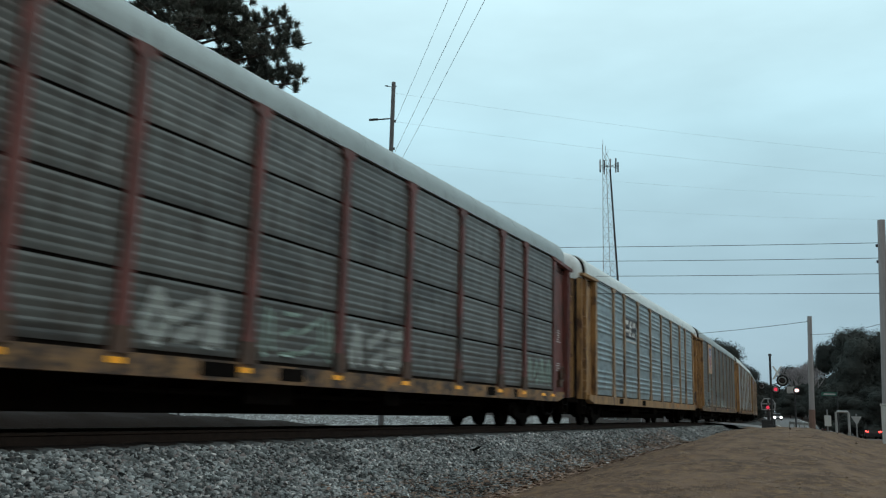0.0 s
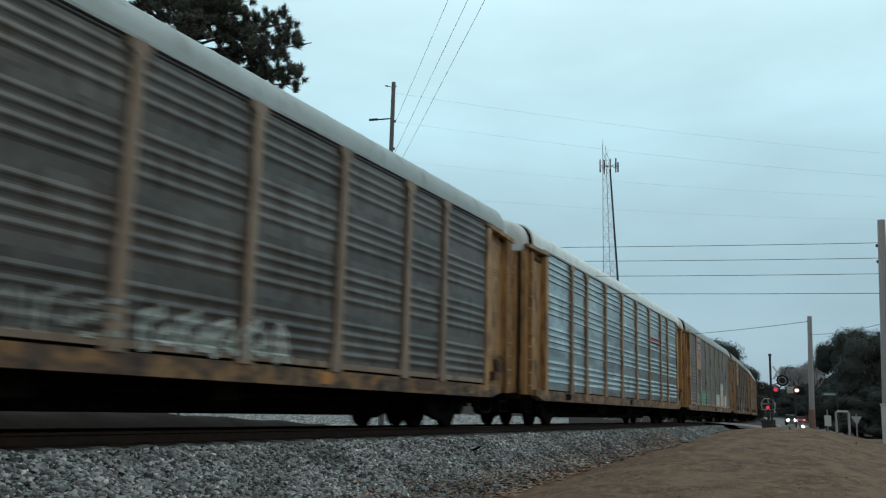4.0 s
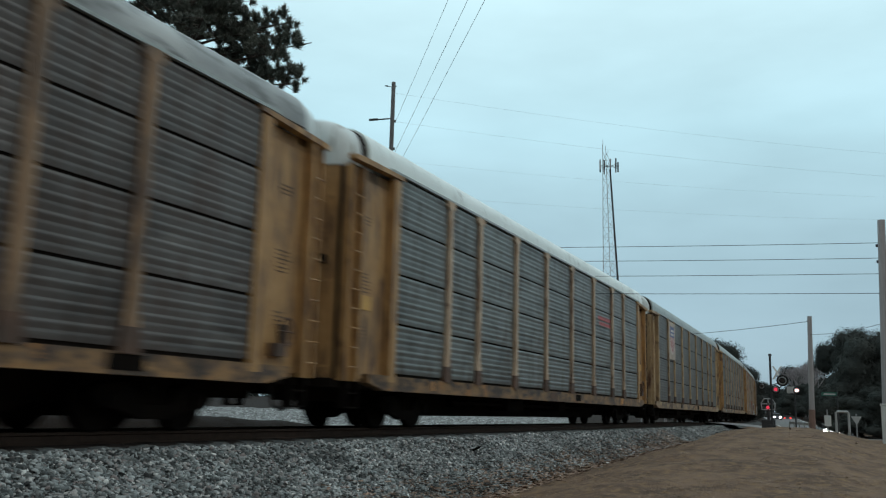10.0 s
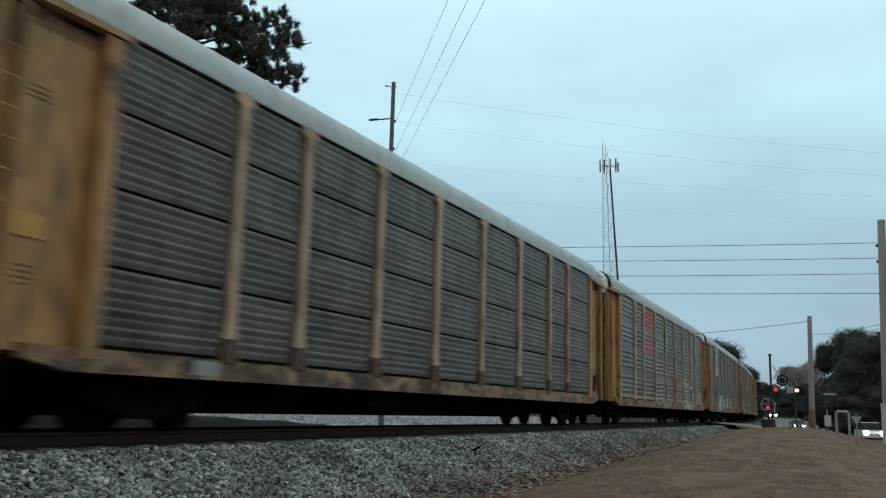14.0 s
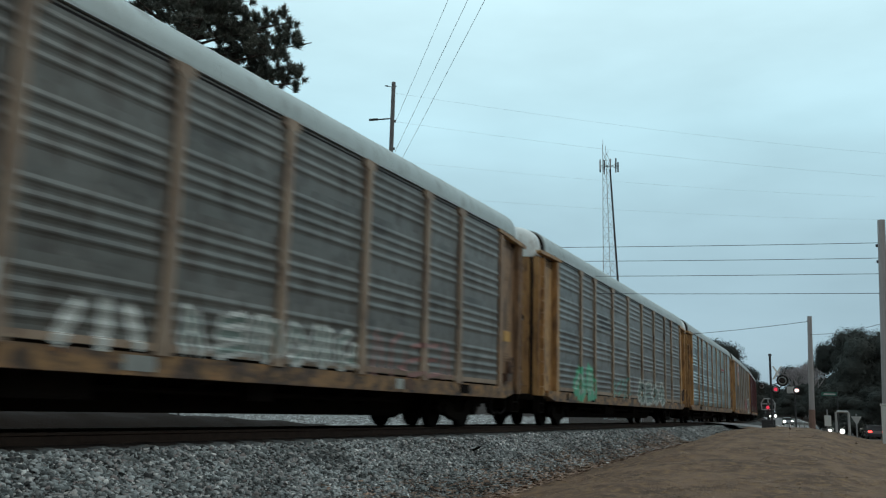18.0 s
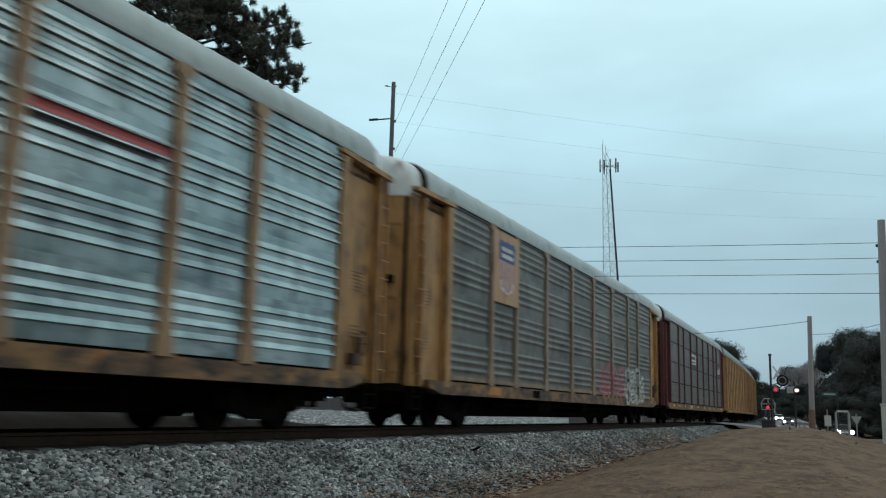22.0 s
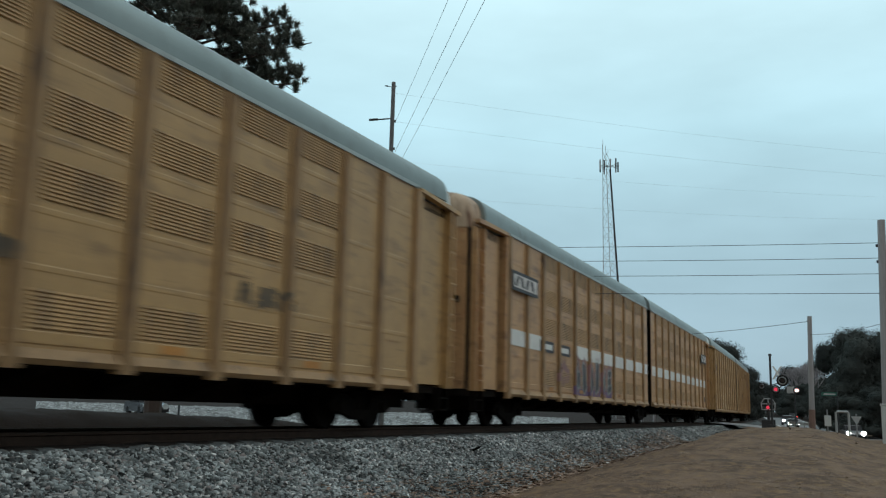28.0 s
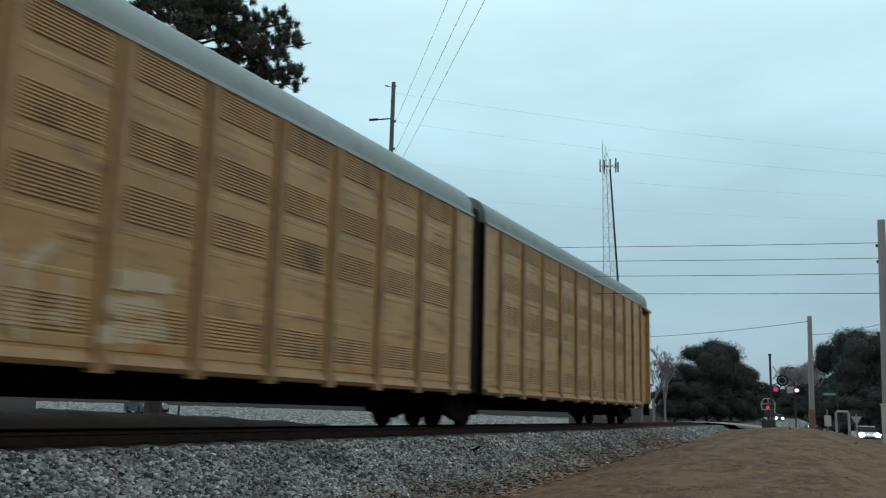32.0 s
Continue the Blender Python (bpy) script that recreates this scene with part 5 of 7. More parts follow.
def pole(x, y, top, r, label, lean=(0, 0), arms=(), base=None, wood=m_pole):
    z0 = zground(x, y) - 0.3
    p = thing("utility_pole", None, None, label, "utility pole", m=Matrix.Translation((x, y, z0)))
    h = top - z0
    part("shaft", Shape().tube([(0, 0, 0), (lean[0] * 0.5, lean[1] * 0.5, h / 2), (lean[0], lean[1], h)], r * 1.15, r * 0.85, 12), wood, p, smooth=False)
    if base:
        part("painted_base", Shape().tube([(0, 0, 0.05), (lean[0] * base / h, lean[1] * base / h, base)], r * 1.22, r * 1.18, 12), m_polebase, p, "faded red painted base")
    for zz, a, b, kind in arms:
        dx, dy = a[0], a[1]
        s = Shape().tube([(lean[0], lean[1], zz - z0), (dx + lean[0], dy + lean[1], zz - z0 + a[2])], b, n=6)
        arm = part("crossarm" if kind == "arm" else "bracket", s, wood if kind == "arm" else m_darksteel, p)
        part("insulator", Shape().tube([(dx * 0.62 + lean[0], dy * 0.62 + lean[1], zz - z0 + a[2] * 0.62 + 0.01), (dx * 1.02 + lean[0], dy * 1.02 + lean[1], zz - z0 + a[2] * 1.02 + 0.01)], b * 1.9, n=8), m_darksteel, arm)
    return p


PA = (31.53, 17.45)
PB = (48.0, 2.49)
PC = (36.0, -0.62)
RIGHT_A = Vector((0.481, -0.877, 0))
pole(*PA, 14.02, 0.10, "tall dark wooden utility pole behind the track", wood=m_poledark, arms=[(13.80, (-0.17, 0.31, 0.04), 0.014, "arm"), (13.80, (0.06, -0.11, 0.04), 0.014, "arm"), (12.42, (-0.46, 0.84, -0.12), 0.028, "bracket"), (12.3, (0.08, -0.12, 0.0), 0.03, "bracket"), (11.1, (0.08, -0.12, 0.0), 0.03, "bracket")])
pole(*PB, 5.5, 0.125, "weathered wooden pole with a faded red base", lean=(0, -0.11), base=1.45)
pole(*PC, 7.75, 0.155, "stout grey wooden utility pole on the grass", lean=(0, -0.20), arms=[(6.8, (0.05, 0.22, 0), 0.03, "bracket"), (6.2, (0.05, 0.22, 0), 0.03, "bracket")])


def wire(a, b, sag, r, material, label="overhead wire"):
    a, b = Vector(a), Vector(b)
    pts = [a.lerp(b, k / 16) - Vector((0, 0, sag * 4 * (k / 16) * (1 - k / 16))) for k in range(17)]
    return thing("overhead_wire", Shape().tube(pts, r, n=5), material, label, "wire", "overhead wires")


# three wires that run from the tall pole over the camera
for z, dx, dy in ((12.30, 0.1, -0.1), (11.0, 0.15, -0.1), (10.55, 0.55, -0.1)):
    a = Vector((PA[0] + dx, PA[1] + dy, z))
    wire(a, a + Vector((-70, -50.5, 1.5)), 0.3, 0.0065, m_wire_mid, "dark overhead wire above the track")
# four wires between the tall pole and the stout one
for z0, z1 in ((6.88, 6.90), (6.33, 6.33), (5.73, 5.75), (5.08, 5.03)):
    wire((PA[0], PA[1], z0), (PC[0], PC[1] - 0.15, z1), 0.05, 0.011, m_wire, "dark overhead wire to the stout pole")
# fainter wires higher up, towards a pole out of view
for z0, z1, rr in ((13.55, 14.6, 0.0028), (12.3, 13.4, 0.0028), (10.6, 12.5, 0.0022), (9.2, 11.4, 0.0022)):
    wire((PA[0], PA[1], z0), (56.0, -8.0, z1), 0.4, rr, m_wire_pale, "thin pale overhead wire")
wire((PB[0], PB[1] - 0.1, 5.25), (78.0, 26.0, 7.3), 0.45, 0.014, m_wire, "sagging wire from the shorter pole")
wire((PB[0], PB[1] - 0.1, 4.6), (PC[0], PC[1] - 0.1, 3.95), 0.12, 0.010, m_wire, "thin wire between two poles")


def radio_tower(x, y, top):
    z0 = zground(x, y)
    t = thing("radio_mast", None, None, "slender steel lattice radio mast with antennas", "radio mast", m=Matrix.Translation((x, y, z0)) @ pose(0, 0, 0, 0, 0, math.degrees(math.atan2(y, x)) - 90))
    h = top - z0

    def leg(k, z):
        f = z / h
        return [(-0.95, 0.0), (3.3 - 3.15 * f, 0.0), (1.2 - 1.6 * f, 2.6 - 2.1 * f)][k]

    for k in range(3):
        top = h - 5.0 if k == 1 else h
        s = Shape().tube([(*leg(k, 0), 0), (*leg(k, top * 0.5), top * 0.5), (*leg(k, top), top)], (0.08, 0.26, 0.08)[k], (0.06, 0.18, 0.05)[k], 6)
        part("leg", s, m_darksteel if k == 1 else m_steel, t)
    br = Shape()
    z = 0.0
    flip = 0
    while z < h - 2.0:
        for a, b in ((0, 1), (1, 2), (2, 0)):
            if flip:
                a, b = b, a
            br.tube([(*leg(a, z), z), (*leg(b, z + 1.9), z + 1.9)], 0.035, n=4)
        br.tube([(*leg(0, z), z), (*leg(1, z), z)], 0.03, n=4)
        z += 1.9
        flip = 1 - flip
    part("bracing", br, m_steel, t)
    zz = h - 4.2
    ring = Shape()
    for k in range(9):
        a = 2 * math.pi * k / 9
        ring.tube([(0.2, 0.4, zz), (0.2 + 1.7 * math.cos(a), 0.4 + 1.7 * math.sin(a), zz)], 0.05, n=4)
    part("platform", ring, m_darksteel, t)
    for k in range(9):
        a = 2 * math.pi * k / 9
        part("antenna", Shape().box(-0.14, 0.14, -0.08, 0.08, -1.0, 1.0, 0.03), m_steel if k % 2 else m_darksteel, t, "", (0.2 + 1.75 * math.cos(a), 0.4 + 1.75 * math.sin(a), zz + 0.2 * (k % 3) - 0.2))
    part("whip", Shape().tube([(-0.9, 0, h - 0.5), (-0.9, 0, h + 1.2)], 0.04, n=5), m_steel, t)


radio_tower(164.5, 43.1, 51.9)

# ---------------------------------------------------------------- trees
m_bark = mat("pine_bark", (0.075, 0.055, 0.045), (0.045, 0.035, 0.03), 0.9, scale=5, stretch=(1, 1, 0.3), bump=0.8)
m_needle = mat("pine_needles", (0.125, 0.140, 0.118), (0.070, 0.082, 0.070), 0.6, scale=1.5, amount=0.5, bump=0)
m_far = mat("far_foliage", (0.056, 0.064, 0.060), (0.040, 0.047, 0.045), 0.9, scale=0.25, amount=0.5, bump=0, spec=0.05)
# distance haze is put into the pale colour of the twigs
m_bare = mat("haze_pale_twigs", (0.26, 0.25, 0.26), (0.19, 0.18, 0.19), 0.9, bump=0)


def pine_tree(x, y, height, spec_seed=8):
    """A tall pine: trunk, limbs, and brushes of needles at the ends of its twigs."""
    rng = random.Random(spec_seed)
    z0 = zground(x, y) - 0.2
    t = thing("pine_tree", None, None, "tall loblolly pine with dark needle clumps behind the track", "pine tree", m=Matrix.Translation((x, y, z0)))
    part("trunk", Shape().tube([(0, 0, 0), (0.15, 0.1, height * 0.35), (0.05, 0.2, height * 0.7), (0.1, 0.1, height)], 0.28, 0.05, 10), m_bark, t)
    limbs, brush_v, brush_f = Shape(), [], []

    def brush(c, d, size):
        """A bottle brush of needles round the end of a twig."""
        d = Vector(d).normalized()
        a = d.cross(Vector((0.3, 0.2, 1))).normalized()
        b = d.cross(a)
        for _ in range(95):
            ang = rng.uniform(0, 6.283)
            lean = rng.uniform(0.1, 1.5)
            n = (d * math.cos(lean) + (a * math.cos(ang) + b * math.sin(ang)) * math.sin(lean)).normalized()
            o = Vector(c) - d * rng.uniform(0, size * 0.75)
            tip = o + n * size * rng.uniform(0.65, 1.1)
            sd = n.cross(Vector((rng.uniform(-1, 1), rng.uniform(-1, 1), rng.uniform(-1, 1)))).normalized() * 0.016
            k = len(brush_v)
            brush_v.extend([tuple(o - sd), tuple(o + sd), tuple(tip)])
            brush_f.append((k, k + 1, k + 2))

    # boughs: how far out to the crown's side, and at what height, each one ends
    across = Vector((y, -x, 0)).normalized()
    deep = Vector((x, y, 0)).normalized()
    tips = [(4.25, 13.05), (4.14, 12.37), (3.52, 13.6), (2.85, 13.56), (2.5, 13.02), (3.33, 12.73), (3.89, 12.67), (3.76, 11.48), (3.14, 11.93), (2.38, 12.38), (1.95, 13.14), (2.09, 14.0), (1.34, 13.66), (1.62, 12.88), (0.95, 13.25), (0.58, 13.68), (0.02, 13.24), (-0.52, 13.56), (0.25, 14.41), (1.65, 14.7), (0.96, 15.06), (2.77, 12.33)]
    rows = [(across * a + deep * rng.uniform(-1.2, 1.2), b - z0, 7) for a, b in tips]
    for i in range(26):
        f = rng.uniform(0.0, 1.0)
        ang = i * 2.4 + rng.uniform(-0.5, 0.5)
        ln = (1.0 - 0.75 * f) * rng.uniform(2.6, 3.6)
        flat = Vector((math.cos(ang) * ln, math.sin(ang) * ln, 0))
        if flat.dot(across) < 1.4 or f > 0.5:
            rows.append((flat, height * (0.62 + 0.38 * f), 10))
    for flat, top, n_twigs in rows:
        reach = flat.length
        root = Vector((0.08, 0.12, max(top - 0.3 * reach, height * 0.45)))
        end = flat + Vector((0, 0, top - 0.25))
        mid = root.lerp(end, 0.5) + Vector((0, 0, rng.uniform(-0.1, 0.25)))
        limbs.tube([root, mid, end], 0.06, 0.018, 5)
        for j in range(n_twigs):
            u = rng.uniform(0.62, 1.0) if n_twigs < 8 else rng.uniform(0.35, 1.0)
            p = root.lerp(mid, u * 2) if u < 0.5 else mid.lerp(end, u * 2 - 1)
            q = p + Vector((rng.uniform(-0.5, 0.5), rng.uniform(-0.5, 0.5), rng.uniform(-0.2, 0.35)))
            limbs.tube([p, q], 0.016, 0.008, 4)
            for _ in range(4):
                e = q + Vector((rng.uniform(-0.32, 0.32), rng.uniform(-0.32, 0.32), rng.uniform(0.02, 0.34)))
                limbs.tube([q, e], 0.008, 0.005, 3)
                brush(e, (e - q) + Vector((0, 0, 0.2)), rng.uniform(0.20, 0.28))
    part("limb_frame", limbs, m_bark, t)
    me = bpy.data.meshes.new("crown")
    me.from_pydata(brush_v, [], brush_f)
    part("crown", me, m_needle, t)
    return t


pine_tree(21.9, 20.3, 19.5)


def far_crown(seed, lobes, n):
    """A dense dark crown of many small leaf clumps in overlapping lobes, unit height 1."""
    rng = np.random.default_rng(seed)
    vs = []
    for _ in range(n):
        cx, cy, cz, r = lobes[rng.integers(len(lobes))]
        d = rng.normal(size=3)
        d /= np.linalg.norm(d)
        p = np.array([cx, cy, cz]) + d * r * rng.uniform(0.60, 1.07) * np.array([1, 1, 0.8])
        for _k in range(3):
            q = p + rng.normal(size=3) * 0.016
            e1, e2 = rng.normal(size=3) * 0.014, rng.normal(size=3) * 0.014
            e1, e2 = e1 - 0.85 * e1.dot(d) * d, e2 - 0.85 * e2.dot(d) * d
            vs += [q, q + e1, q + e2]
    # inner boughs that close the crown's heart
    for cx, cy, cz, r in lobes:
        ring = [np.array([cx + r * 0.66 * math.sin(b) * math.cos(a), cy + r * 0.66 * math.sin(b) * math.sin(a), cz + r * 0.53 * math.cos(b)]) for b in np.linspace(0.01, 3.13, 7) for a in np.linspace(0, 6.283, 10)]
        for i in range(6):
            for j in range(9):
                k = i * 10 + j
                vs += [ring[k], ring[k + 1], ring[k + 11], ring[k], ring[k + 11], ring[k + 10]]
    vs = np.array(vs)
    me = bpy.data.meshes.new("crown")
    me.from_pydata(vs.tolist(), [], np.arange(len(vs)).reshape(-1, 3).tolist())
    me.materials.append(m_far)
    return me


def lobes_for(seed, wide):
    rng = random.Random(seed)
    out = [(0, 0, 0.5, 0.30), (0, 0, 0.78, 0.2), (0.05, 0, 0.3, 0.3)]
    for _ in range(14):
        a = rng.uniform(0, 6.28)
        z = rng.uniform(0.15, 0.88)
        rr = wide * (1.0 - 0.55 * z) * rng.uniform(0.5, 1.0)
        out.append((rr * math.cos(a), rr * math.sin(a), z, rng.uniform(0.10, 0.19)))
    return out


CROWNS = [far_crown(60 + k, lobes_for(70 + k, 0.42), 9000) for k in range(3)]
TRUNK = Shape().tube([(0, 0, -0.03), (0.01, 0, 0.35), (0, 0.01, 0.8)], 0.022, 0.006, 7).mesh("trunk")


def far_tree(x, y, h, k, wide=1.0, turn=0.0):
    t = thing("evergreen_tree", None, None, "dark dense evergreen tree in the distance", "tree", "trees beyond the crossing")
    part("trunk", TRUNK, m_bark, t)
    part("crown", CROWNS[k % 3], m_far, t)
    t.matrix_world = Matrix.Translation((x, y, zground(x, y))) @ pose(0, 0, 0, 0, 0, turn) @ Matrix.Diagonal((h * wide, h * wide, h, 1))
    return t


def bare_tree(x, y, h, seed):
    """A leafless tree that forks into fine twigs."""
    rng = random.Random(seed)
    s = Shape()
    t = thing("bare_tree", None, None, "leafless winter tree in the distance", "tree", "trees beyond the crossing", Matrix.Translation((x, y, zground(x, y) - 0.1)))
    trunk = Shape()

    def grow(p, d, ln, r, depth):
        q = p + d * ln
        (trunk if depth > 4 else s).tube([p, q], r, r * 0.65, 5 if depth > 3 else 3)
        if depth == 0:
            return
        for _ in range(3 if depth > 1 else 8):
            nd = (d + Vector((rng.uniform(-0.75, 0.75), rng.uniform(-0.75, 0.75), rng.uniform(-0.1, 0.5)))).normalized()
            grow(q, nd, ln * rng.uniform(0.6, 0.82), r * 0.6, depth - 1)

    grow(Vector((0, 0, 0)), Vector((0, 0, 1)), h * 0.27, h * 0.018, 5)
    part("trunk", trunk, m_bare, t)
    part("twig_crown", s, m_bare, t)
    return t


# px, distance and height of each tree that stands round the crossing
def spot(q, s):
    return s, q * s


for q, s, h, k, wd in ((0.170, 135, 9.4, 0, 1.0), (0.156, 138, 12.0, 1, 1.0), (0.144, 140, 13.2, 2, 1.0), (0.131, 146, 13.6, 0, 0.9), (0.118, 150, 10.0, 1, 0.9), (0.190, 132, 8.0, 2, 1.2), (0.124, 330, 27, 1, 0.9), (0.113, 320, 17, 2, 0.9), (0.104, 330, 14, 0, 1.0), (0.094, 340, 11, 1, 1.2),
                    (0.021, 122, 12.3, 0, 0.85), (0.006, 118, 13.4, 1, 0.9), (-0.008, 120, 13.4, 2, 1.0), (-0.022, 118, 12.4, 0, 1.0), (-0.045, 116, 12, 1, 1.1), (0.026, 128, 8.0, 2, 0.9), (0.012, 128, 8.4, 1, 1.2), (-0.005, 126, 8.6, 0, 1.2), (-0.012, 112, 6.0, 1, 1.6), (-0.030, 112, 6.0, 2, 1.6), (0.010, 113, 5.0, 0, 1.6), (0.063, 285, 15, 0, 1.1), (0.078, 300, 8, 1, 1.3), (0.072, 236, 6.5, 2, 1.3), (0.061, 238, 8.5, 0, 1.2), (0.052, 236, 9.0, 1, 1.2), (0.053, 285, 16, 2, 1.1)):
    far_tree(*spot(q, s), h, k, wd, 57.0 * k + 400 * q)
for q, s, h, sd in ((0.212, 128, 12.0, 4), (0.200, 126, 11.0, 9), (0.225, 135, 11, 5), (0.063, 262, 18.0, 6), (0.054, 255, 18.5, 7), (0.049, 250, 17.0, 11), (0.059, 266, 18.0, 12), (0.067, 270, 16.0, 15), (0.057, 272, 17.5, 18)):
    bare_tree(*spot(q, s), h, sd)
# woods that close the horizon
wv, wf = [], []
rng_w = np.random.default_rng(5)
for k in range(1300):
    ang = rng_w.uniform(-3.14, 3.14)
    dist = rng_w.uniform(380, 520)
    hh = rng_w.uniform(7, 15) * (1.0 if abs(ang - 0.05) > 0.06 else 0.7)
    if k >= 900:
        # unseen belt of trees added across the road to dim the train's near side
        ang, dist, hh = rng_w.uniform(-2.7, -0.75), rng_w.uniform(62, 90), rng_w.uniform(12, 22)
    cx, cy = dist * math.cos(ang), dist * math.sin(ang)
    for _ in range(40):
        p = np.array([cx, cy, 2.0]) + np.array([rng_w.normal() * 5, rng_w.normal() * 5, abs(rng_w.normal()) * hh * 0.5])
        b = len(wv)
        wv += [tuple(p), tuple(p + rng_w.normal(size=3) * 1.6), tuple(p + rng_w.normal(size=3) * 1.6)]
        wf.append((b, b + 1, b + 2))
me = bpy.data.meshes.new("woods")
me.from_pydata(wv, [], wf)
setting("far_woods", me, m_far, "dark woods along the horizon and an added unseen belt across the road", "stuff")

# ---------------------------------------------------------------- crossing signals, signs, cabinets
m_lens = mat("red_lens", (0.4, 0.02, 0.02), (0.3, 0.02, 0.02), 0.3, emit=(1.0, 0.06, 0.12), power=0.75, bump=0)
m_lensdark = mat("dark_lens", (0.03, 0.01, 0.01), (0.02, 0.01, 0.01), 0.3, bump=0)
m_bright = mat("lamp_white", (0.9, 0.9, 0.9), (0.9, 0.9, 0.9), 0.3, emit=(1.0, 0.97, 0.93), power=30.0, bump=0)
m_glare = mat("lamp_signal_white", (0.9, 0.9, 0.9), (0.9, 0.9, 0.9), 0.3, emit=(1.0, 0.95, 0.92), power=14.0, bump=0)
m_tail = mat("lamp_red", (0.5, 0.02, 0.02), (0.4, 0.02, 0.02), 0.3, emit=(1.0, 0.06, 0.05), power=5.0, bump=0)
m_sign = mat("sign_green", (0.02, 0.12, 0.09), (0.02, 0.10, 0.075), 0.5)
m_alu = mat("aluminium", (0.42, 0.45, 0.46), (0.33, 0.36, 0.37), 0.45, 0.5)
m_cab = mat("cabinet_grey", (0.50, 0.54, 0.54), (0.44, 0.48, 0.48), 0.5)


def lamp_head(parent, y, z, x, lit, size=0.30):
    """A round signal head that faces the camera's way: black disc, hood and lens."""
    b = part("background_disc", Shape().disc_x(y, z, size, x, x + 0.04, 22), M["black"], parent)
    hood = Shape()
    n = 12
    for i in range(n):
        a0, a1 = math.pi * (i - 1) / (n - 2) * 1.0, math.pi * i / (n - 2) * 1.0
        r = 0.125
        hood.add([(x, y + r * math.cos(a0), z + r * math.sin(a0)), (x, y + r * math.cos(a1), z + r * math.sin(a1)), (x - 0.28, y + r * math.cos(a1), z + r * math.sin(a1)), (x - 0.28, y + r * math.cos(a0), z + r * math.sin(a0))], [(0, 1, 2, 3)])
    part("hood", hood, M["black"], b)
    rim = Shape().tube([(x - 0.012, y + size * 0.62 * math.cos(0.3927 * k), z + size * 0.62 * math.sin(0.3927 * k)) for k in range(17)], size * 0.075, n=5)
    part("rim", rim, m_alu, b, "worn pale ring")
    part("lens", Shape().disc_x(y, z, 0.115, x - 0.03, x - 0.005, 16), m_lens if lit else m_lensdark, b, "lit red lens" if lit else "dark lens")


def crossing_signal(x, y, top):
    z0 = zground(x, y) - 0.1
    s = thing("crossing_signal", None, None, "railway crossing signal mast with crossbuck and red lights", "crossing signal", m=Matrix.Translation((x, y, z0)))
    h = top - z0
    part("mast", Shape().tube([(0, 0, 0), (0, 0, h)], 0.07, n=10), m_darksteel, s)
    part("base", Shape().box(-0.2, 0.2, -0.2, 0.2, 0.0, 0.7, 0.03), m_darksteel, s)
    for sg in (-1, 1):
        b = Shape()
        d, w = 0.42, 0.09
        b.prism_x([(-0.42 - d * 0.6 - w * 0.7, h - 1.08 - sg * d), (-0.42 - d * 0.6 + w * 0.7, h - 1.08 - sg * d), (-0.42 + d * 0.6 + w * 0.7, h - 1.08 + sg * d), (-0.42 + d * 0.6 - w * 0.7, h - 1.08 + sg * d)], -0.10 - 0.02 * sg, -0.085 - 0.02 * sg)
        part("crossbuck", b, M["white"], s, "weathered white crossbuck board")
    arm = Shape().tube([(0, 0.8, h - 2.15), (0, -0.9, h - 1.6)], 0.04, n=6)
    part("lamp_arm", arm, m_darksteel, s)
    lamp_head(s, -0.72, h - 1.58, -0.15, False, 0.36)
    lamp_head(s, -0.30, h - 2.14, -0.15, True, 0.27)
    part("bell", Shape().tube([(0, 0, h), (0, 0, h + 0.15)], 0.13, 0.08, 10), m_darksteel, s)
    lamp_head(s, 0.55, h - 1.95, -0.1, False, 0.22)
    return s


crossing_signal(62.0, 5.58, 4.42)


def far_signal(x, y, z):
    z0 = zground(x, y) - 0.1
    s = thing("crossing_signal", None, None, "farther crossing signal with one lit lamp", "crossing signal", m=Matrix.Translation((x, y, z0)))
    part("mast", Shape().tube([(0, 0, 0), (0, 0, z - z0 + 0.4)], 0.05, n=8), m_darksteel, s)
    part("box", Shape().box(-0.1, 0.1, -0.2, 0.5, z - z0 - 0.2, z - z0 + 0.25), m_alu, s)
    lamp_head(s, -0.15, z - z0, -0.2, True, 0.25)
    part("lamp_core", Shape().disc_x(-0.15, z - z0, 0.09, -0.26, -0.25, 12), m_glare, s, "glaring lamp")


far_signal(66.0, 4.42, 2.35)


def gate_box(x, y):
    """The gate's drive with its counterweight frame and a red lamp."""
    z0 = zground(x, y)
    s = thing("gate_mechanism", None, None, "crossing gate drive with pale frame and lit red lamp", "gate mechanism", m=Matrix.Translation((x, y, z0)))
    top = 1.72 - z0
    part("drive_box", Shape().box(-0.3, 0.3, -0.42, 0.42, 0.0, 0.9, 0.05), m_darksteel, s)
    fr = Shape()
    pts = [(0, 0.40, top - 0.75), (0, 0.44, top - 0.30), (0, 0.25, top), (0, -0.25, top), (0, -0.44, top - 0.30), (0, -0.40, top - 0.75)]
    fr.tube(pts, 0.035, n=6)
    fr.tube([(0, 0.42, top - 0.72), (0, -0.42, top - 0.72)], 0.035, n=6)
    part("stand", Shape().tube([(0.05, 0, 0.5), (0.05, 0, top - 0.3)], 0.09, n=8), m_darksteel, s)
    fr.tube([(0, 0.46, top - 0.35), (0, -0.46, top - 0.35)], 0.03, n=6)
    fr.tube([(0, 0.0, top), (0, 0.0, top - 0.7)], 0.03, n=6)
    part("frame", fr, m_alu, s, "pale tubular frame")
    part("lamp", Shape().disc_x(0.02, top - 0.58, 0.11, -0.10, -0.04, 14), m_lens, s, "lit red lamp")


gate_box(64.0, 5.98)


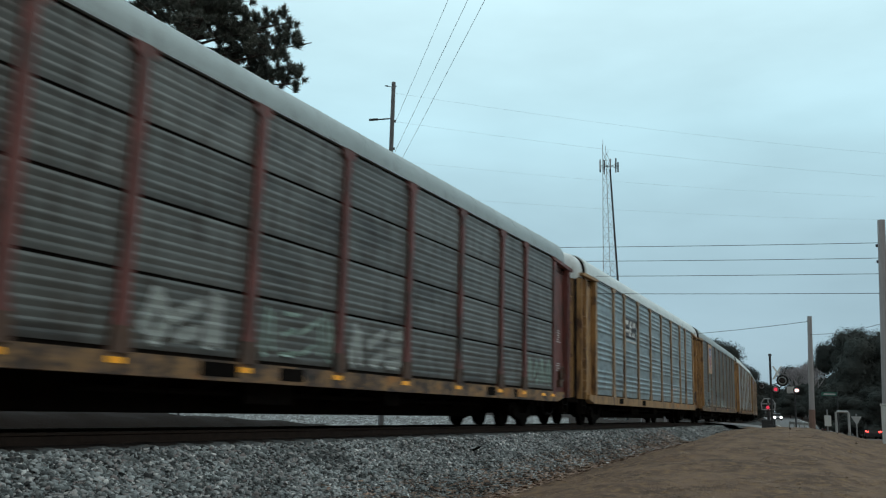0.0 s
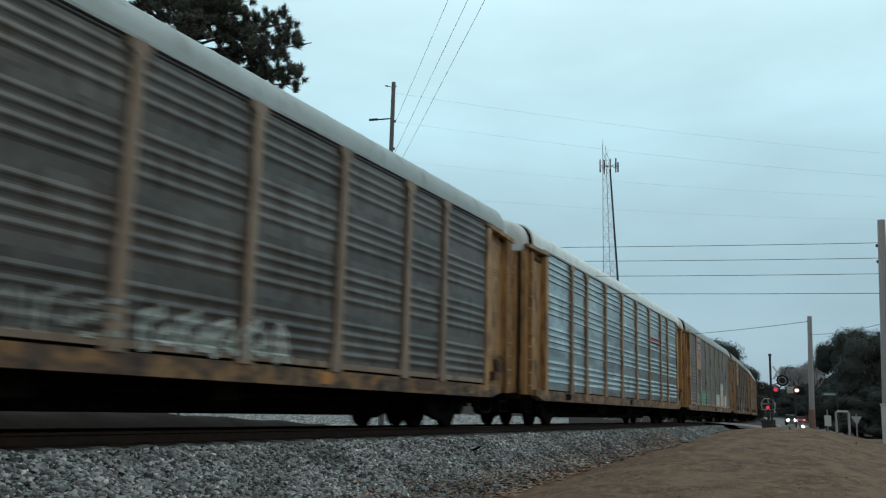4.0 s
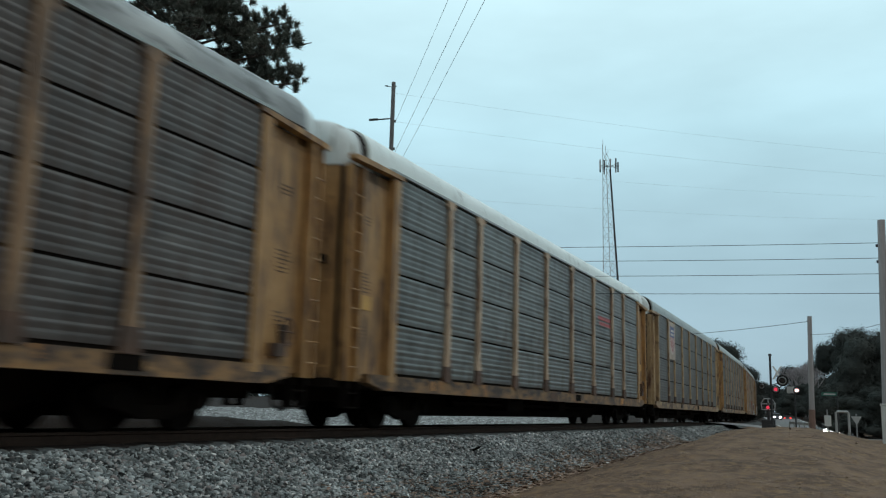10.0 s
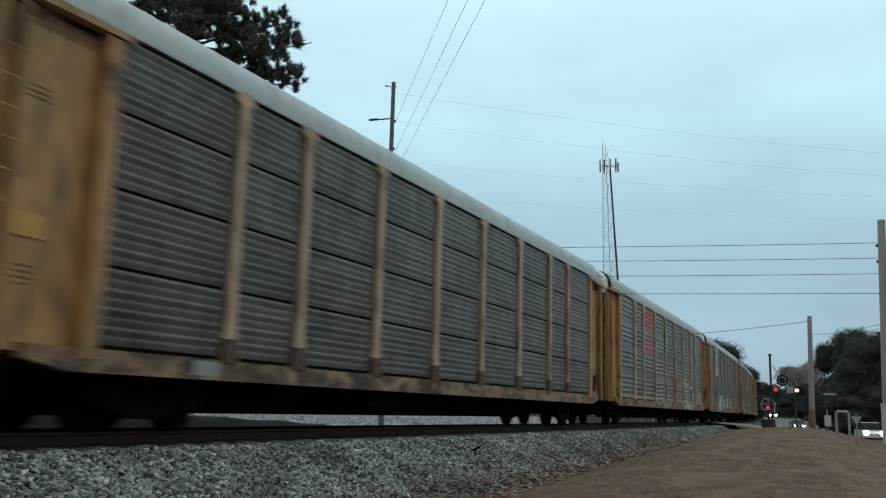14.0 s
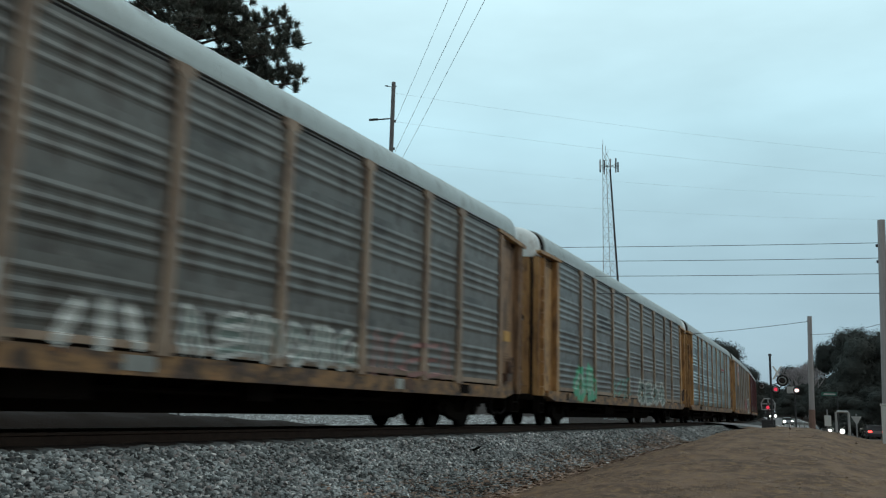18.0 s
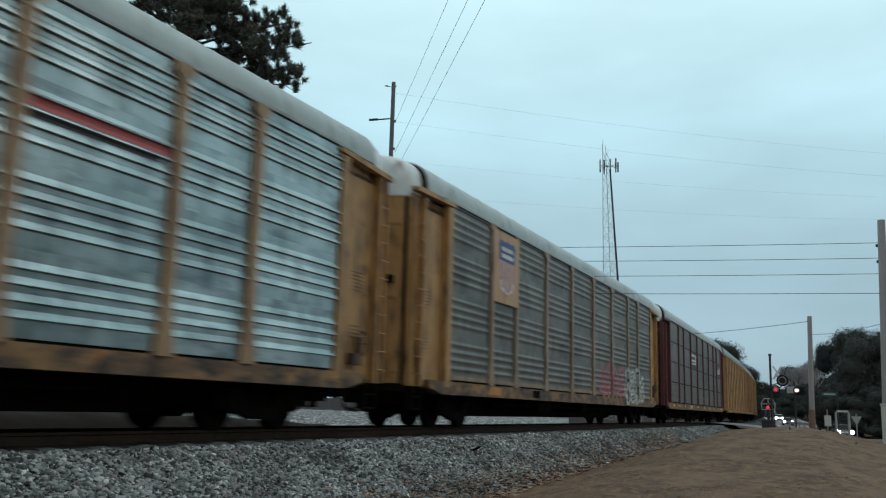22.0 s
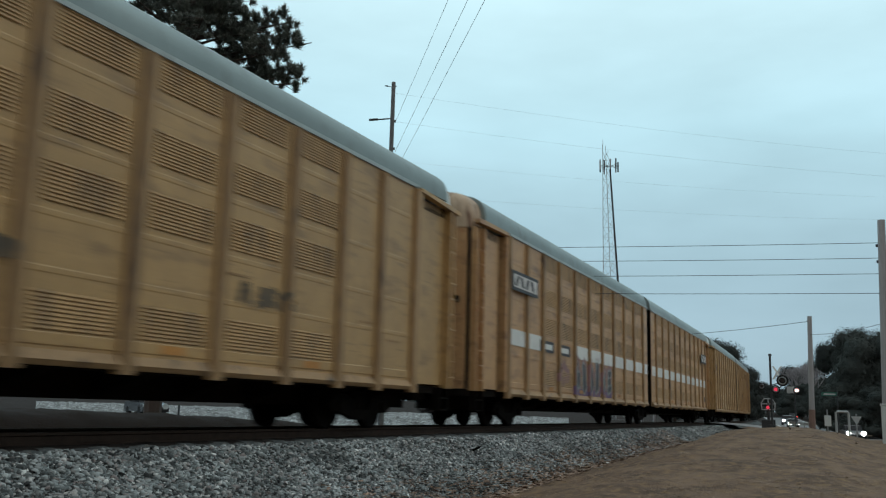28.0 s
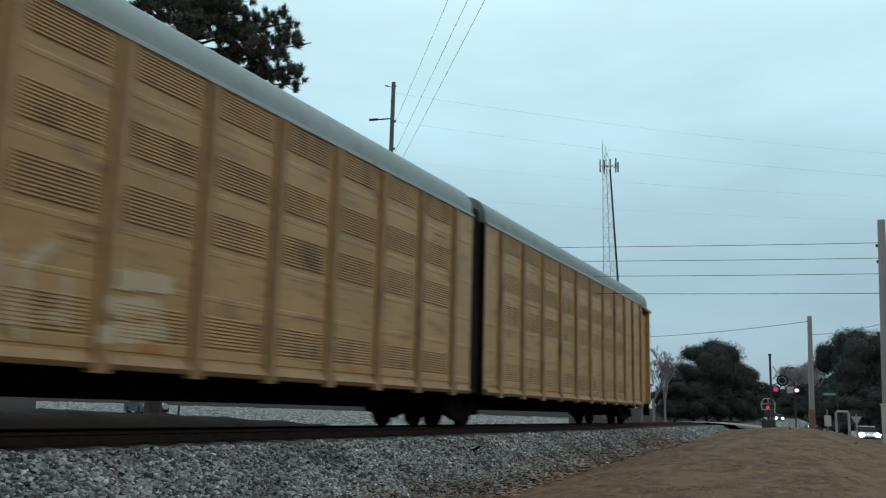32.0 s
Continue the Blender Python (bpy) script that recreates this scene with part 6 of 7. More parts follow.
def hoop(x, y):
    z0 = zground(x, y)
    s = thing("pipe_hoop", Shape().tube([(0, 0.26, 0), (0, 0.26, 1.10), (0, 0.21, 1.15), (0, -0.21, 1.15), (0, -0.26, 1.10), (0, -0.26, 0)], 0.05, n=8), m_alu, "pale square pipe hoop standing on the grass", "pipe hoop", m=Matrix.Translation((x, y, z0 - 0.05)))
    return s


hoop(44.0, 1.02)


def street_sign(x, y, z):
    z0 = zground(x, y)
    s = thing("street_sign", None, None, "green street name sign on a thin post", "street sign", m=Matrix.Translation((x, y, z0)))
    h = z - z0
    part("post", Shape().tube([(0, -0.26, 0), (0, -0.26, h + 0.2)], 0.025, n=6), m_darksteel, s)
    blade = part("blade", Shape().box(-0.012, 0.012, -0.28, 0.42, h - 0.09, h + 0.09), m_sign, s, "green sign blade")
    part("lettering_bar", Shape().box(-0.016, -0.0125, -0.18, 0.32, h - 0.03, h + 0.03), m_alu, blade, "pale bar")


street_sign(46.0, 1.50, 1.62)


def small_sign(x, y, z, kind):
    z0 = zground(x, y)
    s = thing("road_sign", None, None, "grey back of a small road sign" if kind == "back" else "pale triangular give-way sign seen from behind", "road sign", m=Matrix.Translation((x, y, z0)))
    h = z - z0
    part("post", Shape().tube([(0.03, 0, 0), (0.03, 0, h + 0.3)], 0.03, n=6), m_steel, s)
    if kind == "back":
        part("plate", Shape().box(0, 0.012, -0.17, 0.13, h - 0.48, h + 0.02), m_cab, s)
    else:
        part("plate", Shape().prism_x([(-0.22, h + 0.18), (0.22, h + 0.18), (0, h - 0.20)], 0, 0.012), m_alu, s)


small_sign(47.0, 1.75, 0.62, "back")
small_sign(45.0, 0.47, 0.44, "yield")


def cabinet(x, y):
    z0 = zground(x, y)
    c = thing("utility_cabinet", None, None, "pale grey metal utility cabinet on the grass", "utility cabinet", m=Matrix.Translation((x, y, z0 - 0.05)))
    part("body", Shape().box(-0.35, 0.35, -0.9, 0.0, 0.0, 1.28, 0.03), m_cab, c)
    part("lid", Shape().box(-0.38, 0.38, -0.93, 0.03, 1.28, 1.34, 0.015), m_cab, c)
    part("door_panel", Shape().box(-0.362, -0.35, -0.8, -0.1, 0.1, 1.18), m_cab, c)


cabinet(34.0, -0.42)


# low guard rail where the side street meets the road
def guard_rail(a, b, top):
    g = thing("guard_rail", None, None, "pale low roadside guard rail on short posts", "guard rail")
    a, b = Vector(a), Vector(b)
    n = 4
    for k in range(n):
        p, q = a.lerp(b, k / n), a.lerp(b, (k + 1) / n)
        v = []
        for dx, dz in ((0, top - 0.26), (0, top), (0.06, top), (0.06, top - 0.26)):
            v += [(p.x + dx, p.y, p.z + dz), (q.x + dx, q.y, q.z + dz)]
        part("beam", Shape().add(v, [(0, 1, 3, 2), (2, 3, 5, 4), (4, 5, 7, 6), (6, 7, 1, 0), (0, 2, 4, 6), (1, 7, 5, 3)]), m_alu, g)
    for k in range(n + 1):
        p = a.lerp(b, k / n)
        zg = zground(p.x, p.y)
        part("post", Shape().box(p.x + 0.062, p.x + 0.16, p.y - 0.06, p.y + 0.06, zg - 0.2, p.z + top - 0.02), m_alu, g)


guard_rail((98.0, 7.2, -0.55), (96.0, 5.2, -0.66), 0.72)


# ---------------------------------------------------------------- road vehicles
def road_car(kind, paint, label):
    """A car whose nose points to local -x: body, glass, wheels, lamps."""
    c = thing(kind, None, None, label, "car", "traffic on the road")
    L = 4.6 if kind == "sedan" else 5.2
    h = 2.25
    if kind == "sedan":
        prof = [(-2.3, 0.30), (-2.32, 0.58), (-2.1, 0.78), (-1.1, 0.92), (1.5, 0.98), (2.2, 0.92), (2.3, 0.6), (2.25, 0.3)]
        glass = [(-1.0, 0.93), (-0.35, 1.40), (0.75, 1.43), (1.6, 0.99)]
    else:
        prof = [(-2.5, 0.40), (-2.52, 0.85), (-2.3, 1.05), (-1.3, 1.14), (2.5, 1.12), (2.6, 0.8), (2.55, 0.4)]
        glass = [(-1.2, 1.14), (-0.7, 1.75), (0.6, 1.78), (0.85, 1.12)]
    part("body", Shape().prism_y(prof, -0.9, 0.9), paint, c)
    part("cabin", Shape().prism_y(glass, -0.78, 0.78), M["black"], c, "dark windows")
    g2 = [(glass[1][0] + 0.05, glass[1][1] - 0.03), (glass[1][0] + 0.08, glass[1][1] + 0.03), (glass[2][0] - 0.05, glass[2][1] + 0.03), (glass[2][0], glass[2][1] - 0.03)]
    part("roof", Shape().prism_y(g2, -0.76, 0.76), paint, c)
    for x in (-1.42, 1.40):
        for y in (-0.80, 0.80):
            part("wheel", Shape().disc_y(x, 0.33, 0.33, y - 0.11, y + 0.11, 16), M["black"], c)
    zl = 0.68 if kind == "sedan" else 0.90
    xf, xb = prof[1][0], prof[-2][0]
    for y in (-0.66, 0.66):
        # discs are drawn larger than the lamps to stand for their glare
        part("headlight", Shape().disc_x(y, zl, 0.21, xf - 0.02, xf + 0.2, 14), m_bright, c, "lit headlight")
        part("tail_light", Shape().box(xb - 0.05, xb + 0.03, y - 0.17, y + 0.17, zl + 0.05, zl + 0.20, 0.02), m_tail, c, "lit red tail light")
    part("bumper", Shape().box(xf - 0.04, xf + 0.1, -0.85, 0.85, 0.32, 0.50, 0.03), M["black"], c)
    return c


m_carwhite = mat("car_white", (0.60, 0.63, 0.64), (0.55, 0.58, 0.6), 0.25, bump=0, spec=0.7)
m_cardark = mat("car_dark", (0.035, 0.038, 0.045), (0.03, 0.03, 0.035), 0.25, bump=0, spec=0.7)
m_carsilver = mat("car_silver", (0.12, 0.125, 0.13), (0.10, 0.105, 0.11), 0.35, 0.5, bump=0, spec=0.7)
m_carred = mat("car_red", (0.22, 0.03, 0.03), (0.18, 0.03, 0.03), 0.3, bump=0, spec=0.7)
PAINTS = [(m_carsilver, "silver"), (m_cardark, "dark"), (m_carwhite, "white"), (m_carred, "dark red")]
# a parked dark car and a marker post on the lot beyond the track
parked = road_car("sedan", m_cardark, "dark parked car on the pale lot")
for o in parked.children:
    if o.name.startswith(("headlight", "tail_light")):
        o.material_slots[0].link = "OBJECT"
        o.material_slots[0].material = m_alu
parked.matrix_world = pose(49.5, 46.5, zground(49.5, 46.5) + 0.02, 0, 0, 60)
thing("marker_post", Shape().tube([(0, 0, 0), (0, 0, 1.0)], 0.05, n=6), m_darksteel, "short dark marker post on the lot", "post", m=Matrix.Translation((33.0, 29.0, zground(33.0, 29.0))))


# ---------------------------------------------------------------- loose stones and grass
def stones(name, n, x0, x1, w0, w1, size, seed, material, label, power=1.0):
    """Crushed stones strewn on the ballast's slope, each a rough lump of twenty faces at most."""
    rng = np.random.default_rng(seed)
    base = np.array([(0, 0, 1), (0.89, 0, 0.45), (0.28, 0.85, 0.45), (-0.72, 0.53, 0.45), (-0.72, -0.53, 0.45), (0.28, -0.85, 0.45), (0.72, 0.53, -0.45), (-0.28, 0.85, -0.45), (-0.89, 0, -0.45), (-0.28, -0.85, -0.45), (0.72, -0.53, -0.45)])
    faces = np.array([(0, 1, 2), (0, 2, 3), (0, 3, 4), (0, 4, 5), (0, 5, 1), (1, 6, 2), (2, 7, 3), (3, 8, 4), (4, 9, 5), (5, 10, 1), (2, 6, 7), (3, 7, 8), (4, 8, 9), (5, 9, 10), (1, 10, 6)])
    x = x0 + (x1 - x0) * rng.random(n) ** power
    w = rng.uniform(w0, w1, n)
    y = yc(x) + w
    z = np.maximum(ballast_z(w), ground_z(x, y)) + bumps(x, w, 0.03, 0.27)
    keep = ballast_z(w) > ground_z(x, y) - 0.05 - 0.12 * rng.random(n) ** 3 - 0.35 * rng.random(n) ** 14
    x, y, z = x[keep], y[keep], z[keep]
    n = len(x)
    shape = base[None] * rng.uniform(0.45, 1.35, (n, 11, 1)) * (size * rng.uniform(0.5, 1.6, (n, 1, 1))) * rng.uniform(0.5, 1.25, (n, 1, 3)) * np.array([1.1, 1.0, 0.7])
    a = rng.uniform(0, 6.283, n)
    b = rng.uniform(-0.9, 0.9, n)
    ca, sa, cb, sb = np.cos(a)[:, None], np.sin(a)[:, None], np.cos(b)[:, None], np.sin(b)[:, None]
    px, py, pz = shape[..., 0], shape[..., 1], shape[..., 2]
    py, pz = py * cb - pz * sb, py * sb + pz * cb
    px, py = px * ca - py * sa, px * sa + py * ca
    v = np.stack([px + x[:, None], py + y[:, None], pz + z[:, None] + size * 0.25], -1).reshape(-1, 3)
    f = (faces[None] + 11 * np.arange(n)[:, None, None]).reshape(-1, 3)
    me = bpy.data.meshes.new(name)
    me.vertices.add(len(v))
    me.vertices.foreach_set("co", v.ravel())
    me.loops.add(f.size)
    me.loops.foreach_set("vertex_index", f.ravel().astype(np.int32))
    me.polygons.add(len(f))
    me.polygons.foreach_set("loop_start", np.arange(0, f.size, 3, dtype=np.int32))
    me.update(calc_edges=True)
    me.materials.append(material)
    return tagged(new(name, me), label, "", "", "stuff")


def island_mat(name, stops, rough=0.9, patch=0.9, low=0.55):
    """A stony or grassy surface whose tone differs from piece to piece."""
    m = bpy.data.materials.new(name)
    m.use_nodes = True
    nd, lk = m.node_tree.nodes, m.node_tree.links
    bs = nd["Principled BSDF"]
    bs.inputs["Roughness"].default_value = rough
    bs.inputs["Specular IOR Level"].default_value = 0.25
    ge = nd.new("ShaderNodeNewGeometry")
    rp = nd.new("ShaderNodeValToRGB")
    for i, (pos, col) in enumerate(stops):
        el = rp.color_ramp.elements[i] if i < 2 else rp.color_ramp.elements.new(pos)
        el.position, el.color = pos, (*col, 1)
    lk.new(ge.outputs["Random Per Island"], rp.inputs[0])
    nz = nd.new("ShaderNodeTexNoise")
    nz.inputs["Scale"].default_value, nz.inputs["Detail"].default_value = 60.0, 4.0
    tc = nd.new("ShaderNodeTexCoord")
    lk.new(tc.outputs["Object"], nz.inputs["Vector"])
    mr = nd.new("ShaderNodeMapRange")
    mr.inputs["To Min"].default_value, mr.inputs["To Max"].default_value = 0.7, 1.3
    lk.new(nz.outputs["Fac"], mr.inputs["Value"])
    big = nd.new("ShaderNodeTexNoise")
    big.inputs["Scale"].default_value, big.inputs["Detail"].default_value = patch, 5.0
    lk.new(tc.outputs["Object"], big.inputs["Vector"])
    m2 = nd.new("ShaderNodeMapRange")
    for socket, value in (("From Min", 0.32), ("From Max", 0.6), ("To Min", low), ("To Max", 1.15)):
        m2.inputs[socket].default_value = value
    lk.new(big.outputs["Fac"], m2.inputs["Value"])
    mm = nd.new("ShaderNodeMath")
    mm.operation = "MULTIPLY"
    lk.new(mr.outputs[0], mm.inputs[0])
    lk.new(m2.outputs[0], mm.inputs[1])
    sc = nd.new("ShaderNodeVectorMath")
    sc.operation = "SCALE"
    lk.new(rp.outputs[0], sc.inputs[0])
    lk.new(mm.outputs[0], sc.inputs["Scale"])
    lk.new(sc.outputs[0], bs.inputs["Base Color"])
    return m


m_stone = island_mat("crushed_stone", [(0.0, (0.030, 0.033, 0.034)), (0.4, (0.145, 0.166, 0.168)), (0.78, (0.330, 0.365, 0.366)), (0.9, (0.19, 0.165, 0.16)), (1.0, (0.62, 0.65, 0.64))])
stones("ballast_stone", 52000, 3.5, 26.0, -4.3, -1.82, 0.036, 1, m_stone, "grey crushed granite ballast stones", 1.25)
stones("ballast_stone_far", 30000, 26.0, 75.0, -4.0, -1.82, 0.042, 2, m_stone, "grey crushed granite ballast stones farther on", 1.3)

m_blade = island_mat("dry_grass_blade", [(0.0, (0.150, 0.100, 0.070)), (0.4, (0.195, 0.130, 0.091)), (0.85, (0.265, 0.184, 0.130)), (1.0, (0.36, 0.27, 0.20))], patch=1.3, low=0.6)
rng_g = np.random.default_rng(8)
ng = 90000
gx_ = 8.0 + 34.0 * rng_g.random(ng) ** 1.4
gy_ = rng_g.uniform(-0.06, 0.50, ng) * gx_ + rng_g.normal(size=ng) * 0.2
ok_g = (ballast_z(gy_ - yc(gx_)) < ground_z(gx_, gy_) + 0.12 * (rng_g.random(ng) - 0.6)) & (gy_ - yc(gx_) < -2)
gx_, gy_ = gx_[ok_g], gy_[ok_g]
ng = len(gx_)
gz_ = ground_z(gx_, gy_) + bumps(gx_, gy_, 0.035, 0.9) + bumps(gy_, gx_, 0.02, 0.33) - 0.005
ang_g = rng_g.uniform(0, 6.283, ng)
hh_g = rng_g.uniform(0.005, 0.022, ng) * (0.6 + 0.9 * (np.sin(gx_ * 1.7) * np.sin(gy_ * 2.3 + 1) > 0.2))
ln_g = rng_g.uniform(2.5, 7.0, ng) * hh_g
p0 = np.stack([gx_ - 0.008 * np.sin(ang_g), gy_ + 0.008 * np.cos(ang_g), gz_], -1)
p1 = np.stack([gx_ + 0.008 * np.sin(ang_g), gy_ - 0.008 * np.cos(ang_g), gz_], -1)
p2 = np.stack([gx_ + ln_g * np.cos(ang_g), gy_ + ln_g * np.sin(ang_g), gz_ + hh_g], -1)
me = bpy.data.meshes.new("grass_blades")
me.from_pydata(np.stack([p0, p1, p2], 1).reshape(-1, 3).tolist(), [], np.arange(3 * ng).reshape(-1, 3).tolist())
me.materials.append(m_blade)
tagged(new("dry_grass", me), "short dry brown grass blades on the mound", "", "", "stuff")


# straw and leaf litter along the foot of the ballast
m_straw = island_mat("straw_litter", [(0.0, (0.13, 0.078, 0.055)), (0.4, (0.205, 0.140, 0.103)), (0.8, (0.30, 0.215, 0.162)), (1.0, (0.42, 0.32, 0.25))])
rng_s = np.random.default_rng(12)
ns = 60000
sx_ = rng_s.uniform(12, 44, ns)
sw_ = -1.95 - rng_s.uniform(0, 4.2, ns)
sy_ = yc(sx_) + sw_
near_toe = np.abs(ballast_z(sw_) - ground_z(sx_, sy_)) < 0.55 * rng_s.random(ns) ** 1.5
sx_, sy_, sw_ = sx_[near_toe], sy_[near_toe], sw_[near_toe]
ns = len(sx_)
sz_ = np.maximum(ballast_z(sw_), ground_z(sx_, sy_)) + rng_s.uniform(0.03, 0.06, ns)
a_ = rng_s.uniform(0, 6.283, ns)
ln_ = rng_s.uniform(0.03, 0.09, ns)
dx_, dy_ = np.cos(a_) * ln_, np.sin(a_) * ln_
ex_, ey_ = -np.sin(a_) * 0.013, np.cos(a_) * 0.013
q_ = np.stack([np.stack([sx_ - dx_ - ex_, sy_ - dy_ - ey_, sz_], -1), np.stack([sx_ - dx_ + ex_, sy_ - dy_ + ey_, sz_ + 0.004], -1), np.stack([sx_ + dx_ + ex_, sy_ + dy_ + ey_, sz_ + rng_s.uniform(-0.01, 0.03, ns)], -1), np.stack([sx_ + dx_ - ex_, sy_ + dy_ - ey_, sz_], -1)], 1)
me = bpy.data.meshes.new("straw_litter")
me.from_pydata(q_.reshape(-1, 3).tolist(), [], np.arange(4 * ns).reshape(-1, 4).tolist())
me.materials.append(m_straw)
tagged(new("straw_litter", me), "tan straw and leaf litter at the ballast's foot", "", "", "stuff")


def weed(x, y, size, seed):
    """A dead weed: a handful of stiff bent stalks."""
    rng = random.Random(seed)
    s = Shape()
    for _ in range(16):
        a = rng.uniform(0, 6.283)
        r = rng.uniform(0.2, 0.9) * size
        s.tube([(0, 0, 0), (math.cos(a) * r * 0.4, math.sin(a) * r * 0.4, size * 0.6), (math.cos(a) * r, math.sin(a) * r, size * rng.uniform(0.6, 1.1))], 0.008, 0.003, 3)
    thing("weed_tuft", s, m_blade, "small dead brown weed on the mound", "weed", "weeds on the mound", Matrix.Translation((x, y, zground(x, y))))


for i, (x, y, sz) in enumerate(((33.0, 2.4, 0.09), (35.5, 1.0, 0.10), (30.0, 0.35, 0.08))):
    weed(x, y, sz, 40 + i)
thing("rusty_plate", Shape().box(-0.16, 0.16, -0.10, 0.10, 0.0, 0.03, 0.008).box(-0.05, 0.05, -0.10, 0.10, 0.03, 0.045), M["iron"], "dark rusty track plate lying on the ballast", "track plate", m=pose(19.5, 8.25, float(ballast_z(np.array(8.25 - 10.77))) + 0.06, -25, 8, 30))


# ---------------------------------------------------------------- what moves
FIRST, PITCH_M, FIRST_JOINT, LONG_PITCH = 16.365, 28.637, 454.434, 45.29


# how far single wagons stand off the even spacing
SLACK = {0: -0.1, 1: 0.1, 5: 0.15, 9: -0.15, 10: -0.2, 12: -0.15, 13: -0.1, 14: 0.45}


def travelled(t):
    """How far the train has come since the start."""
    return 15.6985 * t + 0.0234 * t * t - 3.9 * (max(t - 19.0, 0.0) / 13.0) ** 1.15 + 0.98 * float(smooth((t - 8.0) / 11.0))


def on_track(s):
    x, y, a = track(s)
    return pose(x, y, 0, 0, 0, math.degrees(a))


def on_lane(x, off, turned):
    y0, y1 = float(lane_y(np.array(x - 1.0))), float(lane_y(np.array(x + 1.0)))
    z0, z1 = float(road_z(np.array(x - 1.5))), float(road_z(np.array(x + 1.5)))
    a = math.degrees(math.atan2(y1 - y0, 2.0))
    tilt = math.degrees(math.atan2(z1 - z0, 3.0))
    y = float(lane_y(np.array(x))) + off
    z = float(road_z(np.array(x)))
    return pose(x, y, z, 0, -tilt, a) if not turned else pose(x, y, z, 0, tilt, a + 180)


cars = [rack_car(spec) for spec in WAGONS]
units = [(long_unit(spec, -1), long_unit(spec, 1)) for spec in LONG]
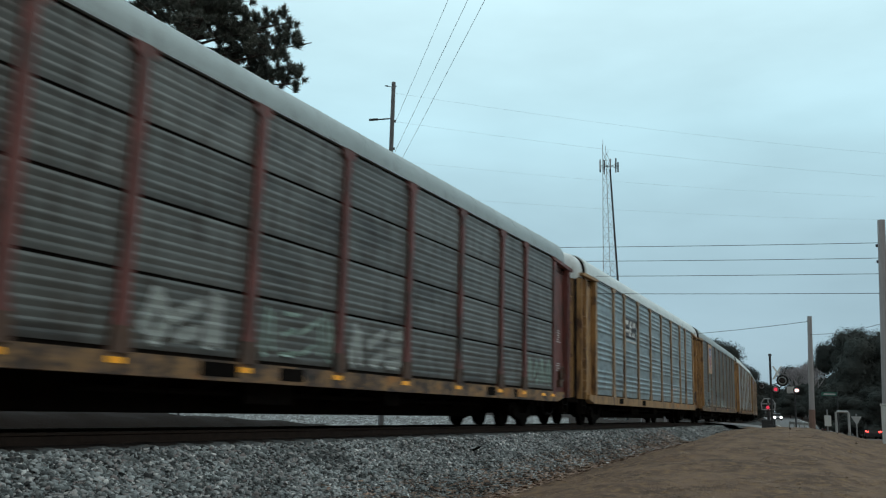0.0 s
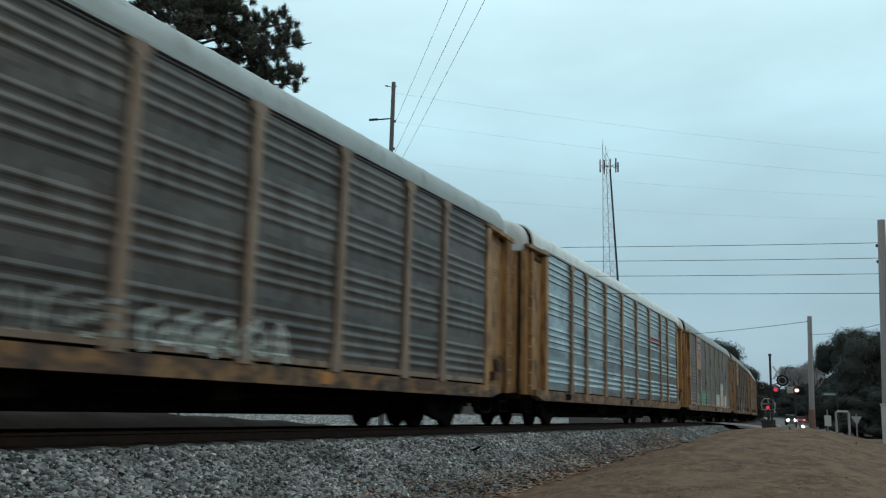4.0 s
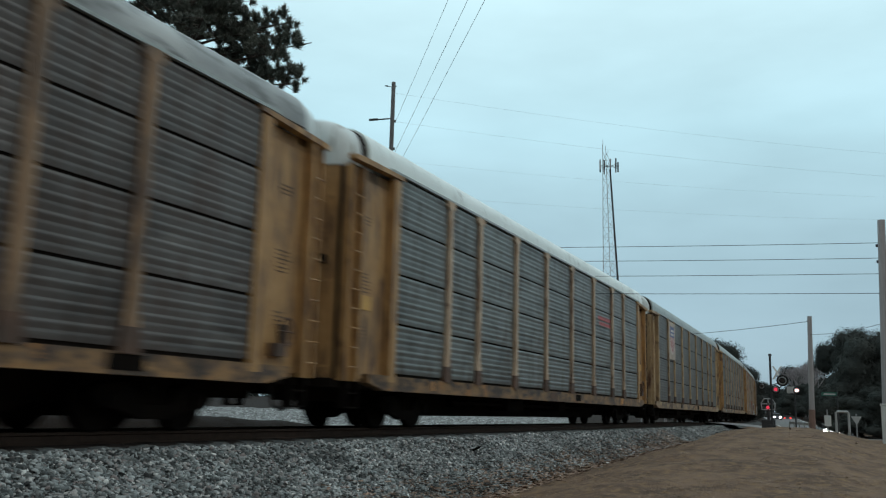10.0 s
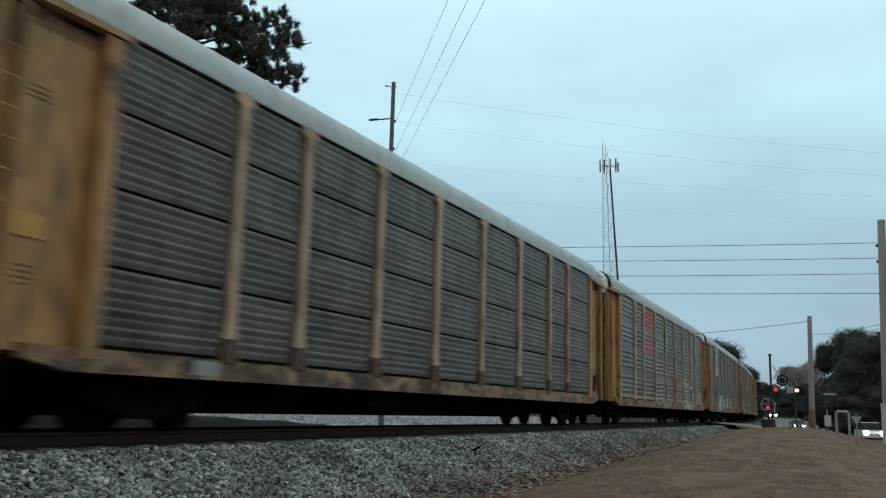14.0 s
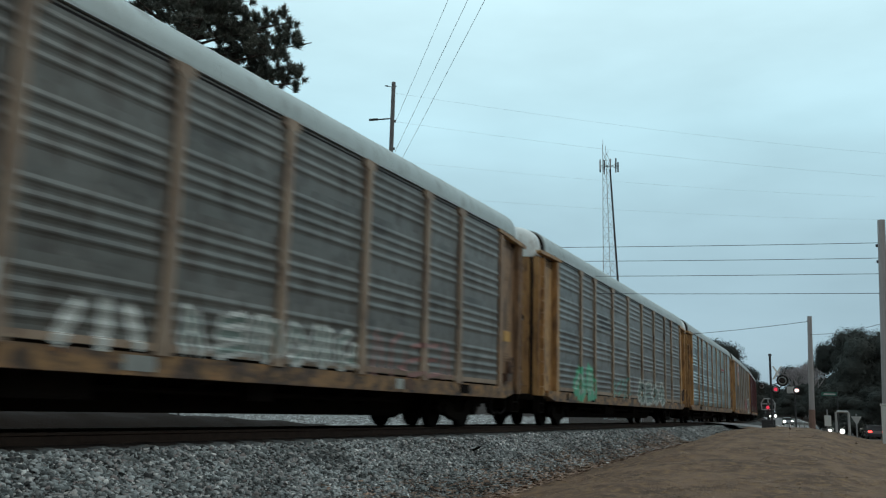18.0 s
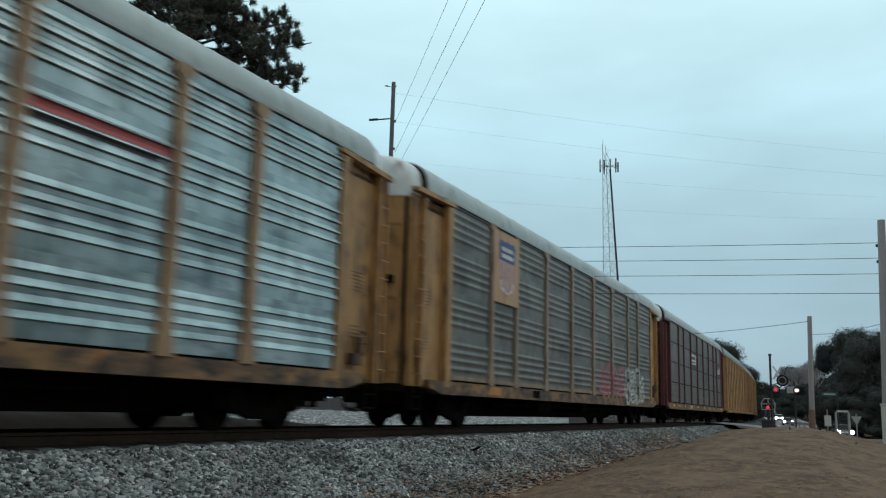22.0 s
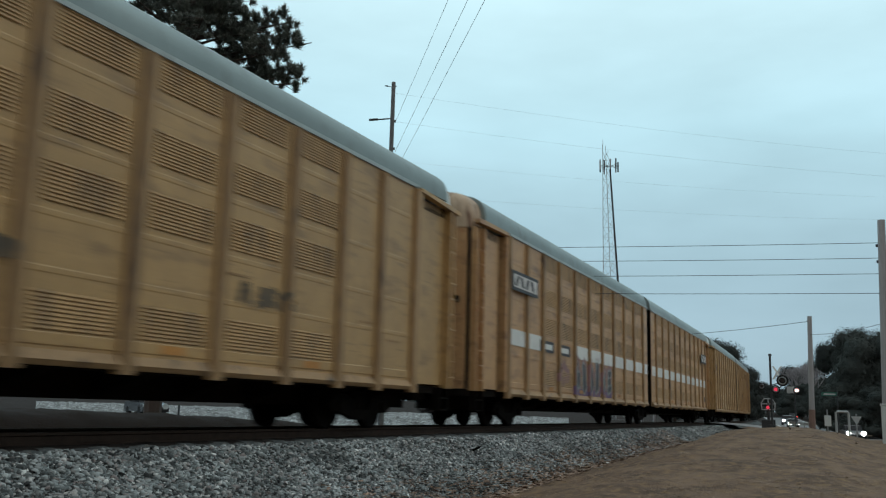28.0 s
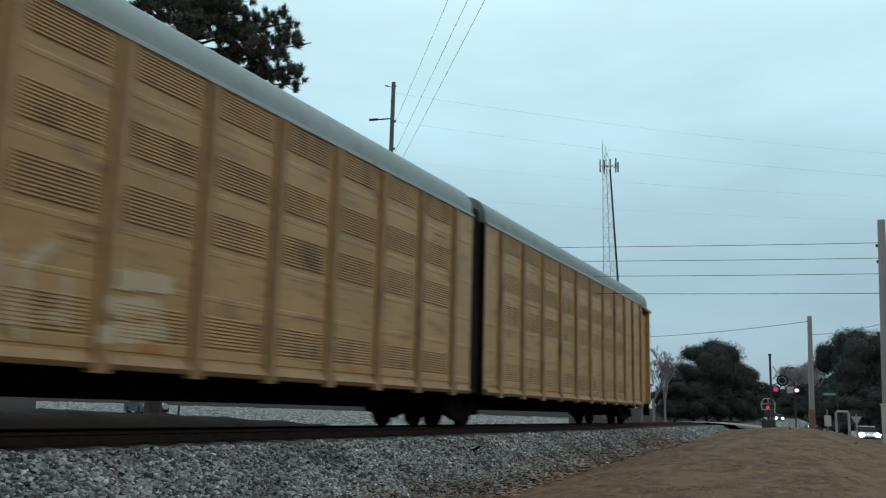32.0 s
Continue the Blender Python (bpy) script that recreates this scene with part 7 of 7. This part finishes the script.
# each: kind, paint, whether it drives away, and (seconds, place along the road, how far off the lane if not 0)
TRAFFIC = [
    ('sedan', 0, False, [(0.0, 217.0), (1.0, 206.1), (2.0, 177.6), (3.0, 162.3), (3.5, 156.3), (5.5, 95.0), (6.0, 91.2), (6.5, 87.4), (7.7, 65.4), (9.0, 32.4), (32.0, -20.0)]),
    ('pickup', 1, False, [(0.0, 252.9), (3.5, 198.1), (5.0, 130.5), (6.0, 106.1), (7.0, 91.2), (7.5, 88.2), (8.7, 66.2), (10.0, 33.2), (32.0, -29.0)]),
    ('sedan', 1, False, [(0.0, 316.0), (4.0, 308.0), (6.5, 260.1), (8.0, 244.1), (9.0, 231.7), (10.0, 219.3), (11.0, 210.3), (12.0, 189.0), (13.5, 158.6), (14.5, 151.8), (16.3, 99.1), (17.0, 86.0), (18.2, 64.0), (19.5, 31.0), (32.0, -38.0)]),
    ('sedan', 2, False, [(0.0, 136.0, -44.0), (5.0, 136.0, -35.0), (7.5, 134.4, -14.0), (9.0, 124.4), (11.0, 102.9), (11.5, 97.0), (12.0, 92.4), (12.5, 89.1), (13.7, 67.1), (15.0, 34.1), (32.0, -47.0)]),
    ('pickup', 2, False, [(0.0, 136.0, -52.0), (8.6, 136.0, -40.0), (11.1, 110.6, -14.0), (12.6, 100.6), (13.0, 95.0), (14.0, 90.0), (14.5, 87.7), (15.7, 65.7), (17.0, 32.7), (32.0, -56.0)]),
    ('sedan', 0, False, [(0.0, 340.0), (10.0, 320.0), (12.5, 253.1), (14.0, 237.1), (16.5, 204.0), (17.5, 185.6), (18.5, 177.6), (19.5, 152.8), (20.5, 149.2), (22.0, 107.0), (23.5, 89.1), (24.7, 67.1), (26.0, 34.1), (32.0, -65.0)]),
    ('sedan', 1, False, [(0.0, 348.0), (13.5, 324.0), (16.0, 261.2), (17.5, 245.2), (19.0, 221.7), (20.5, 210.3), (21.5, 185.6), (22.5, 179.2), (23.5, 155.1), (24.5, 145.0), (25.7, 107.0), (26.8, 89.1), (27.3, 85.0), (28.5, 63.0), (29.8, 30.0), (32.0, -74.0)]),
    ('sedan', 0, False, [(0.0, 136.0, -76.0), (13.0, 136.0, -55.0), (15.5, 134.4, -14.0), (17.0, 124.4), (18.5, 104.9), (19.0, 97.0), (19.5, 92.4), (20.0, 89.4), (20.5, 87.4), (21.7, 65.4), (23.0, 32.4), (32.0, -83.0)]),
    ('sedan', 2, False, [(0.0, 364.0), (16.5, 332.0), (19.0, 257.0), (20.5, 241.0), (21.5, 217.0), (23.0, 206.1), (24.5, 184.0), (25.5, 174.6), (27.5, 169.0), (28.5, 166.3), (29.0, 155.1), (30.0, 120.5), (31.0, 98.0), (32.0, 92.1)]),
    ('pickup', 0, False, [(0.0, 372.0), (20.0, 336.0), (22.5, 250.3), (24.0, 234.3), (25.5, 219.3), (27.5, 189.0), (28.5, 179.2), (29.5, 159.9), (30.0, 152.8), (31.0, 149.2), (32.0, 133.9)]),
    ('sedan', 0, False, [(0.0, 136.0, -100.0), (24.0, 136.0, -70.0), (26.5, 109.8, -14.0), (28.0, 99.8), (28.5, 93.7), (29.0, 90.5), (29.5, 87.7), (32.0, 41.0)]),
    ('sedan', 1, False, [(0.0, 388.0), (26.0, 344.0), (28.5, 262.3), (30.0, 246.3), (30.5, 241.0), (31.5, 224.1), (32.0, 210.3)]),
    ('sedan', 3, True, [(0.0, 145.5), (1.0, 158.4), (2.0, 179.2), (3.0, 190.6), (5.5, 209.8), (7.0, 223.8), (11.0, 265.8), (32.0, 425.0)]),
    ('sedan', 1, True, [(0.0, 110.8), (0.5, 114.5), (1.0, 119.0), (2.0, 129.5), (4.0, 163.1), (7.0, 206.6), (9.0, 223.8), (13.0, 265.8), (32.0, 416.0)]),
    ('sedan', 1, True, [(0.0, -60.0), (16.2, 82.3), (17.7, 106.3), (18.5, 111.1), (19.0, 113.4), (20.0, 127.1), (21.0, 139.3), (22.5, 158.4), (24.0, 186.6), (25.5, 203.5), (28.5, 223.8), (32.0, 269.3)]),
]
vehicles = []
for i, (kind, paint, away, rows) in enumerate(TRAFFIC):
    m, word = PAINTS[paint]
    vehicles.append(road_car(kind, m, f"{word} {'car' if kind == 'sedan' else 'pickup'} on the road with lit lamps"))


def motions():
    beats = [float(t) for t in range(33)]
    for k, car in enumerate(cars):
        start = FIRST + PITCH_M * k + SLACK.get(k, 0.0)
        walk(car, [(t, on_track(start - travelled(t))) for t in beats])
    for k, (front, back) in enumerate(units):
        joint = FIRST_JOINT + LONG_PITCH * k + (0.2, 0.15, 0.1)[k]
        for u, sign in ((front, -1), (back, 1)):
            rows = []
            for t in beats:
                s = joint - travelled(t)
                a, b = track(s), track(s + sign * 18.3)
                turn = math.degrees(math.atan2((b[1] - a[1]) * sign, (b[0] - a[0]) * sign))
                rows.append((t, pose(a[0], a[1], 0, 0, 0, turn)))
            walk(u, rows)
    for v, (kind, paint, away, rows) in zip(vehicles, TRAFFIC):
        walk(v, [(t, on_lane(x, aside[0] if aside else -3.3 if away else 0.0, away)) for t, x, *aside in rows])


motions()
